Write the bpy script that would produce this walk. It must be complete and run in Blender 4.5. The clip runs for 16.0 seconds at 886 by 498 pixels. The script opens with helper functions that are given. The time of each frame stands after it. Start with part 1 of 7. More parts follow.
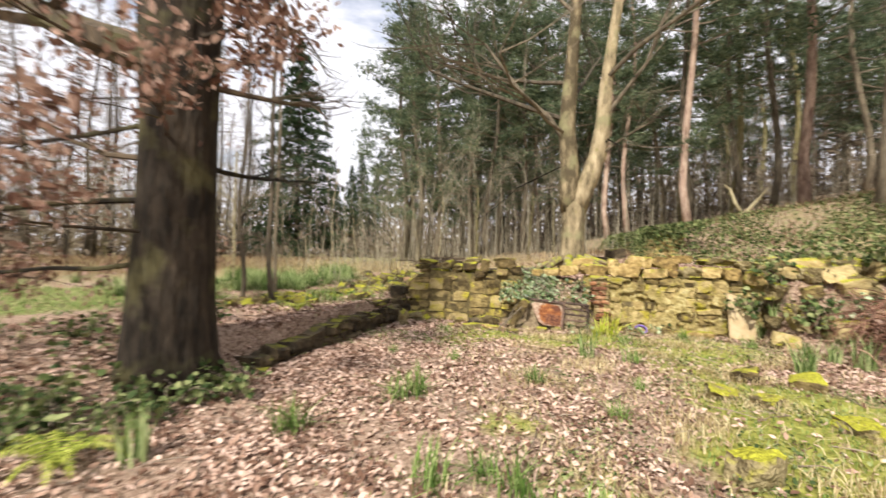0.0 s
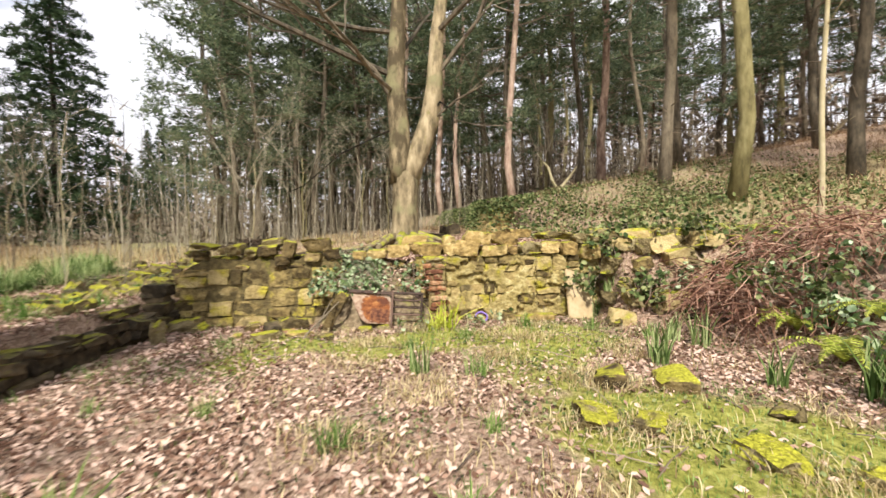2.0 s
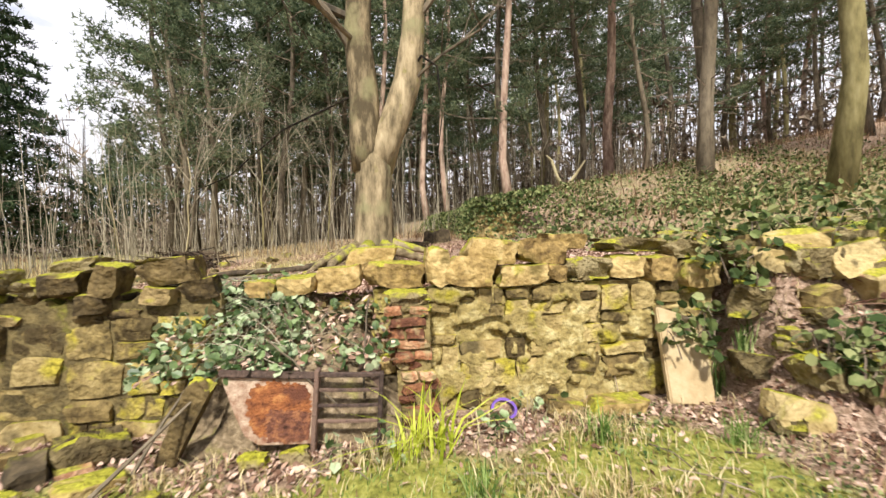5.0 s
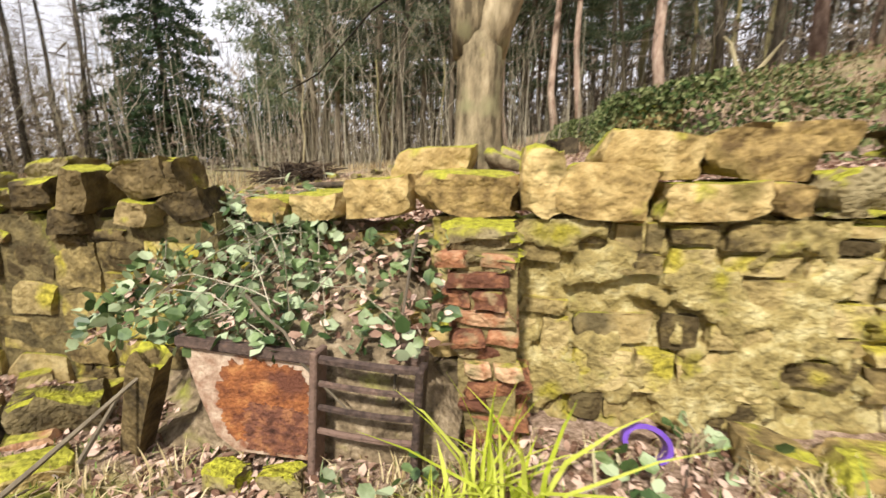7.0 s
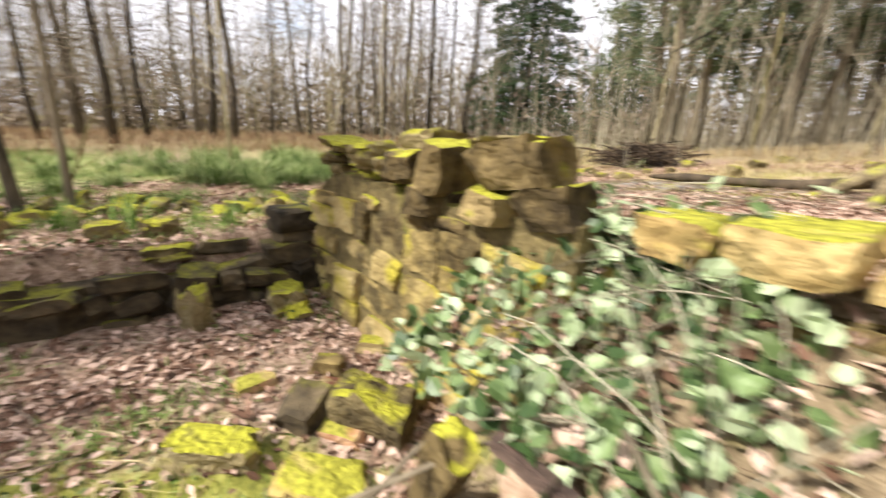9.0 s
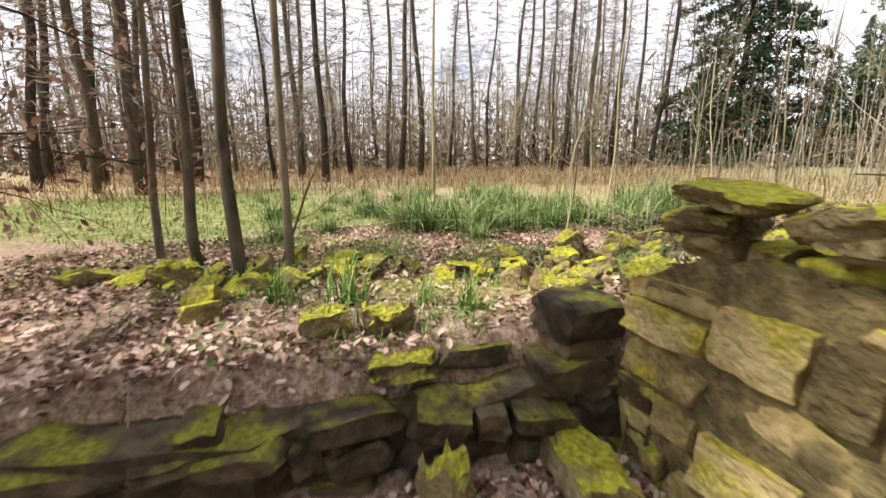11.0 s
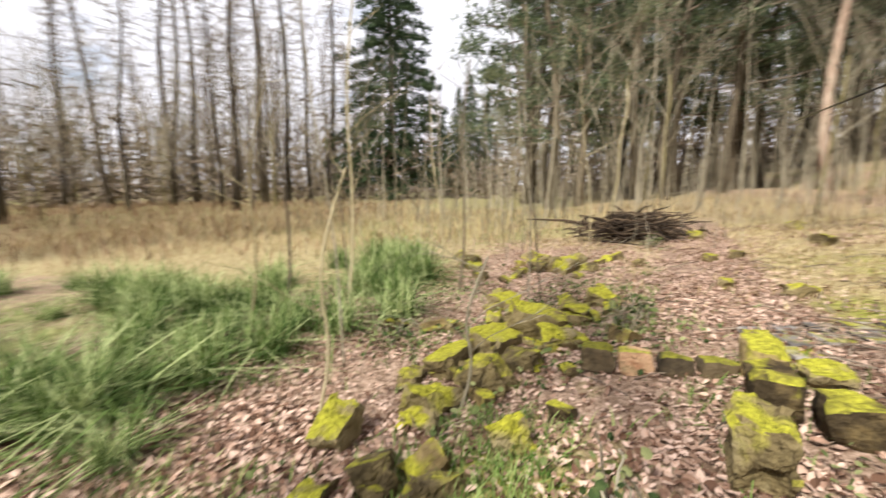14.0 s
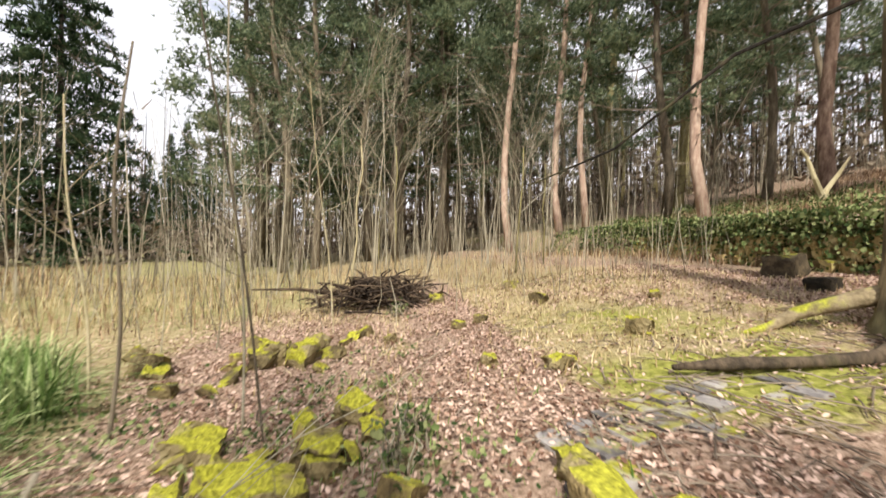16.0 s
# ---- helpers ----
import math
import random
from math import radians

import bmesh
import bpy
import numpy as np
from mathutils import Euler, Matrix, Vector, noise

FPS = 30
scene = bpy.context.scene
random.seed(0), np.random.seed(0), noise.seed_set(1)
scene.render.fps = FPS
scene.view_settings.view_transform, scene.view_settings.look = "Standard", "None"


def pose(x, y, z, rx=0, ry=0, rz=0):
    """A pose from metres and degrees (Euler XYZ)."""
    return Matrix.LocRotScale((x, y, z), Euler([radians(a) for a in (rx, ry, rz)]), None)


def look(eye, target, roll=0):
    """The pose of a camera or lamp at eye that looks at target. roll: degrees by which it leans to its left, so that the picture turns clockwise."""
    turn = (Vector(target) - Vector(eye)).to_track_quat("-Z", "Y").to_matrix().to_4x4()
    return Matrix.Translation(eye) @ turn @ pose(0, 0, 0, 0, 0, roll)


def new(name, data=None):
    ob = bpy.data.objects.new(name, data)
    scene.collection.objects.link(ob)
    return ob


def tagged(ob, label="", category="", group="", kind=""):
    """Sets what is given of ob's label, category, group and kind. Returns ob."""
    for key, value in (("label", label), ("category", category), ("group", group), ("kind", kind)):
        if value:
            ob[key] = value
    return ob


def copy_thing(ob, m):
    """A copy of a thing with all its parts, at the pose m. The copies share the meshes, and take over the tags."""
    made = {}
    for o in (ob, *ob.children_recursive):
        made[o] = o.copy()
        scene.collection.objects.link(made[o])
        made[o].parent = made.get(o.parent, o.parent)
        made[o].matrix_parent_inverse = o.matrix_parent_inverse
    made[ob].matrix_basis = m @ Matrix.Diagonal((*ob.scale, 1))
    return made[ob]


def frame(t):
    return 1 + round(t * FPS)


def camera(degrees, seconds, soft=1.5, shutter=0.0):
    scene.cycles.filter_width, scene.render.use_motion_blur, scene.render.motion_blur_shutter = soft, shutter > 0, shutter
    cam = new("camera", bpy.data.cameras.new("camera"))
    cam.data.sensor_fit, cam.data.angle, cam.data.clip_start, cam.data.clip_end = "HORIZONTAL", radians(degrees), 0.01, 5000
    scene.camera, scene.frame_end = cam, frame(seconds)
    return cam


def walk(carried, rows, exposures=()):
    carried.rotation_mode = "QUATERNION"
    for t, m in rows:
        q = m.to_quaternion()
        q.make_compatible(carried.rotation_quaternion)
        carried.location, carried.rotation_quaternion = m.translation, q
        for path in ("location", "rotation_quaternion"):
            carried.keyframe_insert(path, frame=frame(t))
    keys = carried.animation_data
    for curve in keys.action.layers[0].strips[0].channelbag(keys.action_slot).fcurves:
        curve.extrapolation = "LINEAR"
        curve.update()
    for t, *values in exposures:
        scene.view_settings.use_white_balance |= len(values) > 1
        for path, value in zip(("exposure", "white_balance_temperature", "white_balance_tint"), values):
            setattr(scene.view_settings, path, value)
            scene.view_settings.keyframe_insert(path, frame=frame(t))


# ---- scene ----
cam = camera(93.2, 16.0, shutter=0.5)
PATH = [
    (0, (0.039, 0.013, 1.273), (0.034, 2.012, 1.318), 1.1),
    (0.5, (0.148, 0.495, 1.224), (0.445, 2.473, 1.235), 0.2),
    (1, (0.276, 0.923, 1.31), (0.811, 2.85, 1.269), -0.4),
    (1.5, (0.516, 1.383, 1.339), (1.148, 3.28, 1.29), -0.1),
    (2, (0.72, 1.791, 1.283), (1.45, 3.652, 1.23), -0.8),
    (2.5, (0.95, 2.329, 1.272), (1.8, 4.139, 1.239), -1.4),
    (3, (1.231, 2.797, 1.266), (2.064, 4.615, 1.227), -1.8),
    (3.5, (1.382, 3.222, 1.315), (2.188, 5.052, 1.275), -1.7),
    (3.7, (1.433, 3.425, 1.295), (2.24, 5.255, 1.29), -1.7),
    (5.8, (2.2, 5.249, 1.363), (2.936, 7.108, 1.297), -1.4),
    (6, (2.276, 5.372, 1.33), (2.949, 7.253, 1.237), -1.4),
    (6.5, (2.466, 5.697, 1.306), (2.924, 7.628, 1.058), -1.3),
    (7, (2.512, 5.92, 1.252), (2.724, 7.868, 0.851), -1.0),
    (7.5, (2.455, 6.221, 1.274), (2.53, 8.163, 0.801), 0.4),
    (8, (2.395, 6.452, 1.278), (2.205, 8.388, 0.815), 2.3),
    (8.5, (2.287, 6.717, 1.299), (1.651, 8.541, 0.781), 2.8),
    (9, (1.999, 6.806, 1.292), (0.888, 8.384, 0.768), 2.9),
    (9.5, (1.486, 6.799, 1.299), (0.052, 8.098, 0.792), 3.6),
    (9.7, (1.317, 6.783, 1.283), (-0.191, 8.003, 0.793), 4.0),
    (11.8, (-0.158, 7.607, 1.368), (-1.82, 8.643, 0.964), -0.0),
    (12, (-0.299, 7.695, 1.381), (-1.954, 8.739, 0.97), 0.1),
    (12.5, (-0.701, 7.913, 1.363), (-2.319, 9.042, 1.035), 0.5),
    (13, (-1.047, 8.149, 1.345), (-2.487, 9.512, 1.086), 0.7),
    (13.5, (-1.312, 8.522, 1.566), (-2.34, 10.215, 1.29), -0.5),
    (14, (-1.444, 8.768, 1.706), (-1.959, 10.681, 1.434), 0.1),
    (14.5, (-1.611, 9.07, 1.761), (-1.64, 11.054, 1.515), 0.4),
    (15, (-1.63, 9.397, 1.766), (-1.314, 11.362, 1.568), 0.4),
    (15.5, (-1.514, 9.75, 1.805), (-0.946, 11.661, 1.647), 0.1),
    (16, (-1.391, 10.143, 1.724), (-0.717, 12.026, 1.746), -0.0),
]
walk(cam, [(t, look(eye, target, roll)) for t, eye, target, roll in PATH], [(0, 0.4), (3.7, 0.38), (5.8, 0.36), (7, 0.32), (8, 0.45), (9, 0.7), (9.7, 0.62), (11.8, 0.58), (12.5, 0.62), (13.5, 0.42), (16, 0.4)])

# ---------------------------------------------------------------- world, sun
world = bpy.data.worlds.new("sky")
scene.world = world
world.use_nodes = True
SUN_AZ, SUN_EL = (-0.42, -0.905), 46.0


def build_world():
    nt = world.node_tree
    nt.nodes.clear()
    out = nt.nodes.new("ShaderNodeOutputWorld")
    bg = nt.nodes.new("ShaderNodeBackground")
    sky = nt.nodes.new("ShaderNodeTexSky")
    sky.sky_type, sky.sun_disc = "NISHITA", False
    sky.sun_elevation = radians(SUN_EL)
    sky.sun_rotation = math.atan2(SUN_AZ[0], SUN_AZ[1])
    tex = nt.nodes.new("ShaderNodeTexCoord")
    mp = nt.nodes.new("ShaderNodeMapping")
    mp.inputs["Scale"].default_value = (1.0, 1.0, 2.6)
    cl = nt.nodes.new("ShaderNodeTexNoise")
    cl.inputs["Scale"].default_value = 3.2
    cl.inputs["Detail"].default_value = 7.0
    cl.inputs["Roughness"].default_value = 0.55
    ramp = nt.nodes.new("ShaderNodeValToRGB")
    ramp.color_ramp.elements[0].position = 0.24
    ramp.color_ramp.elements[1].position = 0.43
    mix = nt.nodes.new("ShaderNodeMix")
    mix.data_type = "RGBA"
    mix.inputs["B"].default_value = (7.1, 7.05, 7.6, 1)
    bg.inputs["Strength"].default_value = 0.125
    nt.links.new(tex.outputs["Generated"], mp.inputs["Vector"])
    nt.links.new(mp.outputs["Vector"], cl.inputs["Vector"])
    nt.links.new(cl.outputs["Fac"], ramp.inputs["Fac"])
    nt.links.new(ramp.outputs["Color"], mix.inputs["Factor"])
    nt.links.new(sky.outputs["Color"], mix.inputs["A"])
    nt.links.new(mix.outputs["Result"], bg.inputs["Color"])
    nt.links.new(bg.outputs["Background"], out.inputs["Surface"])


build_world()
sun_data = bpy.data.lights.new("sun", "SUN")
sun_data.energy, sun_data.angle, sun_data.color = 4.9, radians(4.0), (1.0, 0.95, 0.86)
sun = new("sun", sun_data)
sd = Vector((SUN_AZ[0], SUN_AZ[1], math.tan(radians(SUN_EL)) * math.hypot(*SUN_AZ)))
sun.matrix_world = look(sd * 60, (0, 0, 0))


# ---------------------------------------------------------------- materials
def hexc(r, g, b):
    return (r, g, b, 1.0)


def material(name, cols, scale=6.0, detail=5.0, rough=0.9, bump=0.3, bump_scale=30.0, rand=0.25, stretch=(1, 1, 1),
             moss=None, moss_amount=0.0, moss_up=0.0, island=False, spec=0.2, metal=0.0, patch=None, patch_scale=1.3, patch_lo=0.5,
             trans=0.0, bump_depth=0.02):
    """Noise-ramped surface: cols from dark to light, an own tint for each piece, moss that grows on upward faces, patches at a larger scale."""
    m = bpy.data.materials.new(name)
    m.use_nodes = True
    nt = m.node_tree
    nd, ln = nt.nodes, nt.links
    bsdf = nd["Principled BSDF"]
    bsdf.inputs["Roughness"].default_value = rough
    bsdf.inputs["Metallic"].default_value = metal
    bsdf.inputs["Specular IOR Level"].default_value = spec
    geo = nd.new("ShaderNodeNewGeometry")
    info = nd.new("ShaderNodeObjectInfo")
    mp = nd.new("ShaderNodeMapping")
    mp.inputs["Scale"].default_value = stretch
    ln.new(geo.outputs["Position"], mp.inputs["Vector"])
    n1 = nd.new("ShaderNodeTexNoise")
    n1.inputs["Scale"].default_value = scale
    n1.inputs["Detail"].default_value = detail
    n1.inputs["Roughness"].default_value = 0.65
    ln.new(mp.outputs["Vector"], n1.inputs["Vector"])
    add = nd.new("ShaderNodeMath")
    add.operation = "MULTIPLY_ADD"
    ln.new(geo.outputs["Random Per Island"] if island else info.outputs["Random"], add.inputs[0])
    add.inputs[1].default_value = rand * 2
    add.inputs[2].default_value = -rand
    add2 = nd.new("ShaderNodeMath")
    add2.operation = "ADD"
    ln.new(n1.outputs["Fac"], add2.inputs[0])
    ln.new(add.outputs[0], add2.inputs[1])
    ramp = nd.new("ShaderNodeValToRGB")
    els = ramp.color_ramp.elements
    while len(els) < len(cols):
        els.new(0.5)
    for i, c in enumerate(cols):
        els[i].position = 0.28 + 0.44 * i / max(1, len(cols) - 1)
        els[i].color = hexc(*c)
    ln.new(add2.outputs[0], ramp.inputs["Fac"])
    colour = ramp.outputs["Color"]

    def layer(colour, colB, fac):
        mx = nd.new("ShaderNodeMix")
        mx.data_type = "RGBA"
        ln.new(fac, mx.inputs["Factor"])
        ln.new(colour, mx.inputs["A"])
        if isinstance(colB, tuple):
            mx.inputs["B"].default_value = hexc(*colB)
        else:
            ln.new(colB, mx.inputs["B"])
        return mx.outputs["Result"]

    if patch:
        n2 = nd.new("ShaderNodeTexNoise")
        n2.inputs["Scale"].default_value = patch_scale
        n2.inputs["Detail"].default_value = 4.0
        ln.new(geo.outputs["Position"], n2.inputs["Vector"])
        r2 = nd.new("ShaderNodeMapRange")
        r2.inputs["From Min"].default_value = patch_lo
        r2.inputs["From Max"].default_value = patch_lo + 0.12
        ln.new(n2.outputs["Fac"], r2.inputs["Value"])
        colour = layer(colour, patch, r2.outputs["Result"])
    if moss:
        n3 = nd.new("ShaderNodeTexNoise")
        n3.inputs["Scale"].default_value = 4.5
        n3.inputs["Detail"].default_value = 6.0
        ln.new(geo.outputs["Position"], n3.inputs["Vector"])
        sep = nd.new("ShaderNodeSeparateXYZ")
        ln.new(geo.outputs["Normal"], sep.inputs[0])
        up = nd.new("ShaderNodeMath")
        up.operation = "MULTIPLY_ADD"
        ln.new(sep.outputs["Z"], up.inputs[0])
        up.inputs[1].default_value = moss_up
        ln.new(n3.outputs["Fac"], up.inputs[2])
        jit = nd.new("ShaderNodeMath")
        jit.operation = "MULTIPLY_ADD"
        ln.new(info.outputs["Random"], jit.inputs[0])
        jit.inputs[1].default_value = 0.16
        ln.new(up.outputs[0], jit.inputs[2])
        r3 = nd.new("ShaderNodeMapRange")
        r3.inputs["From Min"].default_value = 0.72 - moss_amount
        r3.inputs["From Max"].default_value = 0.86 - moss_amount
        ln.new(jit.outputs[0], r3.inputs["Value"])
        n4 = nd.new("ShaderNodeTexNoise")
        n4.inputs["Scale"].default_value = 38.0
        n4.inputs["Detail"].default_value = 4.0
        ln.new(geo.outputs["Position"], n4.inputs["Vector"])
        rm = nd.new("ShaderNodeValToRGB")
        rm.color_ramp.elements[0].position, rm.color_ramp.elements[0].color = 0.3, hexc(*[c * 0.42 for c in moss])
        rm.color_ramp.elements[1].position, rm.color_ramp.elements[1].color = 0.66, hexc(*moss)
        ln.new(n4.outputs["Fac"], rm.inputs["Fac"])
        colour = layer(colour, rm.outputs["Color"], r3.outputs["Result"])
    ln.new(colour, bsdf.inputs["Base Color"])
    if bump:
        nb = nd.new("ShaderNodeTexNoise")
        nb.inputs["Scale"].default_value = bump_scale
        nb.inputs["Detail"].default_value = 5.0
        ln.new(mp.outputs["Vector"], nb.inputs["Vector"])
        bp = nd.new("ShaderNodeBump")
        bp.inputs["Strength"].default_value = bump
        bp.inputs["Distance"].default_value = bump_depth
        ln.new(nb.outputs["Fac"], bp.inputs["Height"])
        ln.new(bp.outputs["Normal"], bsdf.inputs["Normal"])
    if trans:
        tr = nd.new("ShaderNodeBsdfTranslucent")
        ln.new(colour, tr.inputs["Color"])
        mx = nd.new("ShaderNodeMixShader")
        mx.inputs[0].default_value = trans
        ln.new(bsdf.outputs[0], mx.inputs[1])
        ln.new(tr.outputs[0], mx.inputs[2])
        ln.new(mx.outputs[0], nd["Material Output"].inputs["Surface"])
    return m


MOSS = (0.42, 0.40, 0.05)
M_STONE = material("sandstone", [(0.10, 0.07, 0.03), (0.34, 0.25, 0.10), (0.52, 0.41, 0.20)], scale=7, bump=0.9, bump_scale=24, rand=0.24, bump_depth=0.03,
                   moss=MOSS, moss_amount=-0.03, moss_up=0.27, patch=(0.11, 0.085, 0.04), patch_scale=3.0, patch_lo=0.56)
M_LICHEN = material("lichen_sandstone", [(0.07, 0.05, 0.022), (0.30, 0.225, 0.09), (0.50, 0.39, 0.18)], scale=9, bump=1.0, bump_scale=26, rand=0.26, bump_depth=0.035,
                    moss=(0.50, 0.42, 0.06), moss_amount=0.09, moss_up=0.12, patch=(0.13, 0.10, 0.045), patch_scale=3.4, patch_lo=0.56)
M_CAP = material("cap_stone", [(0.11, 0.07, 0.028), (0.36, 0.25, 0.095), (0.56, 0.42, 0.19)], scale=11, bump=1.0, bump_scale=18, rand=0.14, bump_depth=0.04,
                 moss=MOSS, moss_amount=-0.02, moss_up=0.33, patch=(0.16, 0.12, 0.04), patch_scale=4.0, patch_lo=0.58)
M_MOSSY = material("mossy_stone", [(0.08, 0.06, 0.03), (0.22, 0.17, 0.08), (0.34, 0.28, 0.15)], scale=8, bump=1.0, bump_scale=34, rand=0.16, bump_depth=0.05,
                   moss=(0.50, 0.48, 0.05), moss_amount=-0.03, moss_up=0.34)
# damp stone, colour lowered further to deepen the low wall's shaded face
M_DARK = material("damp_shaded_stone", [(0.016, 0.013, 0.009), (0.06, 0.046, 0.028), (0.14, 0.105, 0.06)], scale=7, bump=0.8, bump_scale=26, rand=0.16,
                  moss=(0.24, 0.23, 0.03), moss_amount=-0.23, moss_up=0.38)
M_OLD = material("old_stone", [(0.045, 0.032, 0.016), (0.16, 0.115, 0.05), (0.31, 0.23, 0.105)], scale=8, bump=1.0, bump_scale=26, rand=0.22, bump_depth=0.035,
                 moss=(0.48, 0.46, 0.05), moss_amount=-0.02, moss_up=0.34)
M_CORE = material("wall_core", [(0.035, 0.028, 0.015), (0.13, 0.10, 0.045), (0.27, 0.21, 0.09)], scale=10, bump=1.0, bump_scale=40,
                  moss=(0.3, 0.3, 0.04), moss_amount=0.02, moss_up=0.1)
M_PLASTER = material("lime_render", [(0.07, 0.052, 0.022), (0.34, 0.265, 0.10), (0.66, 0.58, 0.31)], scale=9, detail=9, bump=1.0, bump_scale=30, rand=0.05, bump_depth=0.03,
                     moss=(0.50, 0.43, 0.05), moss_amount=0.06, moss_up=0.0, patch=(0.10, 0.075, 0.035), patch_scale=4.5, patch_lo=0.55)
M_SLAB = material("pale_slab", [(0.28, 0.20, 0.11), (0.45, 0.34, 0.19), (0.54, 0.43, 0.27)], scale=5, bump=0.3, bump_scale=30)
M_BRICK = material("red_brick", [(0.12, 0.05, 0.03), (0.36, 0.16, 0.08), (0.58, 0.37, 0.22)], scale=14, bump=1.0, bump_scale=40, rand=0.26,
                   moss=(0.45, 0.42, 0.07), moss_amount=-0.04, moss_up=0.2, patch=(0.36, 0.28, 0.15), patch_scale=9.0, patch_lo=0.55)
M_RUST = material("rusted_iron", [(0.09, 0.03, 0.018), (0.30, 0.11, 0.04), (0.55, 0.27, 0.10)], scale=16, bump=0.8, bump_scale=70, rough=0.85,
                  patch=(0.13, 0.05, 0.03), patch_scale=6.5, patch_lo=0.52)
M_SCALE = material("scaled_iron", [(0.05, 0.022, 0.016), (0.16, 0.065, 0.04), (0.36, 0.16, 0.07)], scale=22, bump=0.9, bump_scale=60, rough=0.85)
M_IRON = material("dark_iron", [(0.05, 0.035, 0.03), (0.11, 0.075, 0.06), (0.20, 0.13, 0.10)], scale=30, bump=0.5, bump_scale=90, rough=0.75, metal=0.2)
M_ENAMEL = material("chipped_enamel", [(0.24, 0.13, 0.08), (0.50, 0.38, 0.28), (0.68, 0.57, 0.45)], scale=11, bump=0.5, bump_scale=60, rough=0.55, patch=(0.22, 0.09, 0.05), patch_scale=9, patch_lo=0.6)
M_ROOT = material("mossy_root", [(0.12, 0.09, 0.05), (0.28, 0.22, 0.13), (0.40, 0.33, 0.20)], scale=9, bump=0.9, bump_scale=24, moss=(0.42, 0.42, 0.05), moss_amount=0.08, moss_up=0.14)
M_PURPLE = material("purple_plastic", [(0.10, 0.03, 0.30), (0.15, 0.05, 0.42), (0.18, 0.07, 0.48)], scale=5, bump=0.05, rough=0.4, spec=0.5)
M_PAVE = material("slate_paving", [(0.10, 0.09, 0.085), (0.22, 0.20, 0.19), (0.36, 0.33, 0.30)], scale=10, bump=0.4, bump_scale=50,
                  moss=(0.36, 0.34, 0.05), moss_amount=0.0, moss_up=0.16)
M_BEECH = material("beech_bark", [(0.09, 0.07, 0.04), (0.34, 0.27, 0.16), (0.56, 0.46, 0.30)], scale=6, bump=0.9, bump_scale=14, stretch=(1, 1, 0.3), bump_depth=0.04,
                   moss=(0.28, 0.27, 0.06), moss_amount=0.0, moss_up=0.0, patch=(0.25, 0.23, 0.12), patch_scale=1.6, patch_lo=0.56)
M_OAK = material("oak_bark", [(0.014, 0.011, 0.008), (0.05, 0.038, 0.026), (0.125, 0.092, 0.06)], scale=9, bump=1.0, bump_scale=11, bump_depth=0.09, stretch=(1, 1, 0.25), patch=(0.085, 0.075, 0.035), patch_scale=2.2, patch_lo=0.52)
M_PINE = material("pine_bark", [(0.16, 0.10, 0.075), (0.36, 0.25, 0.19), (0.52, 0.40, 0.31)], scale=7, bump=0.8, bump_scale=16, stretch=(1, 1, 0.3), rand=0.12)
M_GREYBARK = material("grey_bark", [(0.05, 0.042, 0.03), (0.125, 0.10, 0.07), (0.22, 0.18, 0.125)], scale=8, bump=0.8, bump_scale=16, stretch=(1, 1, 0.3), rand=0.14)
M_GREENBARK = material("algae_bark", [(0.09, 0.075, 0.035), (0.22, 0.19, 0.085), (0.33, 0.29, 0.15)], scale=6, bump=0.7, bump_scale=16, stretch=(1, 1, 0.3), rand=0.1)
M_LARCH = material("larch_bark", [(0.022, 0.018, 0.015), (0.062, 0.05, 0.038), (0.115, 0.09, 0.066)], scale=8, bump=0.8, bump_scale=16, stretch=(1, 1, 0.3), rand=0.12)
M_TWIG = material("twigs", [(0.08, 0.06, 0.045), (0.20, 0.155, 0.115), (0.32, 0.26, 0.195)], scale=3, bump=0, rand=0.2, island=True)
M_THICKET = material("thicket_stems", [(0.13, 0.11, 0.075), (0.27, 0.235, 0.165), (0.42, 0.375, 0.28)], scale=3, bump=0, rand=0.3, island=True)
M_PALETWIG = material("pale_stems", [(0.24, 0.20, 0.11), (0.40, 0.34, 0.20), (0.52, 0.45, 0.29)], scale=3, bump=0, rand=0.2)
M_NEEDLE = material("pine_needles", [(0.055, 0.085, 0.05), (0.145, 0.185, 0.105), (0.27, 0.31, 0.18)], scale=0.9, bump=0, rand=0.2, island=True, trans=0.38)
M_SPRUCE = material("spruce_needles", [(0.018, 0.036, 0.018), (0.05, 0.082, 0.038), (0.095, 0.13, 0.06)], scale=0.9, bump=0, rand=0.2, island=True, trans=0.2)
M_LITTER = material("dead_leaves", [(0.13, 0.07, 0.045), (0.39, 0.25, 0.18), (0.62, 0.45, 0.36)], scale=2.5, bump=0.2, rand=0.42, island=True)
M_BROWNLEAF = material("withered_leaves", [(0.12, 0.06, 0.04), (0.30, 0.18, 0.13), (0.46, 0.32, 0.25)], scale=3, bump=0, rand=0.3, island=True, trans=0.3)
M_STRAW = material("straw_grass", [(0.30, 0.22, 0.10), (0.52, 0.42, 0.22), (0.68, 0.57, 0.34)], scale=1.5, bump=0, rand=0.3, island=True, trans=0.2)
M_GRASS = material("green_grass", [(0.06, 0.12, 0.02), (0.17, 0.27, 0.06), (0.34, 0.43, 0.15)], scale=1.5, bump=0, rand=0.3, island=True, trans=0.25)
M_RUSSET = material("russet_bracken", [(0.12, 0.065, 0.035), (0.30, 0.19, 0.11), (0.50, 0.36, 0.23)], scale=1.5, bump=0, rand=0.3, island=True, trans=0.15)
M_SEDGE = material("sedge", [(0.05, 0.09, 0.02), (0.17, 0.25, 0.07), (0.46, 0.52, 0.24)], scale=1.5, bump=0, rand=0.3, island=True, trans=0.25)
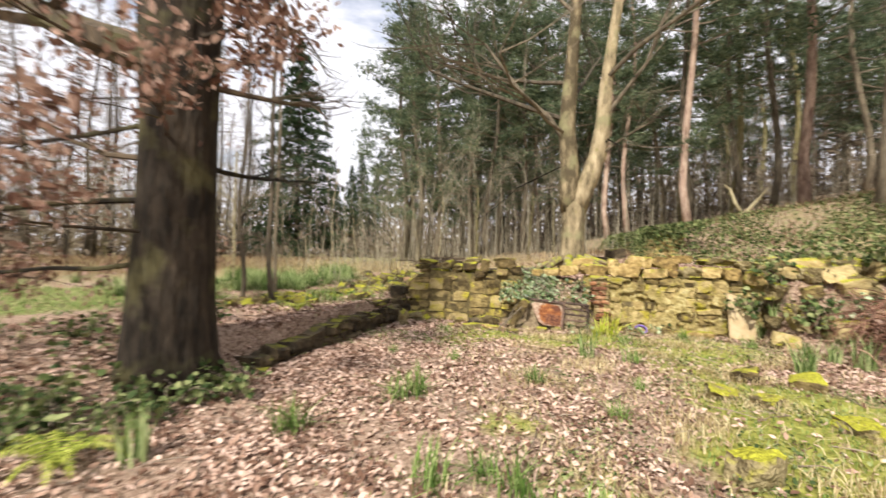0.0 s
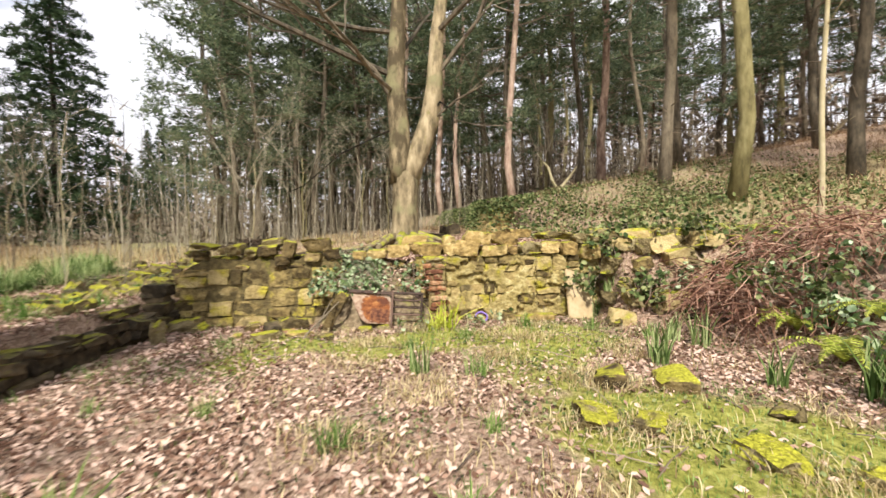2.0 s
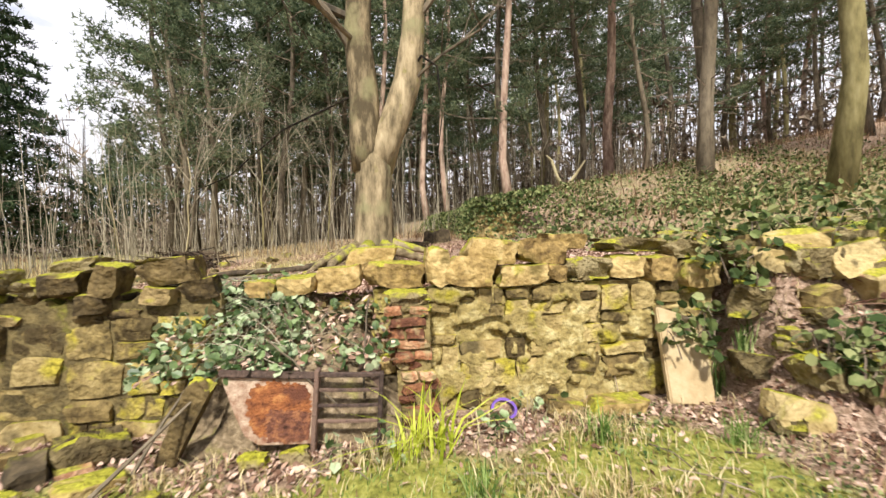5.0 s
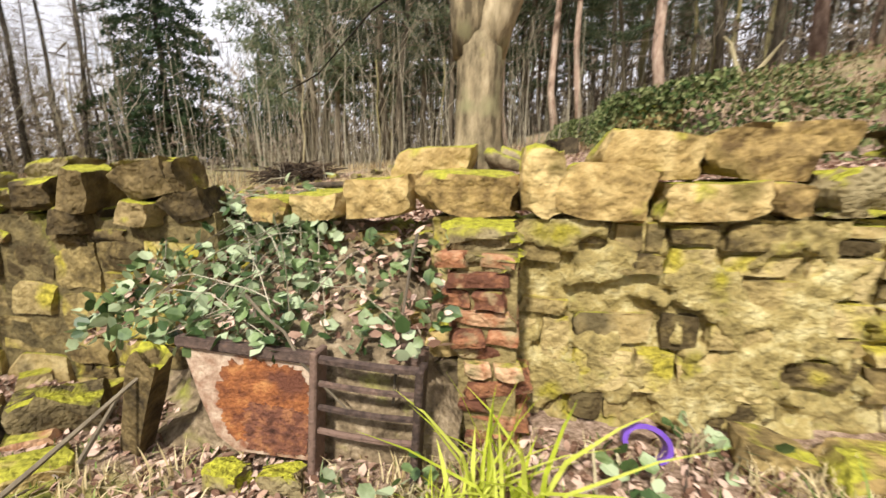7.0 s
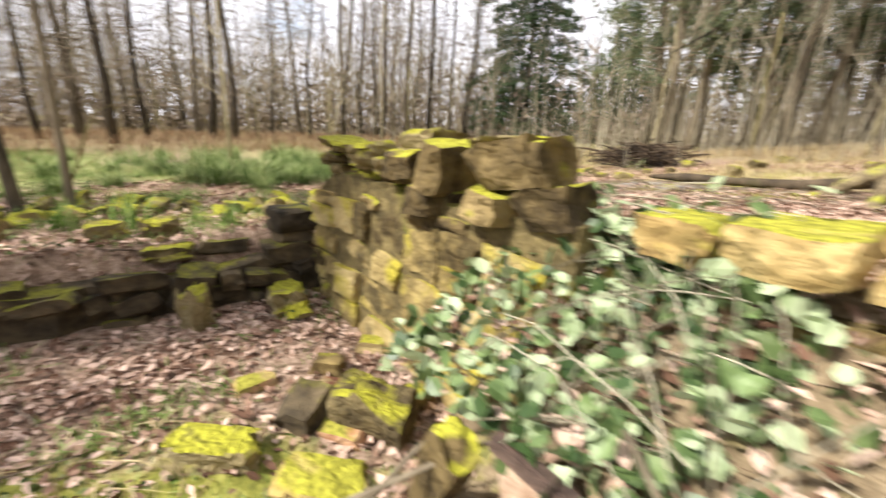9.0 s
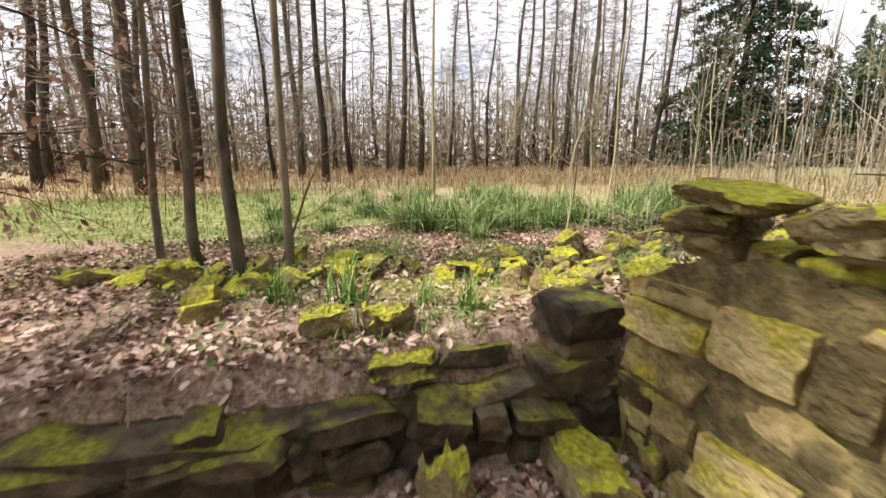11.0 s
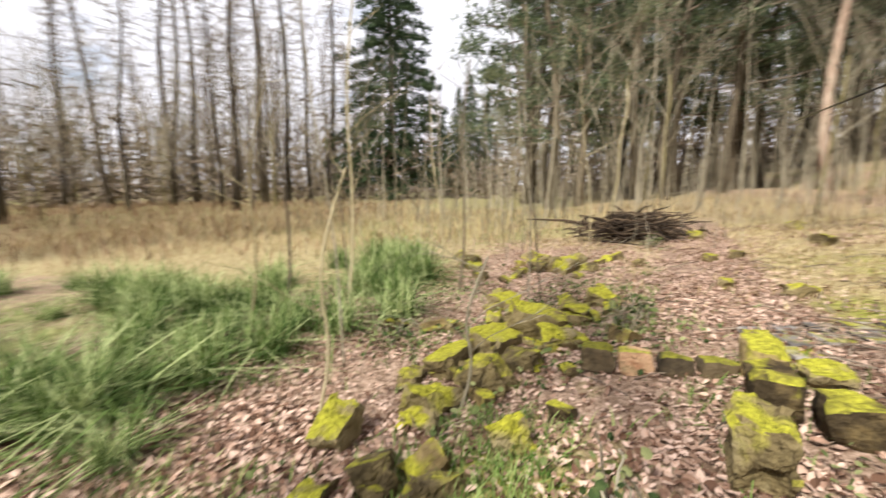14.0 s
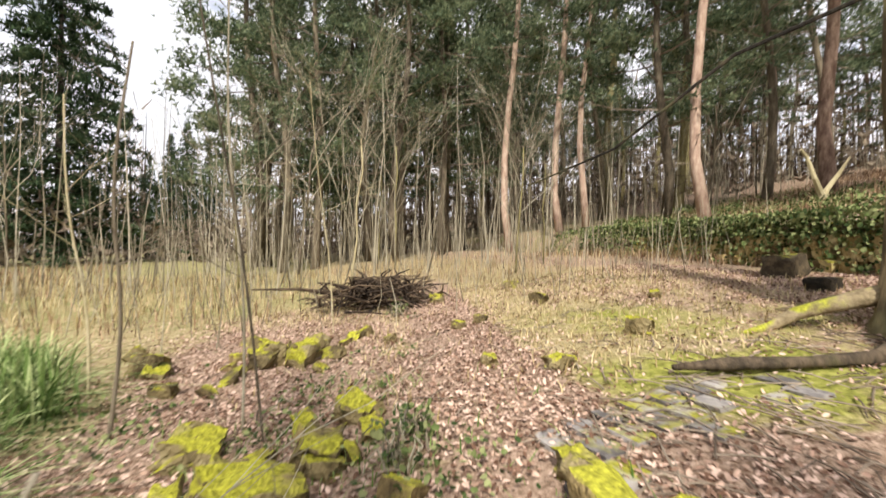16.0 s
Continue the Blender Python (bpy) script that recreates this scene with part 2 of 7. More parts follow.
M_IRIS = material("yellow_green_blades", [(0.22, 0.28, 0.02), (0.48, 0.54, 0.05), (0.62, 0.66, 0.12)], scale=2, bump=0, rand=0.25, island=True, trans=0.3)
M_BRAMBLE = material("bramble_leaves", [(0.045, 0.085, 0.025), (0.19, 0.27, 0.10), (0.46, 0.54, 0.33)], scale=6, bump=0, rand=0.35, island=True, rough=0.45, spec=0.5, trans=0.2)
M_IVY = material("ivy_leaves", [(0.04, 0.065, 0.02), (0.13, 0.17, 0.055), (0.28, 0.30, 0.13)], scale=5, bump=0, rand=0.35, island=True, rough=0.75, spec=0.15, trans=0.15)
M_BRACKEN = material("dead_bracken", [(0.14, 0.065, 0.045), (0.33, 0.175, 0.115), (0.52, 0.33, 0.24)], scale=3, bump=0, rand=0.3, island=True)
M_FERN = material("fern_fronds", [(0.12, 0.16, 0.02), (0.36, 0.40, 0.06), (0.52, 0.55, 0.12)], scale=4, bump=0, rand=0.25, island=True, trans=0.25)
M_BRASH = material("dark_brushwood", [(0.02, 0.014, 0.01), (0.055, 0.038, 0.025), (0.12, 0.085, 0.055)], scale=4, bump=0, rand=0.25, island=True)
M_LOG = material("rotten_wood", [(0.10, 0.07, 0.04), (0.25, 0.19, 0.11), (0.36, 0.29, 0.18)], scale=9, bump=0.8, bump_scale=30, stretch=(1, 1, 0.4),
                 moss=(0.35, 0.36, 0.05), moss_amount=0.0, moss_up=0.12)


# ---------------------------------------------------------------- plan
WE = Vector((-0.65, 8.85))          # left end of the long wall
WD = Vector((0.956, -0.292))        # along the long wall
WN = Vector((-0.292, -0.956))       # out of its face
WALL_LEN = 6.35
WALL_RZ = math.degrees(math.atan2(WD.y, WD.x))


def uv(x, y):
    dx, dy = x - WE.x, y - WE.y
    return dx * WD.x + dy * WD.y, dx * WN.x + dy * WN.y


def xy(u, v):
    return WE.x + u * WD.x + v * WN.x, WE.y + u * WD.y + v * WN.y


def smooth(a, b, x):
    t = np.clip((x - a) / (b - a), 0, 1)
    return t * t * (3 - 2 * t)


def ivy_line(y):
    return 6.5 + 0.40 * np.clip(y - 13.5, 0, 6) + 0.27 * np.clip(13.5 - y, 0, 12) + 0.1 * np.clip(y - 19.5, 0, 8)


def upland(x, y):
    """Terrace and hillside, without the sunken room."""
    z = 0.39 + 0.10 * np.clip(x + 2.0, 0, 9) + 0.022 * np.clip(y - 12, 0, 60)
    z = z + 0.03 * np.clip(y - 8, 0, 4) + 0.0 * x
    b = ivy_line(y)
    hill = 0.68 * smooth(0, 0.7, x - b) * (0.25 * smooth(6.0, 9.5, y) + 0.75 * smooth(10.5, 14.0, y)) + 0.20 * np.clip(x - b, 0, 30) + 0.06 * np.clip(x - b - 30, 0, 200)
    z = z + hill
    z = z - 0.012 * np.clip(-x - 8, 0, 60) + 0.05 * np.sin(x * 0.9 + 1) * np.sin(y * 0.7)
    return z


def gz(x, y):
    """Height of the ground."""
    x, y = np.asarray(x, float), np.asarray(y, float)
    u = (x - WE.x) * WD.x + (y - WE.y) * WD.y
    v = (x - WE.x) * WN.x + (y - WE.y) * WN.y
    up = upland(x, y)
    floor = 0.02 - 0.09 * smooth(2.5, 7.0, v) + 0.02 * np.sin(x * 3.1) * np.sin(y * 2.7)
    wl = 0.10 + 1.1 * smooth(3.6, 5.5, v)
    left = smooth(-0.22 - wl, -0.22 + 0.05, u)
    right = 1 - smooth(6.7, 9.2, u) * smooth(0.25, 0.9, v) - smooth(6.2, 6.6, u) * (1 - smooth(0.25, 0.9, v))
    front = smooth(-0.30, -0.22, v)
    back = 1 - smooth(7.0, 14.0, v)
    k = left * np.clip(right, 0, 1) * front * back
    return up * (1 - k) + floor * k


def g(x, y):
    return float(gz(x, y))


# ---------------------------------------------------------------- mesh tools
def mesh_ob(name, verts, faces, mat, parent=None, label="", smooth_shade=False):
    me = bpy.data.meshes.new(name)
    me.from_pydata([tuple(v) for v in verts], [], [tuple(int(i) for i in f) for f in faces])
    me.update()
    me.materials.append(mat)
    if smooth_shade:
        me.shade_smooth()
    ob = new(name, me)
    if parent is not None:
        ob.parent = parent
    if label:
        tagged(ob, label)
    return ob


def part(name, bm, mat, parent=None, label="", smooth_shade=False):
    me = bpy.data.meshes.new(name)
    bm.to_mesh(me)
    bm.free()
    me.materials.append(mat)
    if smooth_shade:
        me.shade_smooth()
    ob = new(name, me)
    if parent is not None:
        ob.parent = parent
    if label:
        tagged(ob, label)
    return ob


def thing(name, x, y, z, label, category, group="", rz=0.0, kind=""):
    ob = new(name)
    ob.empty_display_size = 0.1
    ob.matrix_basis = pose(x, y, z, 0, 0, rz)
    return tagged(ob, label, category, group, kind)


def tube_data(points, radii, sides=7, wobble=0.0, rng=random):
    """Rings round a bent line: verts and quads."""
    pts = [Vector(p) for p in points]
    vs, fs = [], []
    for i, p in enumerate(pts):
        t = (pts[min(i + 1, len(pts) - 1)] - pts[max(i - 1, 0)])
        if t.length < 1e-6:
            t = Vector((0, 0, 1))
        t.normalize()
        a = t.cross(Vector((0.31, 0.95, 0.05)))
        a.normalize()
        b = t.cross(a)
        for k in range(sides):
            an = 2 * math.pi * k / sides
            r = radii[i] * (1 + (rng.uniform(-wobble, wobble) if wobble else 0))
            vs.append(p + a * (math.cos(an) * r) + b * (math.sin(an) * r))
    n = len(pts)
    for i in range(n - 1):
        for k in range(sides):
            a0, a1 = i * sides + k, i * sides + (k + 1) % sides
            fs.append((a0, a1, a1 + sides, a0 + sides))
    fs.append(tuple(range(sides - 1, -1, -1)))
    fs.append(tuple((n - 1) * sides + k for k in range(sides)))
    return vs, fs


class Bag:
    """Collects verts and faces of one part."""

    def __init__(self):
        self.v, self.f = [], []

    def put(self, vs, fs):
        o = len(self.v)
        self.v.extend(vs)
        self.f.extend(tuple(i + o for i in f) for f in fs)

    def tube(self, points, radii, sides=6, wobble=0.0, rng=random):
        self.put(*tube_data(points, radii, sides, wobble, rng))

    def ob(self, name, mat, parent=None, label="", smooth_shade=False, kind=""):
        return tagged(mesh_ob(name, self.v, self.f, mat, parent, label, smooth_shade), kind=kind)


def scatter_leaves(name, places, size, mat, rng, shape="leaf", flat=0.35, parent=None, label="", normal=None):
    """Many small folded leaves as one mesh. places: N x 3 array. flat: how far they tilt, 0 lies level."""
    P = np.asarray(places, float)
    n = len(P)
    if shape == "leaf":
        T = np.array([(-0.5, 0, 0), (-0.12, 0.27, 0.06), (0.28, 0.2, 0.05), (0.55, 0, 0.02), (0.28, -0.2, 0.05), (-0.12, -0.27, 0.06)])
        F = [(0, 3, 2, 1), (0, 5, 4, 3)]
    elif shape == "round":
        T = np.array([(-0.5, 0, 0), (-0.3, 0.34, 0.05), (0.15, 0.4, 0.06), (0.55, 0, 0), (0.15, -0.4, 0.06), (-0.3, -0.34, 0.05)])
        F = [(0, 3, 2, 1), (0, 5, 4, 3)]
    elif shape == "tuft":
        T = np.array([(0, -0.13, 0), (0.5, -0.06, 0.1), (0.5, 0.06, 0.1), (0, 0.13, 0), (0.12, 0.04, -0.04), (-0.26, 0.44, 0.08), (-0.38, 0.34, 0.1), (-0.12, -0.05, -0.04),
                      (-0.12, 0.03, 0.04), (-0.28, -0.38, 0.06), (-0.13, -0.47, 0.08), (0.12, 0, 0.04), (0.08, 0, 0), (0.06, 0.12, 0.42), (0.18, 0.04, 0.4), (-0.1, 0, 0)])
        F = [(0, 1, 2, 3), (4, 5, 6, 7), (8, 9, 10, 11), (12, 13, 14, 15)]
    else:
        T = np.array([(-0.5, -0.06, 0), (0.5, -0.02, 0.04), (0.5, 0.02, 0.04), (-0.5, 0.06, 0)])
        F = [(0, 1, 2, 3)]
    yaw = rng.uniform(0, 2 * math.pi, n)
    tx = rng.normal(0, 1, n) * flat
    ty = rng.normal(0, 1, n) * flat
    s = size * rng.uniform(0.6, 1.35, n)
    cy, sy = np.cos(yaw), np.sin(yaw)
    V = T[None] * s[:, None, None]
    curl = rng.uniform(0.2, 2.2, n)
    V[:, :, 2] *= curl[:, None]
    x, y, z = V[..., 0], V[..., 1], V[..., 2]
    y, z = y * np.cos(tx)[:, None] - z * np.sin(tx)[:, None], y * np.sin(tx)[:, None] + z * np.cos(tx)[:, None]
    x, z = x * np.cos(ty)[:, None] + z * np.sin(ty)[:, None], -x * np.sin(ty)[:, None] + z * np.cos(ty)[:, None]
    X = x * cy[:, None] - y * sy[:, None] + P[:, 0:1]
    Y = x * sy[:, None] + y * cy[:, None] + P[:, 1:2]
    Z = z + P[:, 2:3]
    vs = np.stack([X, Y, Z], -1).reshape(-1, 3)
    k = len(T)
    fs = (np.array(F)[None] + (np.arange(n) * k)[:, None, None]).reshape(-1, len(F[0]))
    me = bpy.data.meshes.new(name)
    me.from_pydata(vs.tolist(), [], fs.tolist())
    me.update()
    me.materials.append(mat)
    ob = new(name, me)
    if parent is not None:
        ob.parent = parent
    if label:
        tagged(ob, label)
    if parent is not None:
        tagged(ob, kind="stuff")
    return ob


def blades_mesh(name, places, height, width, mat, rng, lean=0.5, parent=None, label="", heights=None):
    """Bent grass blades as one mesh."""
    P = np.asarray(places, float)
    n = len(P)
    yaw = rng.uniform(0, 2 * math.pi, n)
    h = height * rng.uniform(0.5, 1.3, n) if heights is None else heights
    ln = np.abs(rng.normal(0, lean, n)) + 0.08
    w = width * rng.uniform(0.6, 1.3, n)
    dx, dy = np.cos(yaw), np.sin(yaw)
    sx, sy = -dy, dx
    rows = []
    for t, ww in ((0.0, 1.0), (0.45, 0.85), (0.8, 0.5), (1.0, 0.05)):
        off = ln * h * t ** 2
        zz = h * t * (1 - 0.28 * ln * t)
        cx, cy = P[:, 0] + dx * off, P[:, 1] + dy * off
        rows.append(np.stack([cx - sx * w * ww, cy - sy * w * ww, P[:, 2] + zz], -1))
        rows.append(np.stack([cx + sx * w * ww, cy + sy * w * ww, P[:, 2] + zz], -1))
    vs = np.stack(rows, 1).reshape(-1, 3)
    F = np.array([(0, 1, 3, 2), (2, 3, 5, 4), (4, 5, 7, 6)])
    fs = (F[None] + (np.arange(n) * 8)[:, None, None]).reshape(-1, 4)
    me = bpy.data.meshes.new(name)
    me.from_pydata(vs.tolist(), [], fs.tolist())
    me.update()
    me.materials.append(mat)
    ob = new(name, me)
    if parent is not None:
        ob.parent = parent
    if label:
        tagged(ob, label)
    if parent is not None:
        tagged(ob, kind="stuff")
    return ob


def rock_mesh(name, mat, seed, rough=0.12, boxy=0.75, cuts=2, planes=6):
    """A broken block, 1 m a side, centred on its middle: uneven faces, corners struck off along flat planes."""
    rng = random.Random(seed)
    bm = bmesh.new()
    bmesh.ops.create_cube(bm, size=1.0)
    bmesh.ops.subdivide_edges(bm, edges=bm.edges[:], cuts=cuts, use_grid_fill=True)
    off = Vector((rng.uniform(0, 50), rng.uniform(0, 50), rng.uniform(0, 50)))
    shear = rng.uniform(-0.14, 0.14)
    for v in bm.verts:
        p = v.co.copy()
        q = p * boxy + p.normalized() * 0.62 * (1 - boxy)
        q += noise.noise_vector(p * 1.7 + off) * rough + noise.noise_vector(p * 4.1 + off) * rough * 0.4 + noise.noise_vector(p * 9.0 + off) * rough * 0.16
        q.x += shear * q.z
        v.co = q
    for _ in range(planes):
        n = Vector((rng.gauss(0, 1), rng.gauss(0, 1), rng.gauss(0, 1))).normalized()
        d = max(v.co.dot(n) for v in bm.verts) * rng.uniform(0.78, 0.93)
        for v in bm.verts:
            over = v.co.dot(n) - d
            if over > 0:
                v.co -= n * over
    xs = [v.co for v in bm.verts]
    for ax in range(3):
        lo, hi = min(c[ax] for c in xs), max(c[ax] for c in xs)
        for c in xs:
            c[ax] = (c[ax] - lo) / (hi - lo) - 0.5
    me = bpy.data.meshes.new(name)
    bm.to_mesh(me)
    bm.free()
    me.materials.append(mat)
    me.shade_smooth()
    me.set_sharp_from_angle(angle=radians(24))
    return me


def variants(name, mat, n, seed, **kw):
    return [rock_mesh(name, mat, seed + i, **kw) for i in range(n)]


ROCK_STONE = variants("stone", M_STONE, 7, 10, boxy=0.95, rough=0.10, cuts=4)
ROCK_LICHEN = variants("stone", M_LICHEN, 8, 30, boxy=0.98, rough=0.075, cuts=4, planes=4)
ROCK_CAP = variants("cap_stone", M_CAP, 6, 50, boxy=0.95, rough=0.12, cuts=5)
ROCK_OLD = variants("stone", M_OLD, 7, 170, boxy=0.93, rough=0.13, cuts=5)
ROCK_MOSS = variants("mossy_stone", M_MOSSY, 8, 70, boxy=0.80, rough=0.26, cuts=6, planes=5)
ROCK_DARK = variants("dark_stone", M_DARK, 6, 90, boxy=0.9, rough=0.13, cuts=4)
ROCK_BRICK = variants("brick", M_BRICK, 6, 110, boxy=0.95, rough=0.09, cuts=3, planes=5)


def piece(name, me, parent, m):
    ob = new(name, me)
    ob.parent = parent
    ob.matrix_basis = m
    return ob


def block(x, y, z, sx, sy, sz, rz=0.0, rx=0.0, ry=0.0):
    return pose(x, y, z, rx, ry, rz) @ Matrix.Diagonal((sx, sy, sz, 1))


# ---------------------------------------------------------------- ground
def axis(lo, hi, step, far):
    core = np.arange(lo, hi, step)
    out, d, p = [], step, 0.0
    while p < far:
        d *= 1.16
        p += d
        out.append(p)
    out = np.array(out)
    return np.concatenate([lo - out[::-1], core, core[-1] + out])


def ground_material():
    m = bpy.data.materials.new("woodland_floor")
    m.use_nodes = True
    nt = m.node_tree
    nd, ln = nt.nodes, nt.links
    bsdf = nd["Principled BSDF"]
    bsdf.inputs["Roughness"].default_value = 0.95
    bsdf.inputs["Specular IOR Level"].default_value = 0.1
    geo = nd.new("ShaderNodeNewGeometry")

    def nz(scale, detail=5.0, rough=0.6):
        n = nd.new("ShaderNodeTexNoise")
        n.inputs["Scale"].default_value, n.inputs["Detail"].default_value, n.inputs["Roughness"].default_value = scale, detail, rough
        ln.new(geo.outputs["Position"], n.inputs["Vector"])
        return n.outputs["Fac"]

    def ramp(fac, *stops):
        r = nd.new("ShaderNodeValToRGB")
        while len(r.color_ramp.elements) < len(stops):
            r.color_ramp.elements.new(0.5)
        for e, (p, c) in zip(r.color_ramp.elements, stops):
            e.position, e.color = p, hexc(*c)
        ln.new(fac, r.inputs["Fac"])
        return r.outputs["Color"]

    def mix(a, b, fac):
        mx = nd.new("ShaderNodeMix")
        mx.data_type = "RGBA"
        ln.new(fac, mx.inputs["Factor"])
        ln.new(a, mx.inputs["A"])
        ln.new(b, mx.inputs["B"])
        return mx.outputs["Result"]

    def cut(attr, scale, amp, lo=0.35, hi=0.65):
        at = nd.new("ShaderNodeAttribute")
        at.attribute_name = attr
        ma = nd.new("ShaderNodeMath")
        ma.operation = "MULTIPLY_ADD"
        ln.new(nz(scale, 6.0), ma.inputs[0])
        ma.inputs[1].default_value = amp
        ln.new(at.outputs["Fac"], ma.inputs[2])
        mr = nd.new("ShaderNodeMapRange")
        mr.inputs["From Min"].default_value, mr.inputs["From Max"].default_value = lo + amp * 0.5, hi + amp * 0.5
        ln.new(ma.outputs[0], mr.inputs["Value"])
        return mr.outputs["Result"]

    litter = ramp(nz(26, 8, 0.8), (0.3, (0.06, 0.04, 0.026)), (0.46, (0.26, 0.175, 0.12)), (0.6, (0.52, 0.38, 0.29)), (0.75, (0.68, 0.54, 0.43)))
    straw = ramp(nz(15, 7, 0.75), (0.3, (0.10, 0.075, 0.035)), (0.5, (0.36, 0.29, 0.15)), (0.7, (0.60, 0.51, 0.32)))
    mossc = ramp(nz(13, 6, 0.7), (0.3, (0.08, 0.085, 0.02)), (0.5, (0.28, 0.28, 0.06)), (0.68, (0.46, 0.44, 0.13)))
    green = ramp(nz(9, 6, 0.7), (0.3, (0.07, 0.065, 0.025)), (0.5, (0.22, 0.22, 0.08)), (0.7, (0.42, 0.42, 0.20)))
    c = mix(litter, straw, cut("straw", 1.6, 0.9))
    c = mix(c, green, cut("green", 1.9, 0.9))
    c = mix(c, mossc, cut("moss", 2.6, 1.0))
    ln.new(c, bsdf.inputs["Base Color"])
    bp = nd.new("ShaderNodeBump")
    bp.inputs["Strength"].default_value, bp.inputs["Distance"].default_value = 0.8, 0.03
    ln.new(nz(34, 6, 0.7), bp.inputs["Height"])
    ln.new(bp.outputs["Normal"], bsdf.inputs["Normal"])
    return m


def spot(x, y, cx, cy, r, soft=0.6):
    d = np.hypot(x - cx, y - cy)
    return 1 - smooth(r * (1 - soft), r * (1 + soft), d)


def cover(x, y):
    """How much moss, straw and green the ground bears."""
    u = (x - WE.x) * WD.x + (y - WE.y) * WD.y
    v = (x - WE.x) * WN.x + (y - WE.y) * WN.y
    room = smooth(-0.4, 0.0, u) * (1 - smooth(5.6, 6.6, u)) * smooth(-0.1, 0.1, v) * (1 - smooth(6.5, 9.0, v))
    moss = 0.95 * spot(x, y, 3.9, 6.2, 0.8) + 0.9 * spot(x, y, 1.7, 6.5, 0.45) + 0.85 * spot(x, y, 2.5, 6.7, 0.55) + 0.6 * spot(x, y, 0.3, 6.5, 0.45) + 0.7 * spot(x, y, 2.9, 4.0, 0.6) \
        + 0.7 * spot(x, y, 2.4, 2.7, 0.7) + 0.6 * spot(x, y, 3.7, 3.3, 0.8) + 0.5 * spot(x, y, 3.0, 5.3, 0.6) + 0.5 * spot(x, y, 0.5, 7.2, 0.6) + 0.45 * spot(x, y, -1.6, 9.6, 1.0) + 0.6 * spot(x, y, 1.0, 12.3, 0.8) \
        + 0.45 * spot(x, y, 3.0, 13.0, 1.4) + 0.45 * spot(x, y, 2.0, 11.6, 0.8) + 0.4 * spot(x, y, 1.8, 14.6, 1.0) + 0.3 * spot(x, y, -2.6, 8.0, 0.8) + 0.24 * spot(x, y, -2.3, 8.7, 0.8) + 0.26 * spot(x, y, -3.3, 9.3, 1.0) + 0.3 * spot(x, y, -1.4, 10.6, 0.9) + 0.4 * spot(x, y, -4.2, 8.2, 0.9) + 0.45 * spot(x, y, -0.6, 12.4, 0.5)
    moss = moss + 0.12 * room * smooth(1.0, 3.0, u) + 0.4 * spot(x, y, 0.6, 3.4, 0.4) + 0.4 * spot(x, y, 0.9, 2.3, 0.5) + 0.45 * spot(x, y, 1.2, 7.2, 0.6) + 0.4 * spot(x, y, 6.6, 6.4, 0.9)
    straw = 0.30 * room * smooth(0.8, 2.6, u - 0.35 * v) + 0.6 * smooth(14.5, 18.0, y) * (1 - smooth(4, 8, x)) + 0.5 * spot(x, y, 3, 15, 3) \
        + 0.8 * smooth(-9, -13, x) + 0.6 * smooth(7, 9, x) * (1 - smooth(8, 11, y)) + 0.45 * spot(x, y, 0.9, 14, 1.6) + 0.8 * smooth(12.2, 14, y) * smooth(-2.0, -3.2, x) + 0.35 * smooth(5.8, 7.0, x) + 0.3 * smooth(-3.4, -5.0, x)
    green = 0.5 * spot(x, y, -5.4, 11.4, 2.2) + 0.3 * smooth(12.5, 15.0, y) * (1 - smooth(-1.0, 1.0, x)) + 0.2 * smooth(16, 19, y) * (1 - smooth(3, 6, x)) + 0.95 * spot(x, y, -8.5, 6.6, 2.6) + 0.9 * spot(x, y, -11.5, 7.5, 3.2) + 0.4 * spot(x, y, -6.5, 8.6, 1.8) + 0.3 * spot(x, y, -3.5, 3.0, 2.0) + 0.28 * spot(x, y, 4.3, 2.8, 2.0) \
        + 0.45 * smooth(8, 10, x) * smooth(9, 12, y) * (1 - smooth(16, 22, x))
    path = (1 - smooth(0.3, 0.7, np.abs(x - (-0.3 + 0.22 * (y - 11.5))))) * smooth(9.5, 11, y) * (1 - smooth(18, 20, y))
    straw = straw * (1 - 0.9 * path)
    return np.clip(moss * (1 - 0.6 * path), 0, 1), np.clip(straw, 0, 1), np.clip(green, 0, 1)


def build_ground():
    xs, ys = axis(-6.5, 9.0, 0.11, 420), axis(-2.0, 19.0, 0.11, 420)
    X, Y = np.meshgrid(xs, ys)
    Z = gz(X, Y)
    near = np.exp(-((np.clip(np.abs(X - 1) - 9, 0, 99)) ** 2 + np.clip(np.abs(Y - 8) - 11, 0, 99) ** 2) / 30)
    rng = np.random.RandomState(4)
    Z = Z + near * rng.normal(0, 0.008, Z.shape)
    w, h = len(xs), len(ys)
    vs = np.stack([X, Y, Z], -1).reshape(-1, 3)
    i = (np.arange(h - 1)[:, None] * w + np.arange(w - 1)[None]).reshape(-1)
    fs = np.stack([i, i + 1, i + w + 1, i + w], -1)
    me = bpy.data.meshes.new("ground")
    me.from_pydata(vs.tolist(), [], fs.tolist())
    me.update()
    for name, val in zip(("moss", "straw", "green"), cover(X, Y)):
        me.attributes.new(name, "FLOAT", "POINT").data.foreach_set("value", val.reshape(-1).astype(np.float32))
    me.materials.append(ground_material())
    me.shade_smooth()
    tagged(new("ground", me), "uneven woodland floor of leaf litter, moss and straw-coloured grass", "ground", kind="structure")


build_ground()


# ---------------------------------------------------------------- the long ruined wall
def wall_pose(u, v, z, sx, sy, sz, rz=0.0, rx=0.0, ry=0.0):
    x, y = xy(u, v)
    return block(x, y, z, sx, sy, sz, WALL_RZ + rz, rx, ry)


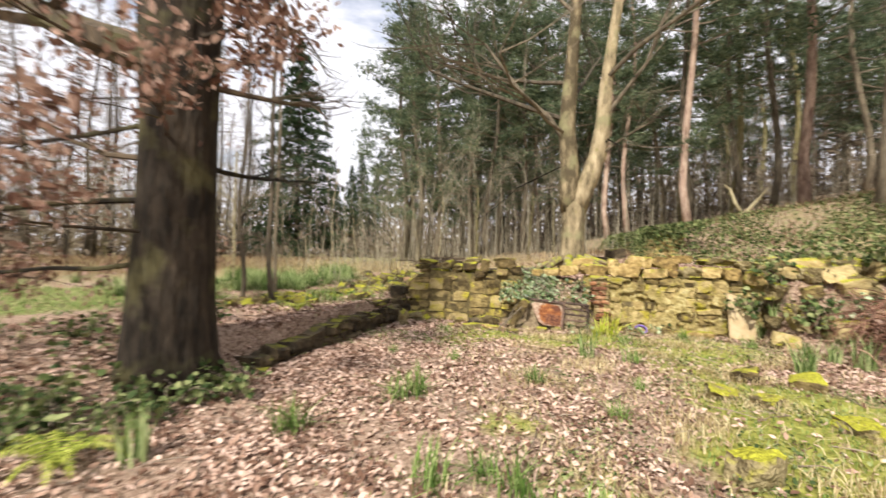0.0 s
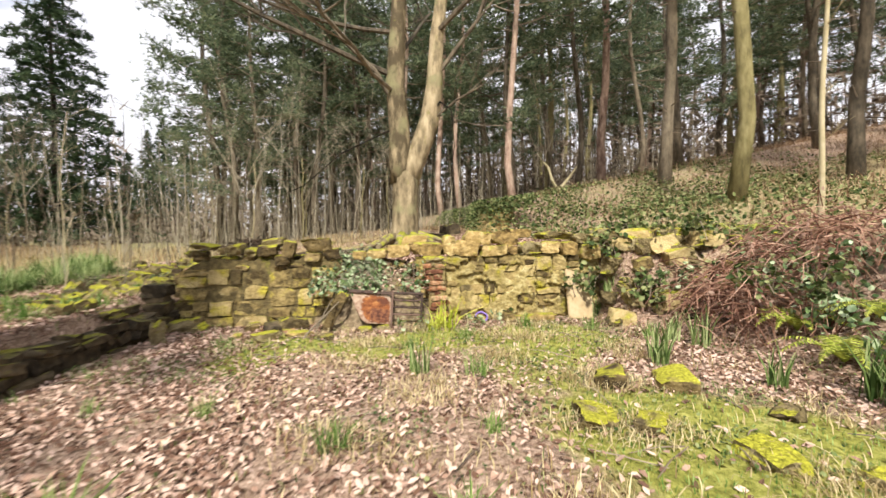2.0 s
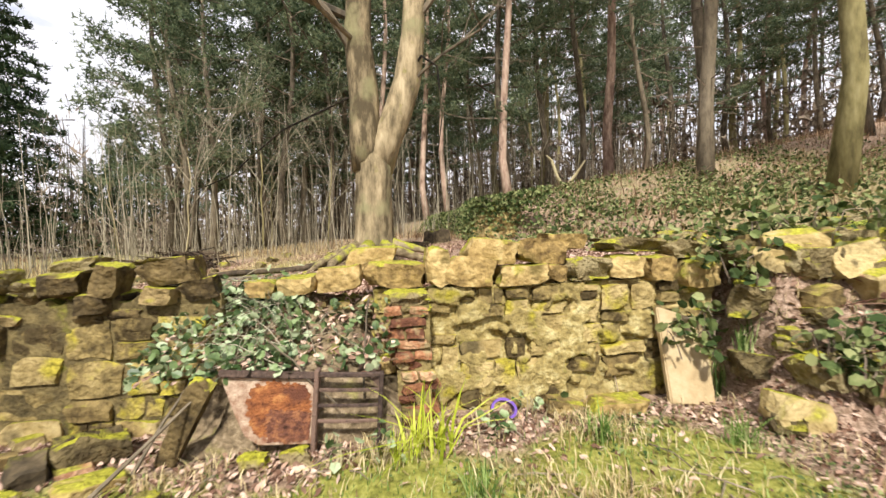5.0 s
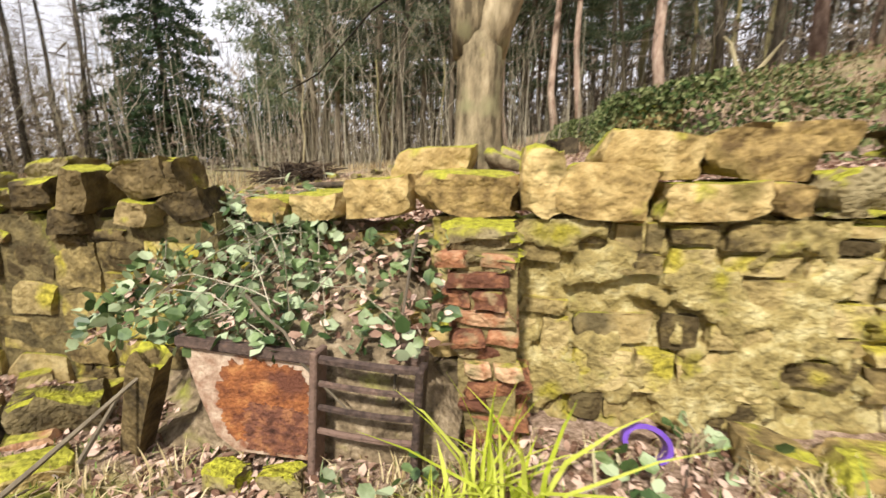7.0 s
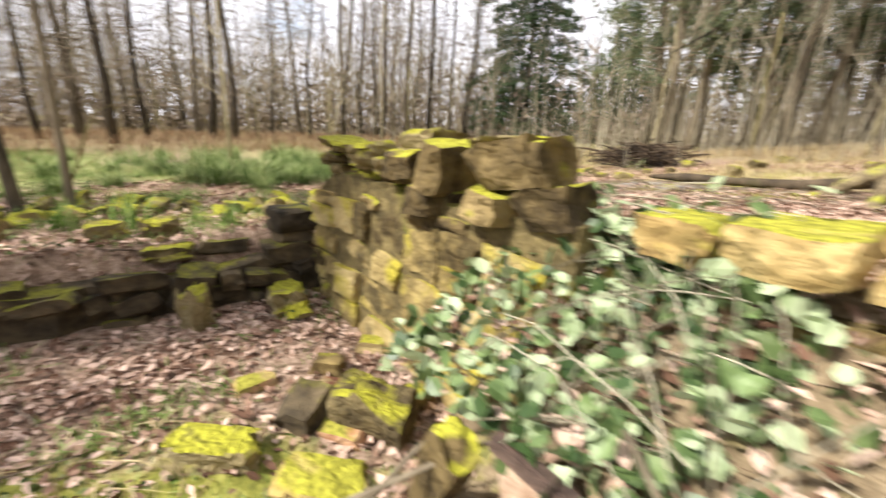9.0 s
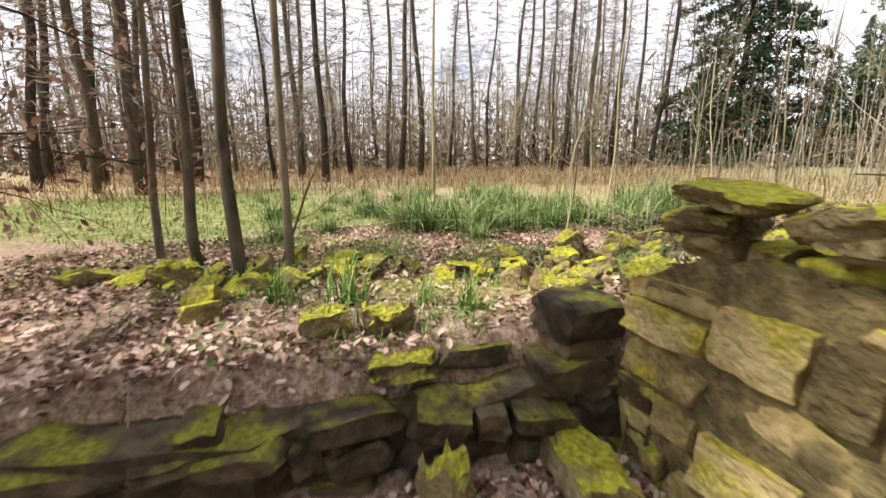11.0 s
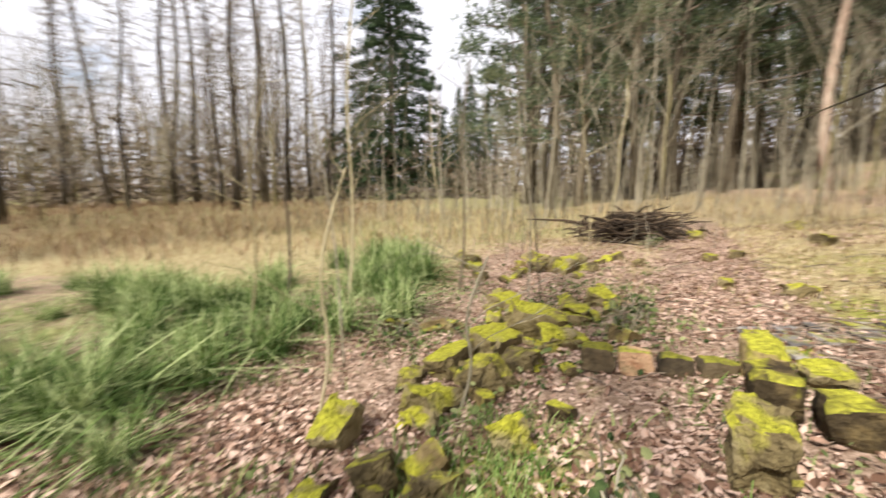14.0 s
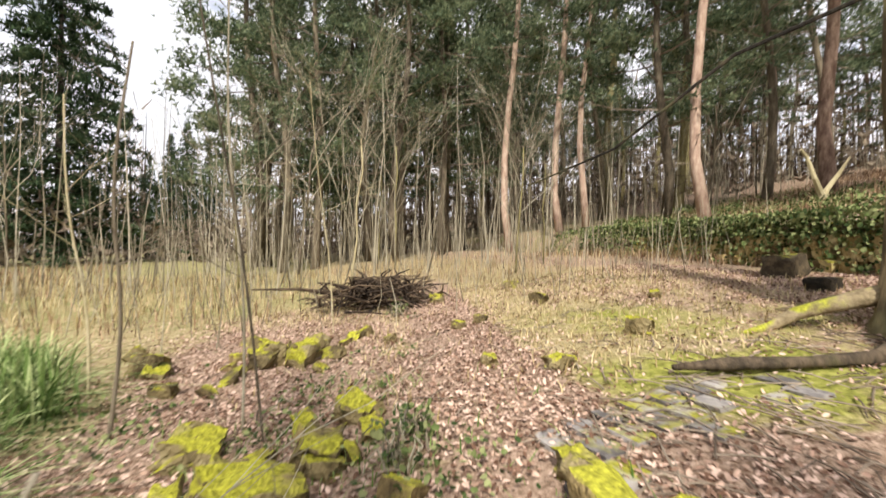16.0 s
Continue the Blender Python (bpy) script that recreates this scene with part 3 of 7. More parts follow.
def core_mesh(name, u0, u1, heights, v_front, v_back, mat, parent):
    """Rubble core with an uneven top. heights: height at even steps of u."""
    n = 40
    vs, fs = [], []
    rng = random.Random(5)
    for i in range(n + 1):
        u = u0 + (u1 - u0) * i / n
        h = float(np.interp(u, [p[0] for p in heights], [p[1] for p in heights])) + rng.uniform(-0.03, 0.03)
        for v in (v_front, v_back):
            x, y = xy(u, v)
            vs.append((x, y, -0.25))
            vs.append((x, y, h))
    for i in range(n):
        a, b = i * 4, i * 4 + 4
        fs += [(a, b, b + 1, a + 1), (a + 1, b + 1, b + 3, a + 3), (a + 3, b + 3, b + 2, a + 2)]
    fs += [(0, 1, 3, 2), (n * 4, n * 4 + 2, n * 4 + 3, n * 4 + 1)]
    return mesh_ob(name, vs, fs, mat, parent)


def course(parent, meshes, name, u0, u1, z, h, wide, v_face, depth, rng, gap=0.018, jut=0.03, drop=0.0):
    u = u0
    while u < u1 - 0.08:
        w = min(rng.uniform(*wide), u1 - u)
        if u1 - u - w < 0.1:
            w = u1 - u
        if rng.random() >= drop:
            hh = h * rng.uniform(0.9, 1.04)
            piece(name, rng.choice(meshes), parent,
                  wall_pose(u + w / 2, v_face - depth / 2 + rng.uniform(-jut, jut), z + hh / 2, w - gap, depth, hh - gap,
                            rng.uniform(-3, 3), rng.uniform(-2, 2), rng.uniform(-2.5, 2.5)))
        u += w


def split(u0, u1, z0, z1, big, tall, rng, out):
    """Cuts a face into uneven stones."""
    w, h = u1 - u0, z1 - z0
    if w > big or h > tall or (w * h > 0.03 and rng.random() < 0.25 and w > 0.2):
        if w / big > h / tall * rng.uniform(0.7, 1.2) and w > 0.16:
            c = u0 + w * rng.uniform(0.32, 0.68)
            split(u0, c, z0, z1, big, tall, rng, out)
            split(c, u1, z0, z1, big, tall, rng, out)
            return
        if h > 0.12:
            c = z0 + h * rng.uniform(0.36, 0.64)
            split(u0, u1, z0, c, big, tall, rng, out)
            split(u0, u1, c, z1, big, tall, rng, out)
            return
    out.append((u0, u1, z0, z1))


def rubble(parent, u0, u1, z0, z1, v_face, depth, rng, big, tall, gap, jut, kinds, drop=0.0):
    cells = []
    split(u0, u1, z0, z1, big, tall, rng, cells)
    for a, b, c, d in cells:
        if rng.random() < drop:
            continue
        me = rng.choice(rng.choice(kinds))
        piece("stone", me, parent, wall_pose((a + b) / 2, v_face - depth / 2 + rng.uniform(-jut, jut), (c + d) / 2, b - a - gap * rng.uniform(0.3, 1.6), depth, d - c - gap * rng.uniform(0.3, 1.5),
                                             rng.uniform(-3, 3), rng.uniform(-3, 3), rng.uniform(-4, 4)))


def render_coat(wall):
    """What is left of the lime render: a pitted skin over the stones, fallen away in patches."""
    u0, u1, z0, z1, step = 3.46, WALL_LEN + 0.02, -0.08, 1.0, 0.018
    nu, nz = int((u1 - u0) / step), int((z1 - z0) / step)
    vs, fs = [], []
    for j in range(nz + 1):
        for i in range(nu + 1):
            u, z = u0 + i * step, z0 + j * step
            big = noise.noise(Vector((u * 1.9, z * 2.6, 3.0))) + 0.55 * noise.noise(Vector((u * 5.0, z * 6.0, 8.0))) + 0.25 * noise.noise(Vector((u * 13, z * 13, 1.0)))
            keep = float(smooth(-0.10, 0.0, big - 0.5 * max(0.0, z - 0.6) - 0.25 * max(0.0, u - 5.0) - 0.02))
            skin = -0.034 + 0.014 * noise.noise(Vector((u * 4, z * 4, 5.0))) + 0.009 * noise.noise(Vector((u * 22, z * 22, 2.0)))
            bare = -0.105 + 0.03 * noise.noise(Vector((u * 8, z * 11, 7.0))) + 0.016 * noise.noise(Vector((u * 27, z * 27, 4.0)))
            x, y = xy(u, bare + (skin - bare) * keep)
            vs.append((x, y, z))
    w = nu + 1
    for j in range(nz):
        for i in range(nu):
            a = j * w + i
            fs.append((a, a + 1, a + w + 1, a + w))
    return mesh_ob("render_coat", vs, fs, M_PLASTER, wall, "flaking yellow lime render", True)


def build_long_wall():
    wall = thing("wall_long", 0, 0, 0, "ruined sandstone rubble wall with lichen, moss and tumbled top", "wall", kind="structure")
    core_mesh("rubble_core", 0.06, 2.35, [(0, 0.8), (0.4, 1.0), (2.35, 1.0)], 0.012, -0.45, M_CORE, wall)
    core_mesh("rubble_core", 2.35, 3.45, [(2.35, 0.92), (3.45, 0.92)], -0.22, -0.45, M_CORE, wall)
    core_mesh("rubble_core", 3.45, WALL_LEN, [(3.45, 0.98), (5.5, 1.02), (6.35, 0.9)], -0.13, -0.45, M_CORE, wall)
    render_coat(wall)
    rng = random.Random(21)
    # squared coursed part with the corner at its end
    rubble(wall, 0.0, 2.25, -0.06, 0.88, 0.05, 0.3, rng, 0.6, 0.34, 0.004, 0.028, (ROCK_LICHEN, ROCK_LICHEN, ROCK_LICHEN, ROCK_STONE))
    # end face of the wall
    for k, zz in enumerate((0.08, 0.3, 0.52, 0.72)):
        piece("stone", ROCK_OLD[k % 7], wall, wall_pose(-0.02, -0.32, zz, 0.3, 0.34, 0.2, rng.uniform(-5, 5)))
    course(wall, ROCK_OLD, "stone", 0.25, 2.3, 0.83, 0.12, (0.18, 0.34), 0.03, 0.3, rng, jut=0.05)
    course(wall, ROCK_OLD, "stone", 0.18, 2.2, 0.95, 0.13, (0.16, 0.3), -0.02, 0.3, rng, jut=0.05, drop=0.08)
    # right part: low relief stones showing through render
    rubble(wall, 3.5, WALL_LEN, 0.02, 0.99, -0.05, 0.16, rng, 0.42, 0.24, 0.012, 0.02, (ROCK_LICHEN, ROCK_LICHEN, ROCK_STONE, ROCK_LICHEN), 0.12)
    rubble(wall, 2.35, 3.5, 0.3, 0.93, -0.12, 0.16, rng, 0.4, 0.22, 0.02, 0.03, (ROCK_LICHEN, ROCK_STONE, ROCK_MOSS), 0.1)
    # cap stones, one by one: u, v, z, length, depth, height, mossy
    for u, v, zz, sx, sy, sz, kind, rz, ry in (
            (2.60, -0.2, 1.03, 0.24, 0.34, 0.14, 0, 4, 3), (2.87, -0.2, 1.05, 0.30, 0.34, 0.14, 0, -6, -2), (3.19, -0.18, 1.09, 0.36, 0.32, 0.2, 0, 2, -4),
            (3.44, -0.32, 1.24, 0.42, 0.36, 0.19, 0, 3, -3), (3.63, -0.18, 1.12, 0.49, 0.36, 0.2, 0, -3, 2), (3.96, -0.16, 1.17, 0.19, 0.32, 0.31, 0, 5, 2),
            (4.25, -0.18, 1.11, 0.42, 0.40, 0.24, 0, -4, 5), (4.66, -0.16, 1.07, 0.42, 0.36, 0.17, 0, 2, -1), (4.43, -0.24, 1.28, 0.45, 0.40, 0.2, 1, 4, 5),
            (4.86, -0.24, 1.26, 0.46, 0.38, 0.2, 0, -2, 4), (5.13, -0.42, 1.34, 0.40, 0.34, 0.14, 0, 6, 2), (4.94, -0.16, 1.08, 0.16, 0.3, 0.14, 0, 8, 3),
            (5.2, -0.14, 1.11, 0.38, 0.34, 0.2, 2, 2, -2), (5.63, -0.26, 1.30, 0.58, 0.42, 0.13, 2, 2, 1), (5.56, -0.14, 1.12, 0.32, 0.3, 0.18, 0, -4, 0),
            (5.86, -0.14, 1.09, 0.27, 0.3, 0.22, 0, 4, 0), (6.08, -0.2, 1.24, 0.34, 0.38, 0.16, 2, -3, 0), (6.2, -0.12, 1.04, 0.34, 0.34, 0.22, 0, 3, 0),
            (6.33, -0.24, 1.2, 0.3, 0.3, 0.16, 2, 8, 0),
            (0.22, -0.14, 1.10, 0.34, 0.34, 0.10, 2, 6, 0), (0.36, -0.06, 1.2, 0.4, 0.3, 0.1, 2, -4, 6), (0.62, -0.16, 1.13, 0.2, 0.24, 0.1, 1, 12, -8),
            (0.80, -0.04, 1.15, 0.26, 0.28, 0.18, 2, -8, -14), (1.02, -0.1, 1.1, 0.22, 0.3, 0.16, 2, 6, 0), (1.28, -0.04, 1.13, 0.3, 0.3, 0.17, 1, 4, -3),
            (1.34, -0.1, 1.25, 0.34, 0.3, 0.12, 2, -6, -6), (1.58, -0.04, 1.14, 0.18, 0.34, 0.24, 1, 10, 8), (2.0, -0.08, 1.19, 0.38, 0.34, 0.18, 1, -6, -10),
            (1.88, -0.12, 1.27, 0.34, 0.3, 0.06, 2, -4, -6), (2.1, -0.02, 1.2, 0.18, 0.24, 0.16, 0, 14, -10), (2.2, -0.06, 1.06, 0.24, 0.28, 0.15, 0, 5, -12),
            (1.5, 0.0, 0.98, 0.26, 0.24, 0.15, 0, 3, 0), (1.95, 0.0, 1.02, 0.24, 0.24, 0.13, 0, -5, 4)):
        me = (ROCK_OLD if u < 2.4 else ROCK_CAP, ROCK_OLD if u < 2.4 else ROCK_CAP, ROCK_MOSS)[kind]
        piece("cap_stone", me[int(u * 37) % len(me)], wall, wall_pose(u, v, zz, sx * 1.03, sy, sz * 1.08, rz, rng.uniform(-4, 4), ry))
    return wall


build_long_wall()


# ---------------------------------------------------------------- low wall at the side of the room
def build_low_wall():
    wall = thing("wall_low", 0, 0, 0, "low retaining wall of damp dark stones, shade of its face deepened in colour, with mossy top", "wall", kind="structure")
    vs, fs = [], []
    n = 30
    rng = random.Random(8)
    for i in range(n + 1):
        v = -0.05 + 4.45 * i / n
        h = 0.33 - 0.03 * math.sin(v * 2) - 0.02 * v - 0.10 * max(0, v - 3.4) + rng.uniform(-0.03, 0.03)
        for u in (-0.05 + rng.uniform(-0.05, 0.05), -0.42):
            x, y = xy(u, v)
            vs += [(x, y, -0.2), (x, y, h)]
    for i in range(n):
        a, b = i * 4, i * 4 + 4
        fs += [(a, a + 1, b + 1, b), (a + 1, a + 3, b + 3, b + 1), (a + 3, a + 2, b + 2, b + 3)]
    fs += [(0, 2, 3, 1), (n * 4, n * 4 + 1, n * 4 + 3, n * 4 + 2)]
    # core and face stones carry part of the face's shade in their colour
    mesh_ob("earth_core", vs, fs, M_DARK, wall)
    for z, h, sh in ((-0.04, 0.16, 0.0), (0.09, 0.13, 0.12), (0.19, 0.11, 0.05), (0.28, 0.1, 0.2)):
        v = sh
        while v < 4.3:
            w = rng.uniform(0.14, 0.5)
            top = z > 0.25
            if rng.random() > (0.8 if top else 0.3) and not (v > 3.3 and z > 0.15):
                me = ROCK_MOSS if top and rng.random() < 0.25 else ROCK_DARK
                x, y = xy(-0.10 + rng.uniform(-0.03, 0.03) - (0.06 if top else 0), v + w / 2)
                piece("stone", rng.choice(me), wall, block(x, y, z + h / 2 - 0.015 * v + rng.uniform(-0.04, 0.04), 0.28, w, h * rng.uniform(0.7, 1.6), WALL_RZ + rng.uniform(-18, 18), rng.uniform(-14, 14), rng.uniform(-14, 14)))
            v += w
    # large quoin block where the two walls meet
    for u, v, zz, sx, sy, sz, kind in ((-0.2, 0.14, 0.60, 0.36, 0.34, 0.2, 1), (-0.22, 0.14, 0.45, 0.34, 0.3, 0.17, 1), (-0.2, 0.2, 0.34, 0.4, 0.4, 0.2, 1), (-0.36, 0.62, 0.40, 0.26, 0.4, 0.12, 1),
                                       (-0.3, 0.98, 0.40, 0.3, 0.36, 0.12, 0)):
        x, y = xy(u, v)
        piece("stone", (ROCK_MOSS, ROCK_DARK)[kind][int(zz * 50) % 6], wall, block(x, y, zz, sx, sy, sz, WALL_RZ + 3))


build_low_wall()


# ---------------------------------------------------------------- hearth: iron plate, grate, brick pier, slab
def iron_plate():
    t = thing("stove_plate", 1.85, 7.5, 0.12, "rusted cast-iron stove plate with flaking pale enamel leaning by the grate", "stove plate")
    t.matrix_basis = pose(1.85, 7.50, 0.12, -9, 6, -13) @ Matrix.Diagonal((1.16, 1.0, 0.9, 1))
    bm = bmesh.new()
    prof = [(-0.02, 0.0), (0.27, 0.01), (0.255, 0.24), (0.225, 0.45), (-0.25, 0.47), (-0.245, 0.42), (-0.17, 0.22), (-0.10, 0.06)]
    f = bm.faces.new([bm.verts.new((x, 0, z)) for x, z in prof])
    r = bmesh.ops.extrude_face_region(bm, geom=[f])
    bmesh.ops.translate(bm, vec=(0, 0.022, 0), verts=[v for v in r["geom"] if isinstance(v, bmesh.types.BMVert)])
    bmesh.ops.bevel(bm, geom=bm.edges[:], offset=0.004, segments=1, affect="EDGES")
    bmesh.ops.recalc_face_normals(bm, faces=bm.faces[:])
    part("panel", bm, M_ENAMEL, t, "chipped cream enamel panel")
    for name, label, mat, cx, cz, rx, rz, seed, lift in (("rust_scab", "flaking orange-brown rust scab", M_RUST, 0.065, 0.24, 0.165, 0.185, 4.0, 0.001),
                                                        ("brown_scab", "dark red-brown scaled iron", M_SCALE, 0.12, 0.13, 0.13, 0.11, 9.0, 0.004)):
        bm = bmesh.new()
        ring = []
        for i in range(150):
            a = 2 * math.pi * i / 150
            c, d = math.cos(a), math.sin(a)
            k = 1.0 + 0.16 * noise.noise(Vector((c * 2.1, d * 2.1, seed))) + 0.14 * noise.noise(Vector((c * 7, d * 7, seed))) + 0.12 * noise.noise(Vector((c * 19, d * 19, seed)))
            sq = (abs(c) ** 3.2 + abs(d) ** 3.2) ** (-1 / 3.2)
            ring.append(bm.verts.new((min(cx + rx * k * sq * c, 0.235) + 0.05 * (0.3 - cz - rz * d) * (1 if c < 0 else 0), -lift, cz + rz * k * sq * d)))
        r = bmesh.ops.extrude_face_region(bm, geom=[bm.faces.new(ring)])
        bmesh.ops.translate(bm, vec=(0, -0.003, 0), verts=[v for v in r["geom"] if isinstance(v, bmesh.types.BMVert)])
        bmesh.ops.recalc_face_normals(bm, faces=bm.faces[:])
        part(name, bm, mat, t, label)
    bm = bmesh.new()
    bmesh.ops.create_cube(bm, size=1.0, matrix=Matrix.Translation((0, -0.012, 0.478)) @ Matrix.Diagonal((0.52, 0.05, 0.05, 1)))
    bmesh.ops.bevel(bm, geom=bm.edges[:], offset=0.008, segments=2, affect="EDGES")
    part("rim", bm, M_IRON, t, "plain brown iron top rim")


def fire_grate():
    t = thing("fire_grate", 2.34, 7.30, 0.14, "rusty iron fire grate with four horizontal bars", "fire grate")
    t.matrix_basis = pose(2.35, 7.38, 0.17, -4, 4, -16) @ Matrix.Diagonal((1.0, 1.0, 0.9, 1))
    for i in range(4):
        z = 0.06 + i * 0.108
        b = Bag()
        b.tube([(-0.2, 0, z), (-0.08, -0.012, z + 0.002), (0.07, -0.014, z + 0.003), (0.2, 0, z + 0.004)], [0.014 if i < 3 else 0.02] * 4, 6)
        b.ob("bar", M_IRON, t)
    for x, tall in ((-0.205, 0.46), (0.205, 0.44)):
        bm = bmesh.new()
        bmesh.ops.create_cube(bm, size=1.0, matrix=Matrix.Translation((x, 0.02, tall / 2 - 0.09)) @ Matrix.Diagonal((0.03, 0.1, tall + 0.1, 1)))
        bmesh.ops.bevel(bm, geom=bm.edges[:], offset=0.006, segments=1, affect="EDGES")
        part("side_cheek", bm, M_IRON, t)
    bm = bmesh.new()
    bmesh.ops.create_cube(bm, size=1.0, matrix=Matrix.Translation((0, 0.17, 0.2)) @ Matrix.Diagonal((0.40, 0.02, 0.44, 1)))
    part("fire_back", bm, M_IRON, t)


def brick_pier():
    t = thing("brick_pier", 2.93, 7.60, 0.0, "weathered red brick pier with moss on its top", "brick pier", rz=WALL_RZ)
    t.scale = (1.18, 1.1, 1.0)
    rng = random.Random(3)
    for k in range(12):
        z = -0.03 + k * 0.079
        off = 0.012 * k * -0.5
        if k % 2:
            for sx in (-0.061, 0.061):
                if k in (3,) and sx > 0:
                    continue
                piece("brick", ROCK_BRICK[k % 5], t, block(sx + off + rng.uniform(-0.022, 0.022), rng.uniform(-0.045, 0.03), z + 0.036, 0.125 * rng.uniform(0.8, 1), 0.25, 0.07 * rng.uniform(.8, 1.08), rng.uniform(-13, 13), rng.uniform(-5, 5), rng.uniform(-8, 8)))
        else:
            for sy in (-0.06, 0.06):
                piece("brick", ROCK_BRICK[(k + 2) % 5], t, block(off + rng.uniform(-0.028, 0.028), sy + rng.uniform(-0.04, 0.02), z + 0.036, 0.258 * rng.uniform(0.82, 1), 0.12, 0.07 * rng.uniform(.8, 1.08), rng.uniform(-12, 12), rng.uniform(-5, 5), rng.uniform(-8, 8)))
    piece("cap_stone", ROCK_MOSS[2], t, block(-0.06, 0.02, 0.955, 0.30, 0.29, 0.12, 4))
    piece("cap_stone", ROCK_MOSS[5], t, block(-0.05, -0.04, 0.86, 0.29, 0.2, 0.12, -5))
    bm = bmesh.new()
    bmesh.ops.create_cube(bm, size=1.0, matrix=Matrix.Translation((-0.035, 0.0, 0.43)) @ Matrix.Diagonal((0.205, 0.2, 0.95, 1)))
    part("mortar_core", bm, M_CORE, t)
    # bricks and stones of the jamb beside it
    for dx, dz, s, me in ((-0.21, 0.46, (0.15, 0.14, 0.13), ROCK_CAP[1]), (-0.33, 0.5, (0.09, 0.12, 0.2), ROCK_CAP[3]), (-0.44, 0.52, (0.1, 0.12, 0.16), ROCK_BRICK[1]),
                          (-0.23, 0.33, (0.2, 0.2, 0.12), ROCK_DARK[1]), (-0.23, 0.2, (0.2, 0.2, 0.13), ROCK_MOSS[1]), (-0.25, 0.08, (0.2, 0.2, 0.13), ROCK_MOSS[4])):
        piece("jamb_stone", me, t, block(dx, 0.05, dz, *s, 6))


def leaning_slab():
    t = thing("stone_slab", 4.99, 6.93, 0.03, "pale dressed stone slab leaning against the wall", "stone slab")
    t.matrix_basis = pose(4.93, 6.92, 0.03, -14, 5, WALL_RZ - 4) @ Matrix.Diagonal((1.15, 1.0, 1.12, 1))
    bm = bmesh.new()
    f = bm.faces.new([bm.verts.new((x, 0, z)) for x, z in ((-0.13, 0), (0.19, -0.01), (0.185, 0.1), (0.15, 0.57), (0.04, 0.62), (-0.19, 0.68))])
    r = bmesh.ops.extrude_face_region(bm, geom=[f])
    bmesh.ops.translate(bm, vec=(0, 0.06, 0), verts=[v for v in r["geom"] if isinstance(v, bmesh.types.BMVert)])
    bmesh.ops.bevel(bm, geom=bm.edges[:], offset=0.01, segments=2, affect="EDGES")
    bmesh.ops.recalc_face_normals(bm, faces=bm.faces[:])
    part("slab", bm, M_SLAB, t)


def plastic_hoop():
    t = thing("plastic_ring", 3.5, 7.42, 0.1, "broken purple plastic ring lying among bramble leaves", "plastic ring")
    t.matrix_basis = pose(3.50, 7.36, 0.10, 62, 14, -25) @ Matrix.Diagonal((0.85, 0.85, 1.2, 1))
    b = Bag()
    pts = [(0.1 * math.cos(a), 0.075 * math.sin(a), 0) for a in np.linspace(-0.9, 3.6, 16)]
    vs, fs = [], []
    for i, p in enumerate(pts):
        c = Vector(p)
        o = c.normalized()
        for r, z in ((-0.012, -0.03), (0.012, -0.03), (0.016, 0.03), (-0.008, 0.03)):
            vs.append(c + o * r + Vector((0, 0, z)))
    for i in range(len(pts) - 1):
        for k in range(4):
            fs.append((i * 4 + k, i * 4 + (k + 1) % 4, i * 4 + 4 + (k + 1) % 4, i * 4 + 4 + k))
    fs += [(3, 2, 1, 0), tuple(len(pts) * 4 - 4 + k for k in range(4))]
    b.put(vs, fs)
    b.ob("ring", M_PURPLE, t)


iron_plate()
fire_grate()
brick_pier()
leaning_slab()
plastic_hoop()


def loose(name, label, category, me, x, y, sx, sy, sz, rz=0.0, rx=0.0, ry=0.0, sink=0.25, group="", base=None):
    ob = new(name, me)
    z = (g(x, y) if base is None else base) + sz * (0.5 - sink)
    ob.matrix_basis = block(x, y, z, sx, sy, sz, rz, rx, ry)
    return tagged(ob, label, category, group)


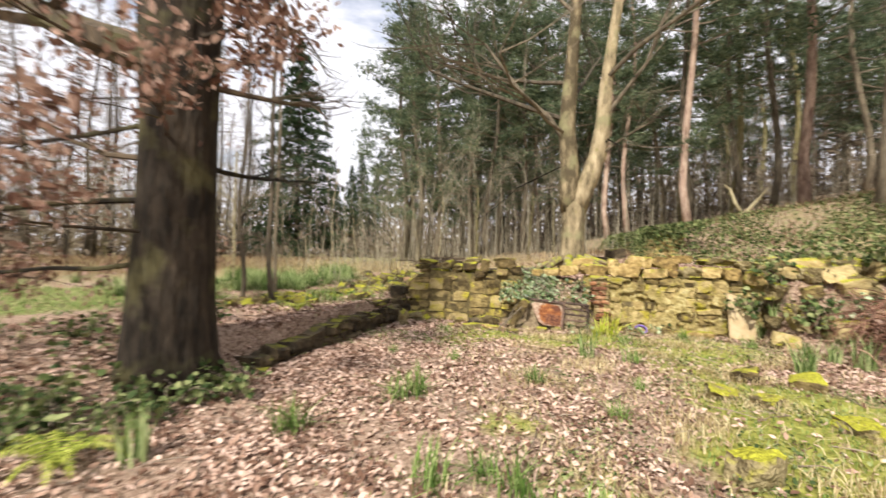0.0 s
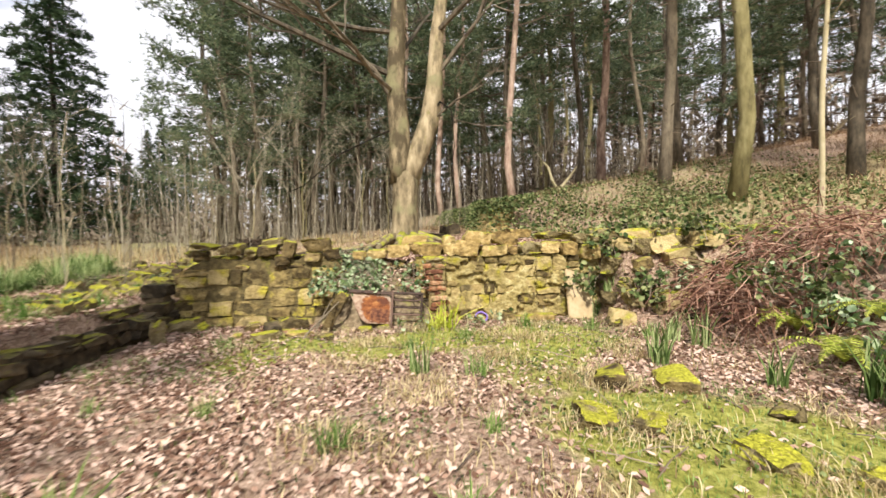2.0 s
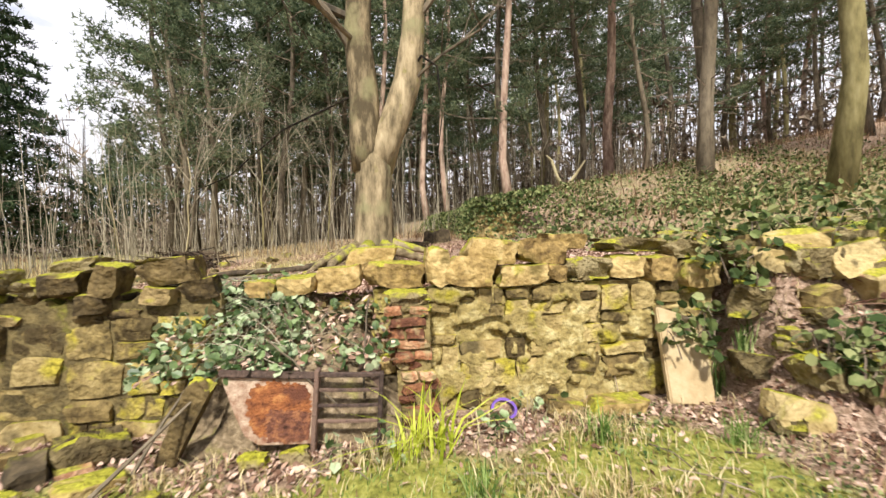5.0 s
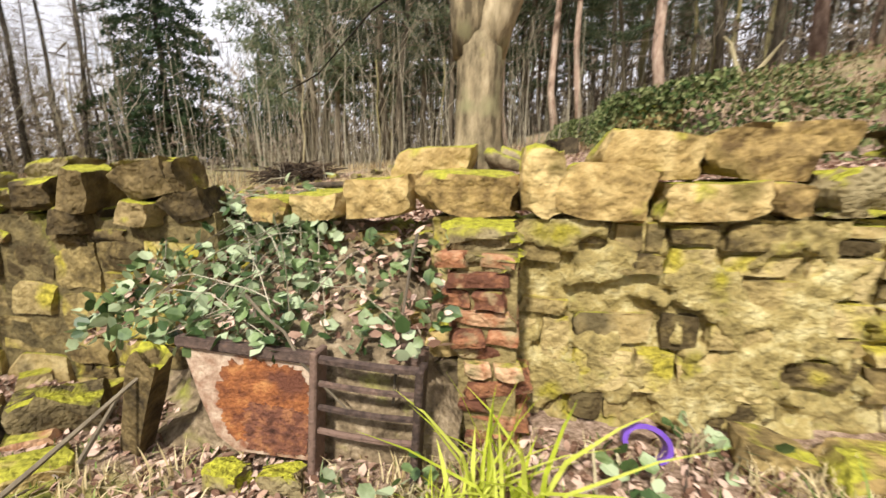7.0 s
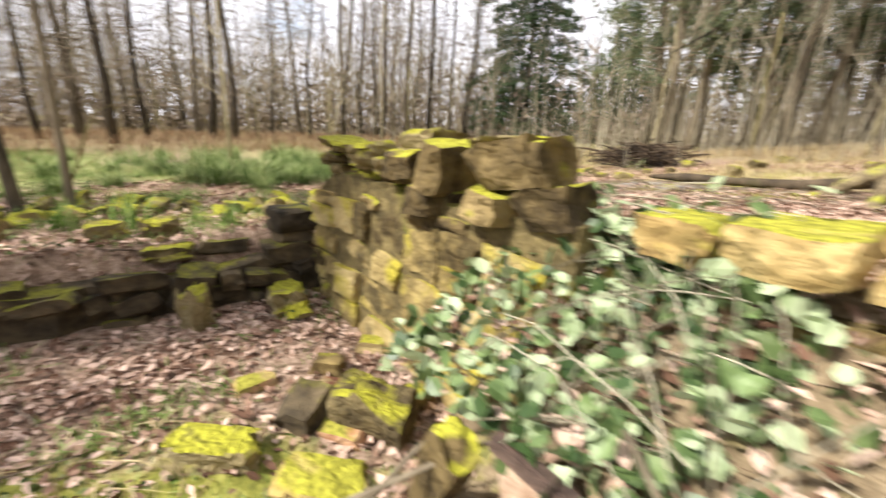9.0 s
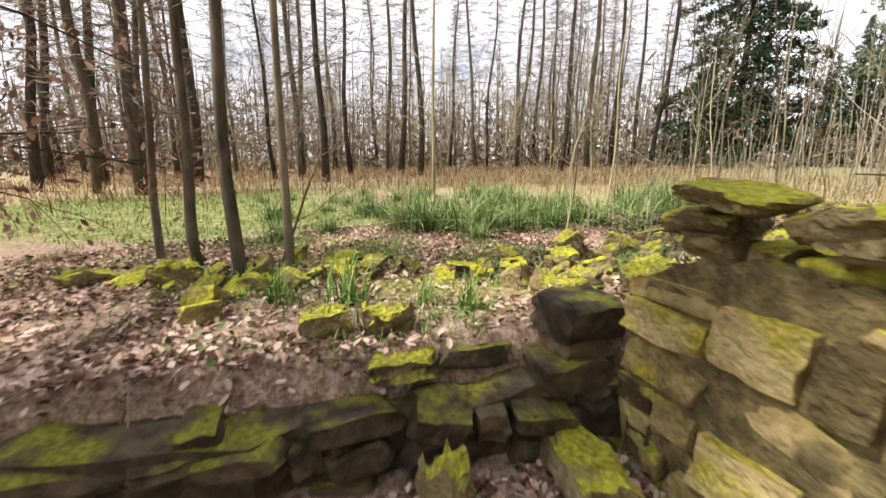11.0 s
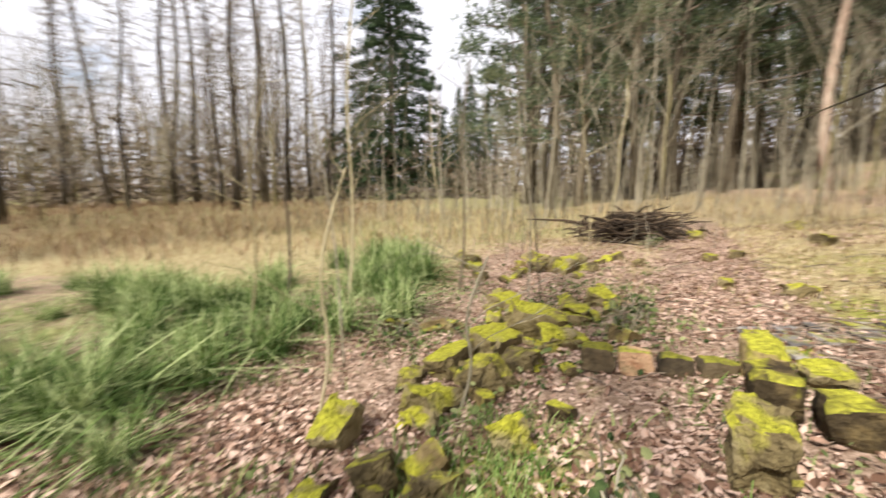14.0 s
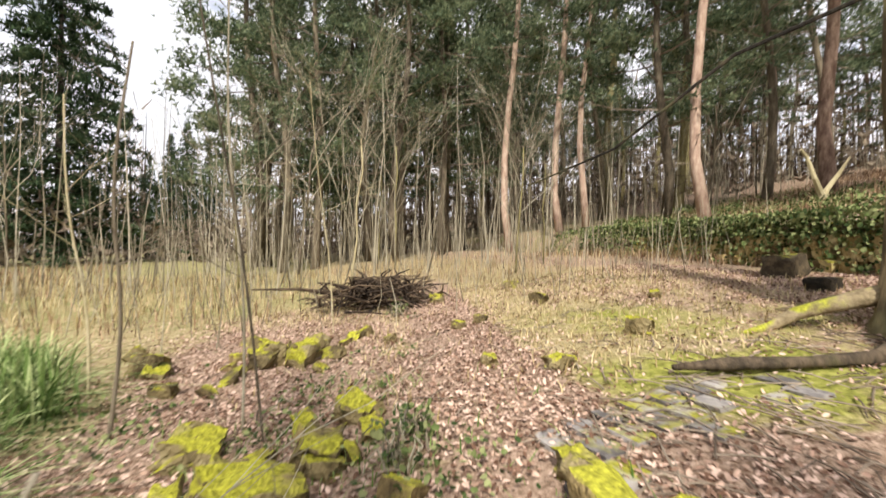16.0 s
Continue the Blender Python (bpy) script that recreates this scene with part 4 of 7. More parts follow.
def build_loose_stones():
    rng = random.Random(77)
    L = loose
    ms, ml = "mossy_stone", "yellow-green mossy fallen stone lying in leaf litter"
    # fallen blocks in front of the left part of the wall
    L(ms, "moss-topped fallen block beside the brambles", "stone", ROCK_MOSS[0], 0.84, 7.96, 0.46, 0.3, 0.28, 12, 0, 6, group="fallen stones")
    L(ms, ml, "stone", ROCK_MOSS[3], 0.55, 7.42, 0.36, 0.2, 0.14, 40, 0, 0, group="fallen stones")
    L(ms, ml, "stone", ROCK_MOSS[5], 1.25, 7.25, 0.22, 0.16, 0.1, 10, group="fallen stones")
    L("dark_stone", "dark mossy block tilted among the litter", "stone", ROCK_DARK[2], 0.62, 7.78, 0.2, 0.24, 0.2, 15, 20, 0, group="fallen stones")
    for x, y, rz in ((0.55, 8.02, 30), (0.72, 7.95, -10), (0.2, 7.78, 80), (0.82, 7.82, 20)):
        L("brick", "loose orange-red brick lying in leaf litter", "brick", ROCK_BRICK[int(x * 10) % 5], x, y, 0.21, 0.105, 0.07, rz, 6, 4, group="loose bricks")
    for x, y in ((0.35, 8.12), (0.9, 8.2), (0.35, 8.45)):
        L("stone", "small brown sandstone lump on the leaf litter", "stone", ROCK_STONE[int(x * 10) % 7], x, y, 0.17, 0.14, 0.12, x * 90, group="fallen stones")
    for x, y, sx in ((1.80, 7.46, .2), (2.04, 7.40, .22)):
        L(ms, "low moss cushion under the stove plate", "stone", ROCK_MOSS[int(x * 10) % 8], x, y, sx, 0.14, 0.12, -14, group="fallen stones")
    L("flat_stone", "flat orange-brown stone lying in moss", "stone", ROCK_CAP[2], 0.95, 7.6, 0.34, 0.2, 0.09, 35, 4, 6, group="fallen stones")
    # tilted slab beside the stove plate
    t = new("tilted_stone", ROCK_OLD[4])
    t.matrix_basis = block(1.40, 7.68, 0.25, 0.15, 0.11, 0.72, -24, 6, 30)
    tagged(t, "narrow mossy stone post tilted beside the stove plate", "stone")
    # stone stump and mossy block by the low wall
    L("stone_stump", "short squared stone stump with mossy top by the low wall", "stone stump", ROCK_MOSS[6], -0.70, 7.93, 0.19, 0.17, 0.34, 10, sink=0.12)
    L(ms, "long mossy block leaning against the low wall", "stone", ROCK_MOSS[2], -0.52, 8.45, 0.62, 0.28, 0.24, -22, 0, -8, group="fallen stones")
    # two squared mossy blocks above the low wall
    for x, y, s in ((-1.60, 7.78, 0.27), (-1.46, 8.06, 0.27)):
        L("mossy_block", "squared stone block with bright moss top above the low wall", "stone block", ROCK_MOSS[int(abs(x) * 10) % 8], x, y, 0.24, s, 0.2, WALL_RZ + 4, sink=0.2, group="squared blocks")
    # flat stones at the foot of the right part
    L("flat_stone", "flat sandstone ledge at the foot of the wall", "stone", ROCK_CAP[1], 4.35, 7.12, 0.5, 0.28, 0.13, WALL_RZ + 3, group="fallen stones")
    L("flat_stone", "flat sandstone ledge at the foot of the wall", "stone", ROCK_STONE[2], 4.0, 7.3, 0.3, 0.22, 0.14, WALL_RZ - 8, 0, 10, group="fallen stones")
    for x, y, sx, sz in ((5.45, 6.75, 0.4, 0.3), (5.75, 6.5, 0.34, 0.26), (5.4, 6.3, 0.36, 0.3), (5.1, 6.35, 0.3, 0.2), (5.6, 6.9, 0.4, 0.3), (5.7, 6.15, 0.3, 0.3)):
        L("stone", "mossy brown sandstone block tumbled at the wall end", "stone", ROCK_STONE[int(x * 20) % 7] if sz > 0.4 else ROCK_MOSS[int(x * 20) % 8], x, y, sx, sx * 0.8, sz, rng.uniform(-40, 40), group="fallen stones")
    # stones in the grass of the room
    for x, y, sx, sy, sz, m in ((3.3, 4.55, 0.3, 0.26, 0.24, 1), (3.74, 4.3, 0.42, 0.3, 0.22, 1), (1.95, 2.6, 0.34, 0.28, 0.3, 0), (2.75, 4.1, 0.4, 0.3, 0.16, 0), (3.0, 3.85, 0.3, 0.24, 0.12, 0), (3.3, 3.3, 0.4, 0.3, 0.14, 0), (3.0, 2.4, 0.3, 0.3, 0.14, 0),
                                (3.6, 2.9, 0.35, 0.25, 0.14, 0), (4.0, 3.6, 0.3, 0.2, 0.12, 0)):
        L("dark_stone" if m else ms, "dark weathered stone half sunk in grass" if m else "cushion of bright moss over a stone in the grass", "stone", (ROCK_OLD if m else ROCK_MOSS)[int(x * 13) % 6], x, y, sx, sy, sz, rng.uniform(0, 90), sink=0.36, group="stones in the grass")
    # tumbled row beyond the low wall, running away along the terrace
    row = [(-3.2, 6.9, .5, .2), (-3.0, 7.1, .36, .16), (-2.82, 7.3, .34, .16), (-2.62, 7.45, .3, .12), (-2.95, 7.74, .28, .28), (-3.4, 6.6, .45, .2), (-2.7, 7.75, .26, .12), (-3.5, 7.0, .3, .14), (-1.6, 9.93, .4, .16), (-2.3, 9.1, .3, .14), (-1.75, 9.2, .3, .2), (-2.05, 9.1, .22, .3), (-2.3, 8.95, .3, .16), (-2.6, 8.75, .28, .15), (-2.8, 8.55, .3, .17), (-3.0, 8.4, .4, .2), (-2.7, 8.2, .34, .2), (-2.5, 8.4, .25, .14), (-3.2, 8.0, .4, .16),
           (-2.15, 9.6, .34, .2), (-1.95, 9.9, .36, .26), (-2.35, 10.1, .3, .2), (-2.15, 10.35, .32, .22), (-1.85, 10.3, .3, .2), (-2.5, 10.6, .45, .3), (-2.15, 10.9, .5, .3), (-1.85, 11.2, .4, .3),
           (-2.35, 11.3, .3, .2), (-1.6, 10.6, .28, .22), (-1.6, 11.55, .42, .34), (-1.75, 12.0, .4, .24), (-1.45, 12.15, .42, .36), (-1.35, 11.9, .3, .16), (-1.2, 12.4, .36, .2), (-0.95, 12.65, .3, .16),
           (-1.9, 12.45, .3, .2), (-2.0, 12.9, .3, .24), (-2.3, 12.3, .25, .14), (-1.3, 13.0, .25, .16), (-1.5, 14.7, .5, .3), (-1.2, 14.95, .36, .24), (-1.75, 15.1, .34, .26), (-2.6, 14.6, .4, .26), (-1.0, 14.5, .3, .2),
           (-0.35, 14.9, .22, .2), (-0.6, 15.3, .24, .2), (-2.9, 15.3, .26, .2), (-1.9, 14.3, .34, .16), (-2.2, 9.3, .28, .18), (-2.45, 9.75, .28, .2), (-1.7, 9.75, .28, .16)]
    for x, y, s, h in row:
        L(ms, ml, "stone", ROCK_MOSS[rng.randrange(8)], x + rng.uniform(-.05, .05), y + rng.uniform(-.05, .05), s * rng.uniform(0.6, 1.1), s * rng.uniform(0.45, 0.85), h * rng.uniform(0.5, 1.1), rng.uniform(0, 180), rng.uniform(-32, 32), rng.uniform(-32, 32), sink=0.32, group="tumbled row of stones")
    for _ in range(52):
        x, y = rng.choice(row)[:2]
        x, y, s = x + rng.gauss(0, .28), y + rng.gauss(0, .28), rng.uniform(.09, .22)
        L(ms, "small mossy fragment among the tumbled stones", "stone", rng.choice(ROCK_MOSS[:4] + ROCK_OLD), x, y, s * 1.2, s * .8, s * rng.uniform(.4, .9), rng.uniform(0, 180), rng.uniform(-30, 30), rng.uniform(-30, 30), group="small tumbled stones")
    for x, y, s, h in ((0.9, 15.1, .2, .16), (2.1, 15.6, .3, .22), (0.95, 17.0, .3, .2), (1.85, 13.4, .28, .24), (0.6, 13.0, .26, .16), (0.55, 15.0, .2, .14), (0.2, 13.4, .2, .14), (3.3, 14.6, .22, .16), (2.5, 17.2, .3, .2)):
        L("mossy_clump", "small moss-covered stone on the straw-coloured terrace", "stone", ROCK_MOSS[rng.randrange(8)], x, y, s, s * 0.8, h, rng.uniform(0, 180), group="stones on the terrace")
    for x, y, sx, sy, sz, rx in ((-1.6, 12.1, .5, .38, .4, 10), (-1.42, 11.9, .3, .26, .24, -14), (-1.86, 11.8, .44, .3, .26, 16), (-1.95, 12.95, .4, .3, .24, -8), (-1.25, 12.55, .38, .26, .22, 12), (-1.0, 12.95, .34, .24, .2, -10),
                                 (-1.7, 12.4, .34, .3, .26, 20), (-2.1, 11.5, .4, .28, .22, -16), (-1.3, 14.5, .42, .3, .3, 8), (-1.65, 14.6, .3, .3, .26, -12), (-2.62, 14.7, .36, .3, .26, 6)):
        L(ms, "large moss-capped block in the tumbled row", "stone", ROCK_MOSS[rng.randrange(8)], x, y, sx, sy, sz, rng.uniform(0, 180), rx, rng.uniform(-12, 12), group="tumbled row of stones")
    # upright mossy stones and brick kerb on the terrace
    for i, (x, y, sx, sy, sz) in enumerate(((-0.2, 11.72, .24, .3, .2), (-0.3, 11.38, .28, .4, .3), (-0.42, 10.98, .3, .42, .34), (-0.66, 10.52, .3, .42, .42), (-0.1, 11.2, .3, .3, .2), (-0.2, 10.8, .34, .3, .24))):
        L("mossy_block", "squared block of a ruined wall stub, capped with bright moss", "stone block", (ROCK_OLD if i in (1, 2, 5) else ROCK_MOSS)[(i * 3) % 7], x, y, sx * 0.8, sy * 0.85, sz * 0.8, -14, sink=0.15, group="wall stub on the terrace")
    L(ms, ml, "stone", ROCK_MOSS[7], -0.1, 10.35, 0.3, 0.26, 0.24, 30, group="tumbled row of stones")
    # moss-grown stones heaped against the wall end
    for x, y, s, h in ((-0.95, 9.5, .34, .26), (-1.15, 9.85, .36, .24), (-0.62, 9.42, .4, .34), (-1.4, 9.45, .26, .18), (-0.85, 9.95, .32, .2), (-0.35, 9.75, .36, .26), (-1.25, 9.2, .24, .16), (-0.7, 9.75, .26, .2)):
        L(ms, "mossy rubble heaped behind the wall end", "stone", ROCK_MOSS[rng.randrange(8)], x, y, s, s * 0.8, h, rng.uniform(0, 90), rng.uniform(-8, 8), 0, group="rubble at the wall end")
    k = thing("brick_kerb", -0.80, 11.42, g(-0.8, 11.42), "row of dark mossy bricks on edge with one orange brick", "brick kerb", rz=-6)
    for i in range(4):
        piece("brick", (ROCK_DARK[i], ROCK_BRICK[0], ROCK_DARK[4], ROCK_DARK[3])[i], k, block(-0.36 + i * 0.215, 0, 0.05, 0.21, 0.12, 0.17, 1.5 * i))


build_loose_stones()


def paving():
    rng = random.Random(12)
    t = thing("paving", 0, 0, 0, "half-buried grey stone setts under moss and leaves", "paving", kind="structure")
    for i in range(9):
        for j in range(3):
            x, y = -0.2 + i * 0.215 + j * 0.06, 11.62 + j * 0.21 + i * 0.02
            if rng.random() < 0.25:
                continue
            piece("sett", ROCK_PAVE[rng.randrange(4)], t, block(x, y, g(x, y) - 0.006, 0.2, 0.2, 0.05, 6 + rng.uniform(-3, 3)))


ROCK_PAVE = variants("sett", M_PAVE, 4, 140, boxy=0.95, rough=0.04)
paving()


def slope_stones():
    rng = random.Random(88)
    for _ in range(26):
        u, v = rng.uniform(6.4, 9.5), rng.uniform(-1.6, 0.9)
        x, y = xy(u, v)
        s = rng.uniform(0.2, 0.45)
        loose("mossy_stone", "mossy stone lying on the overgrown bank", "stone", ROCK_MOSS[rng.randrange(8)], x, y, s, s * 0.8, s * 0.6, rng.uniform(0, 180), rng.uniform(-10, 10), group="stones on the bank")


slope_stones()


def wall_tail():
    rng = random.Random(19)
    for i in range(40):
        u = rng.uniform(6.25, 8.0)
        v = rng.uniform(0.0, 0.85)
        x, y = xy(u, v)
        s = rng.uniform(0.2, 0.44)
        loose("stone", "mossy sandstone block of the collapsed wall end", "stone", rng.choice(ROCK_STONE + ROCK_MOSS), x, y, s, s * 0.75, s * 0.6,
              WALL_RZ + rng.uniform(-30, 30), rng.uniform(-14, 14), rng.uniform(-14, 14), sink=0.2, group="collapsed wall end")


wall_tail()


# ---------------------------------------------------------------- trees
def bent(p0, p1, n, sag, rng, wob):
    a, b = Vector(p0), Vector(p1)
    out = []
    for i in range(n + 1):
        t = i / n
        p = a.lerp(b, t)
        p.z += sag * math.sin(math.pi * t)
        if 0 < i:
            p += Vector((rng.uniform(-wob, wob), rng.uniform(-wob, wob), rng.uniform(-wob, wob))) * min(1.0, 2 * t)
        out.append(p)
    return out


def taper(r0, r1, n):
    return [r0 + (r1 - r0) * i / n for i in range(n + 1)]


def twig_tree(bag, p, d, length, r, depth, rng, spread=0.7, sides=4, tips=None):
    """A limb that divides into thinner ones."""
    n = 4
    pts, q, dirv = [Vector(p)], Vector(p), Vector(d).normalized()
    for i in range(n):
        dirv = (dirv + Vector((rng.gauss(0, .13), rng.gauss(0, .13), rng.gauss(0.03, .10)))).normalized()
        q = q + dirv * (length / n)
        pts.append(q.copy())
    bag.tube(pts, taper(r, r * 0.5, n), sides if depth > 1 else 3)
    if tips is not None and depth <= 1:
        tips.extend(pts[2:])
    if depth > 0:
        for i in range(2, n + 1):
            for _ in range(2 if i < n else 2):
                nd = (dirv + Vector((rng.gauss(0, spread), rng.gauss(0, spread), rng.gauss(0.05, spread * 0.7)))).normalized()
                twig_tree(bag, pts[i], nd, length * rng.uniform(0.45, 0.7), r * 0.42, depth - 1, rng, spread, sides, tips)


def beech_tree():
    x, y = 3.73, 12.03
    z0 = g(x, y) - 0.12
    rng = random.Random(41)
    t = thing("beech_tree", x, y, z0, "bare twin-stemmed beech with grey-green mossy bark and spreading roots", "tree")
    R, A = Vector((0.966, -0.26, 0)), Vector((0.26, 0.966, 0))
    b = Bag()
    b.tube([R * 0.0, R * -0.02 + Vector((0, 0, .25)), R * -0.01 + Vector((0, 0, .7)), Vector((0, 0, 1.3)), R * .02 + Vector((0, 0, 1.85)), R * 0.03 + Vector((0, 0, 2.1)), R * 0.04 + Vector((0, 0, 2.35))],
           [.52, .40, .35, .33, .33, .22, .05], 14, 0.03, rng)
    b.ob("trunk", M_BEECH, t, smooth_shade=True)
    b = Bag()
    b.tube([R * -.10 + Vector((0, 0, 1.75)), R * -.13 + Vector((0, 0, 2.3)), R * -.12 + Vector((0, 0, 3.0)), R * -.2 + Vector((0, 0, 4.2)), R * -.1 + Vector((0, 0, 6)), R * .1 + Vector((0, 0, 9)), R * -.3 + Vector((0, 0, 13))],
           [.27, .27, .26, .24, .19, .13, .05], 12, 0.03, rng)
    b.ob("stem", M_BEECH, t, smooth_shade=True)
    b = Bag()
    b.tube([R * .08 + Vector((0, 0, 1.7)), R * .22 + Vector((0, 0, 2.2)), R * .48 + Vector((0, 0, 2.85)), R * .66 + Vector((0, 0, 3.4)), R * .78 + Vector((0, 0, 4.2)), R * .86 + A * .1 + Vector((0, 0, 5.4)), R * 1.2 + Vector((0, 0, 8)), R * 1.7 + Vector((0, 0, 12))],
           [.26, .265, .25, .235, .21, .18, .12, .04], 12, 0.04, rng)
    b.ob("stem", M_BEECH, t, smooth_shade=True)
    for p, d, ln, r in ((R * -.14 + Vector((0, 0, 3.6)), R * -.8 + Vector((0, 0, .9)), 4.2, .07), (R * -.16 + Vector((0, 0, 4.4)), R * -1 - A * .2 + Vector((0, 0, .5)), 4.5, .08),
                        (R * .66 + Vector((0, 0, 3.3)), R * .35 - A * .2 + Vector((0, 0, .25)), 1.6, .035), (R * .8 + Vector((0, 0, 4.4)), R * .9 + A * .3 + Vector((0, 0, .8)), 3.6, .06),
                        (R * -.1 + Vector((0, 0, 5.5)), R * -1.2 + A * .5 + Vector((0, 0, .5)), 4.6, .07), (R * .9 + Vector((0, 0, 5.6)), R * 1 - A * .6 + Vector((0, 0, .6)), 4.2, .07),
                        (R * -.1 + Vector((0, 0, 4.9)), R * .3 + A * 1 + Vector((0, 0, .8)), 3.6, .06), (R * 0 + Vector((0, 0, 7.5)), R * -.8 + Vector((0, 0, .8)), 4, .06), (R * 1.1 + Vector((0, 0, 7.5)), R * .8 + Vector((0, 0, .8)), 4, .06),
                        (R * -.2 + Vector((0, 0, 4.0)), A * -1 + R * -.7 + Vector((0, 0, .15)), 4.2, .05)):
        b = Bag()
        twig_tree(b, p, d, ln, r, 2, rng, 0.55, 6)
        b.ob("limb", M_GREYBARK, t)
    # one long drooping branch
    b = Bag()
    b.tube([R * .7 + Vector((0, 0, 3.5)), R * .9 - A * .2 + Vector((0, 0, 3.75)), R * 1.15 - A * .4 + Vector((0, 0, 3.5)), R * 1.2 - A * .5 + Vector((0, 0, 2.6)), R * 1.1 - A * .5 + Vector((0, 0, 1.9))], [.03, .026, .02, .012, .006], 6)
    b.tube([R * -.1 + Vector((0, 0, 3.2)), R * -1.6 + A * .3 + Vector((0, 0, 2.55)), R * -2.6 + A * .5 + Vector((0, 0, 1.75)), R * -3.4 + A * .5 + Vector((0, 0, 1.4))], [.022, .017, .012, .006], 6)
    b.ob("limb", M_OAK, t)
    for an, ln, r in ((200, 1.5, .17), (235, 2.1, .2), (170, 1.2, .16), (280, 1.0, .18), (330, 1.0, .15), (60, 1.0, .15), (110, 1.2, .15)):
        a = radians(an)
        b = Bag()
        pts = []
        for i in range(6):
            s = 0.25 + ln * i / 5
            px_, py_ = math.cos(a + 0.12 * i) * s, math.sin(a + 0.12 * i) * s
            pts.append((px_, py_, g(x + px_, y + py_) - z0 + (0.34 - 0.07 * i) * (1 if i < 4 else 0.3)))
        b.tube(pts, taper(r * 0.7, 0.03, 5), 8, 0.1, rng)
        b.ob("root", M_ROOT, t, smooth_shade=True)


def oak_tree():
    x, y = -2.62, 4.12
    z0 = g(x, y) - 0.1
    rng = random.Random(17)
    t = thing("oak_tree", x, y, z0, "thick dark-barked old tree with withered brown leaves still on its twigs", "tree")
    b = Bag()
    b.tube([(0, 0, 0), (0, 0, .3), (.0, 0, .9), (.02, .02, 1.7), (.0, .05, 2.5), (-.02, .05, 3.4), (.02, 0, 4.4), (.1, .1, 6.0), (0, .2, 9)], [.50, .41, .37, .345, .335, .36, .40, .32, .2], 30, 0.055, rng)
    b.ob("trunk", M_OAK, t, smooth_shade=True)
    tips = []
    for p, d, ln, r, dep in (((-.1, 0, 3.2), (-1, .12, .40), 3.8, .2, 2), ((0, 0, 4.6), (-.5, .8, .6), 4, .14, 2), ((.1, 0, 4.9), (.3, .2, 1), 2.2, .12, 2), ((.1, .1, 6.2), (-.5, -.6, .9), 3, .12, 2),
                             ((.25, .1, 3.0), (.8, .5, -.08), 1.0, .035, 2), ((.2, .2, 2.2), (.6, .8, -.12), .9, .03, 2), ((-.2, .1, 2.3), (-1, .5, -.1), 2.4, .04, 2), ((-.2, -.2, 1.8), (-1, -.3, -.1), 2.2, .03, 2),
                             ((-.2, .2, 1.5), (-.7, 1, -.12), 2.0, .03, 2), ((.2, -.1, 3.4), (.9, -.1, .05), .9, .03, 2), ((.2, .1, 3.9), (.8, .6, .05), 1.0, .035, 2), ((-.2, -.2, 1.2), (-1, -.1, -.05), 1.6, .025, 2), ((-.2, .2, 1.9), (-1, 1.2, 0), 2.2, .03, 2), ((-.2, 0, 2.6), (-1, .2, -.15), 2.2, .03, 2), ((-.1, -.2, 1.5), (.1, -.9, -.1), 1.0, .02, 2), ((.1, -.3, 2.4), (.5, -.9, -.05), 1.0, .02, 2), ((-.1, -.3, 3.0), (-.3, -.9, .0), 1.1, .02, 2), ((.25, -.1, 2.9), (.9, -.3, .0), .8, .02, 2)):
        b = Bag()
        tp = []
        twig_tree(b, p, d, ln, r, dep, rng, 0.6, 6, tp)
        b.ob("limb", M_OAK, t)
        if r < 0.05 and not (d[0] > 0.5 and d[1] > 0.3):
            tips.extend(tp)
    P = np.array([tuple(p) for p in tips])
    rg = np.random.RandomState(3)
    P = P[rg.randint(0, len(P), 5200)] + rg.normal(0, 0.1, (5200, 3))
    scatter_leaves("foliage", P, 0.075, M_BROWNLEAF, rg, "leaf", 0.9, t, "withered brown leaves")


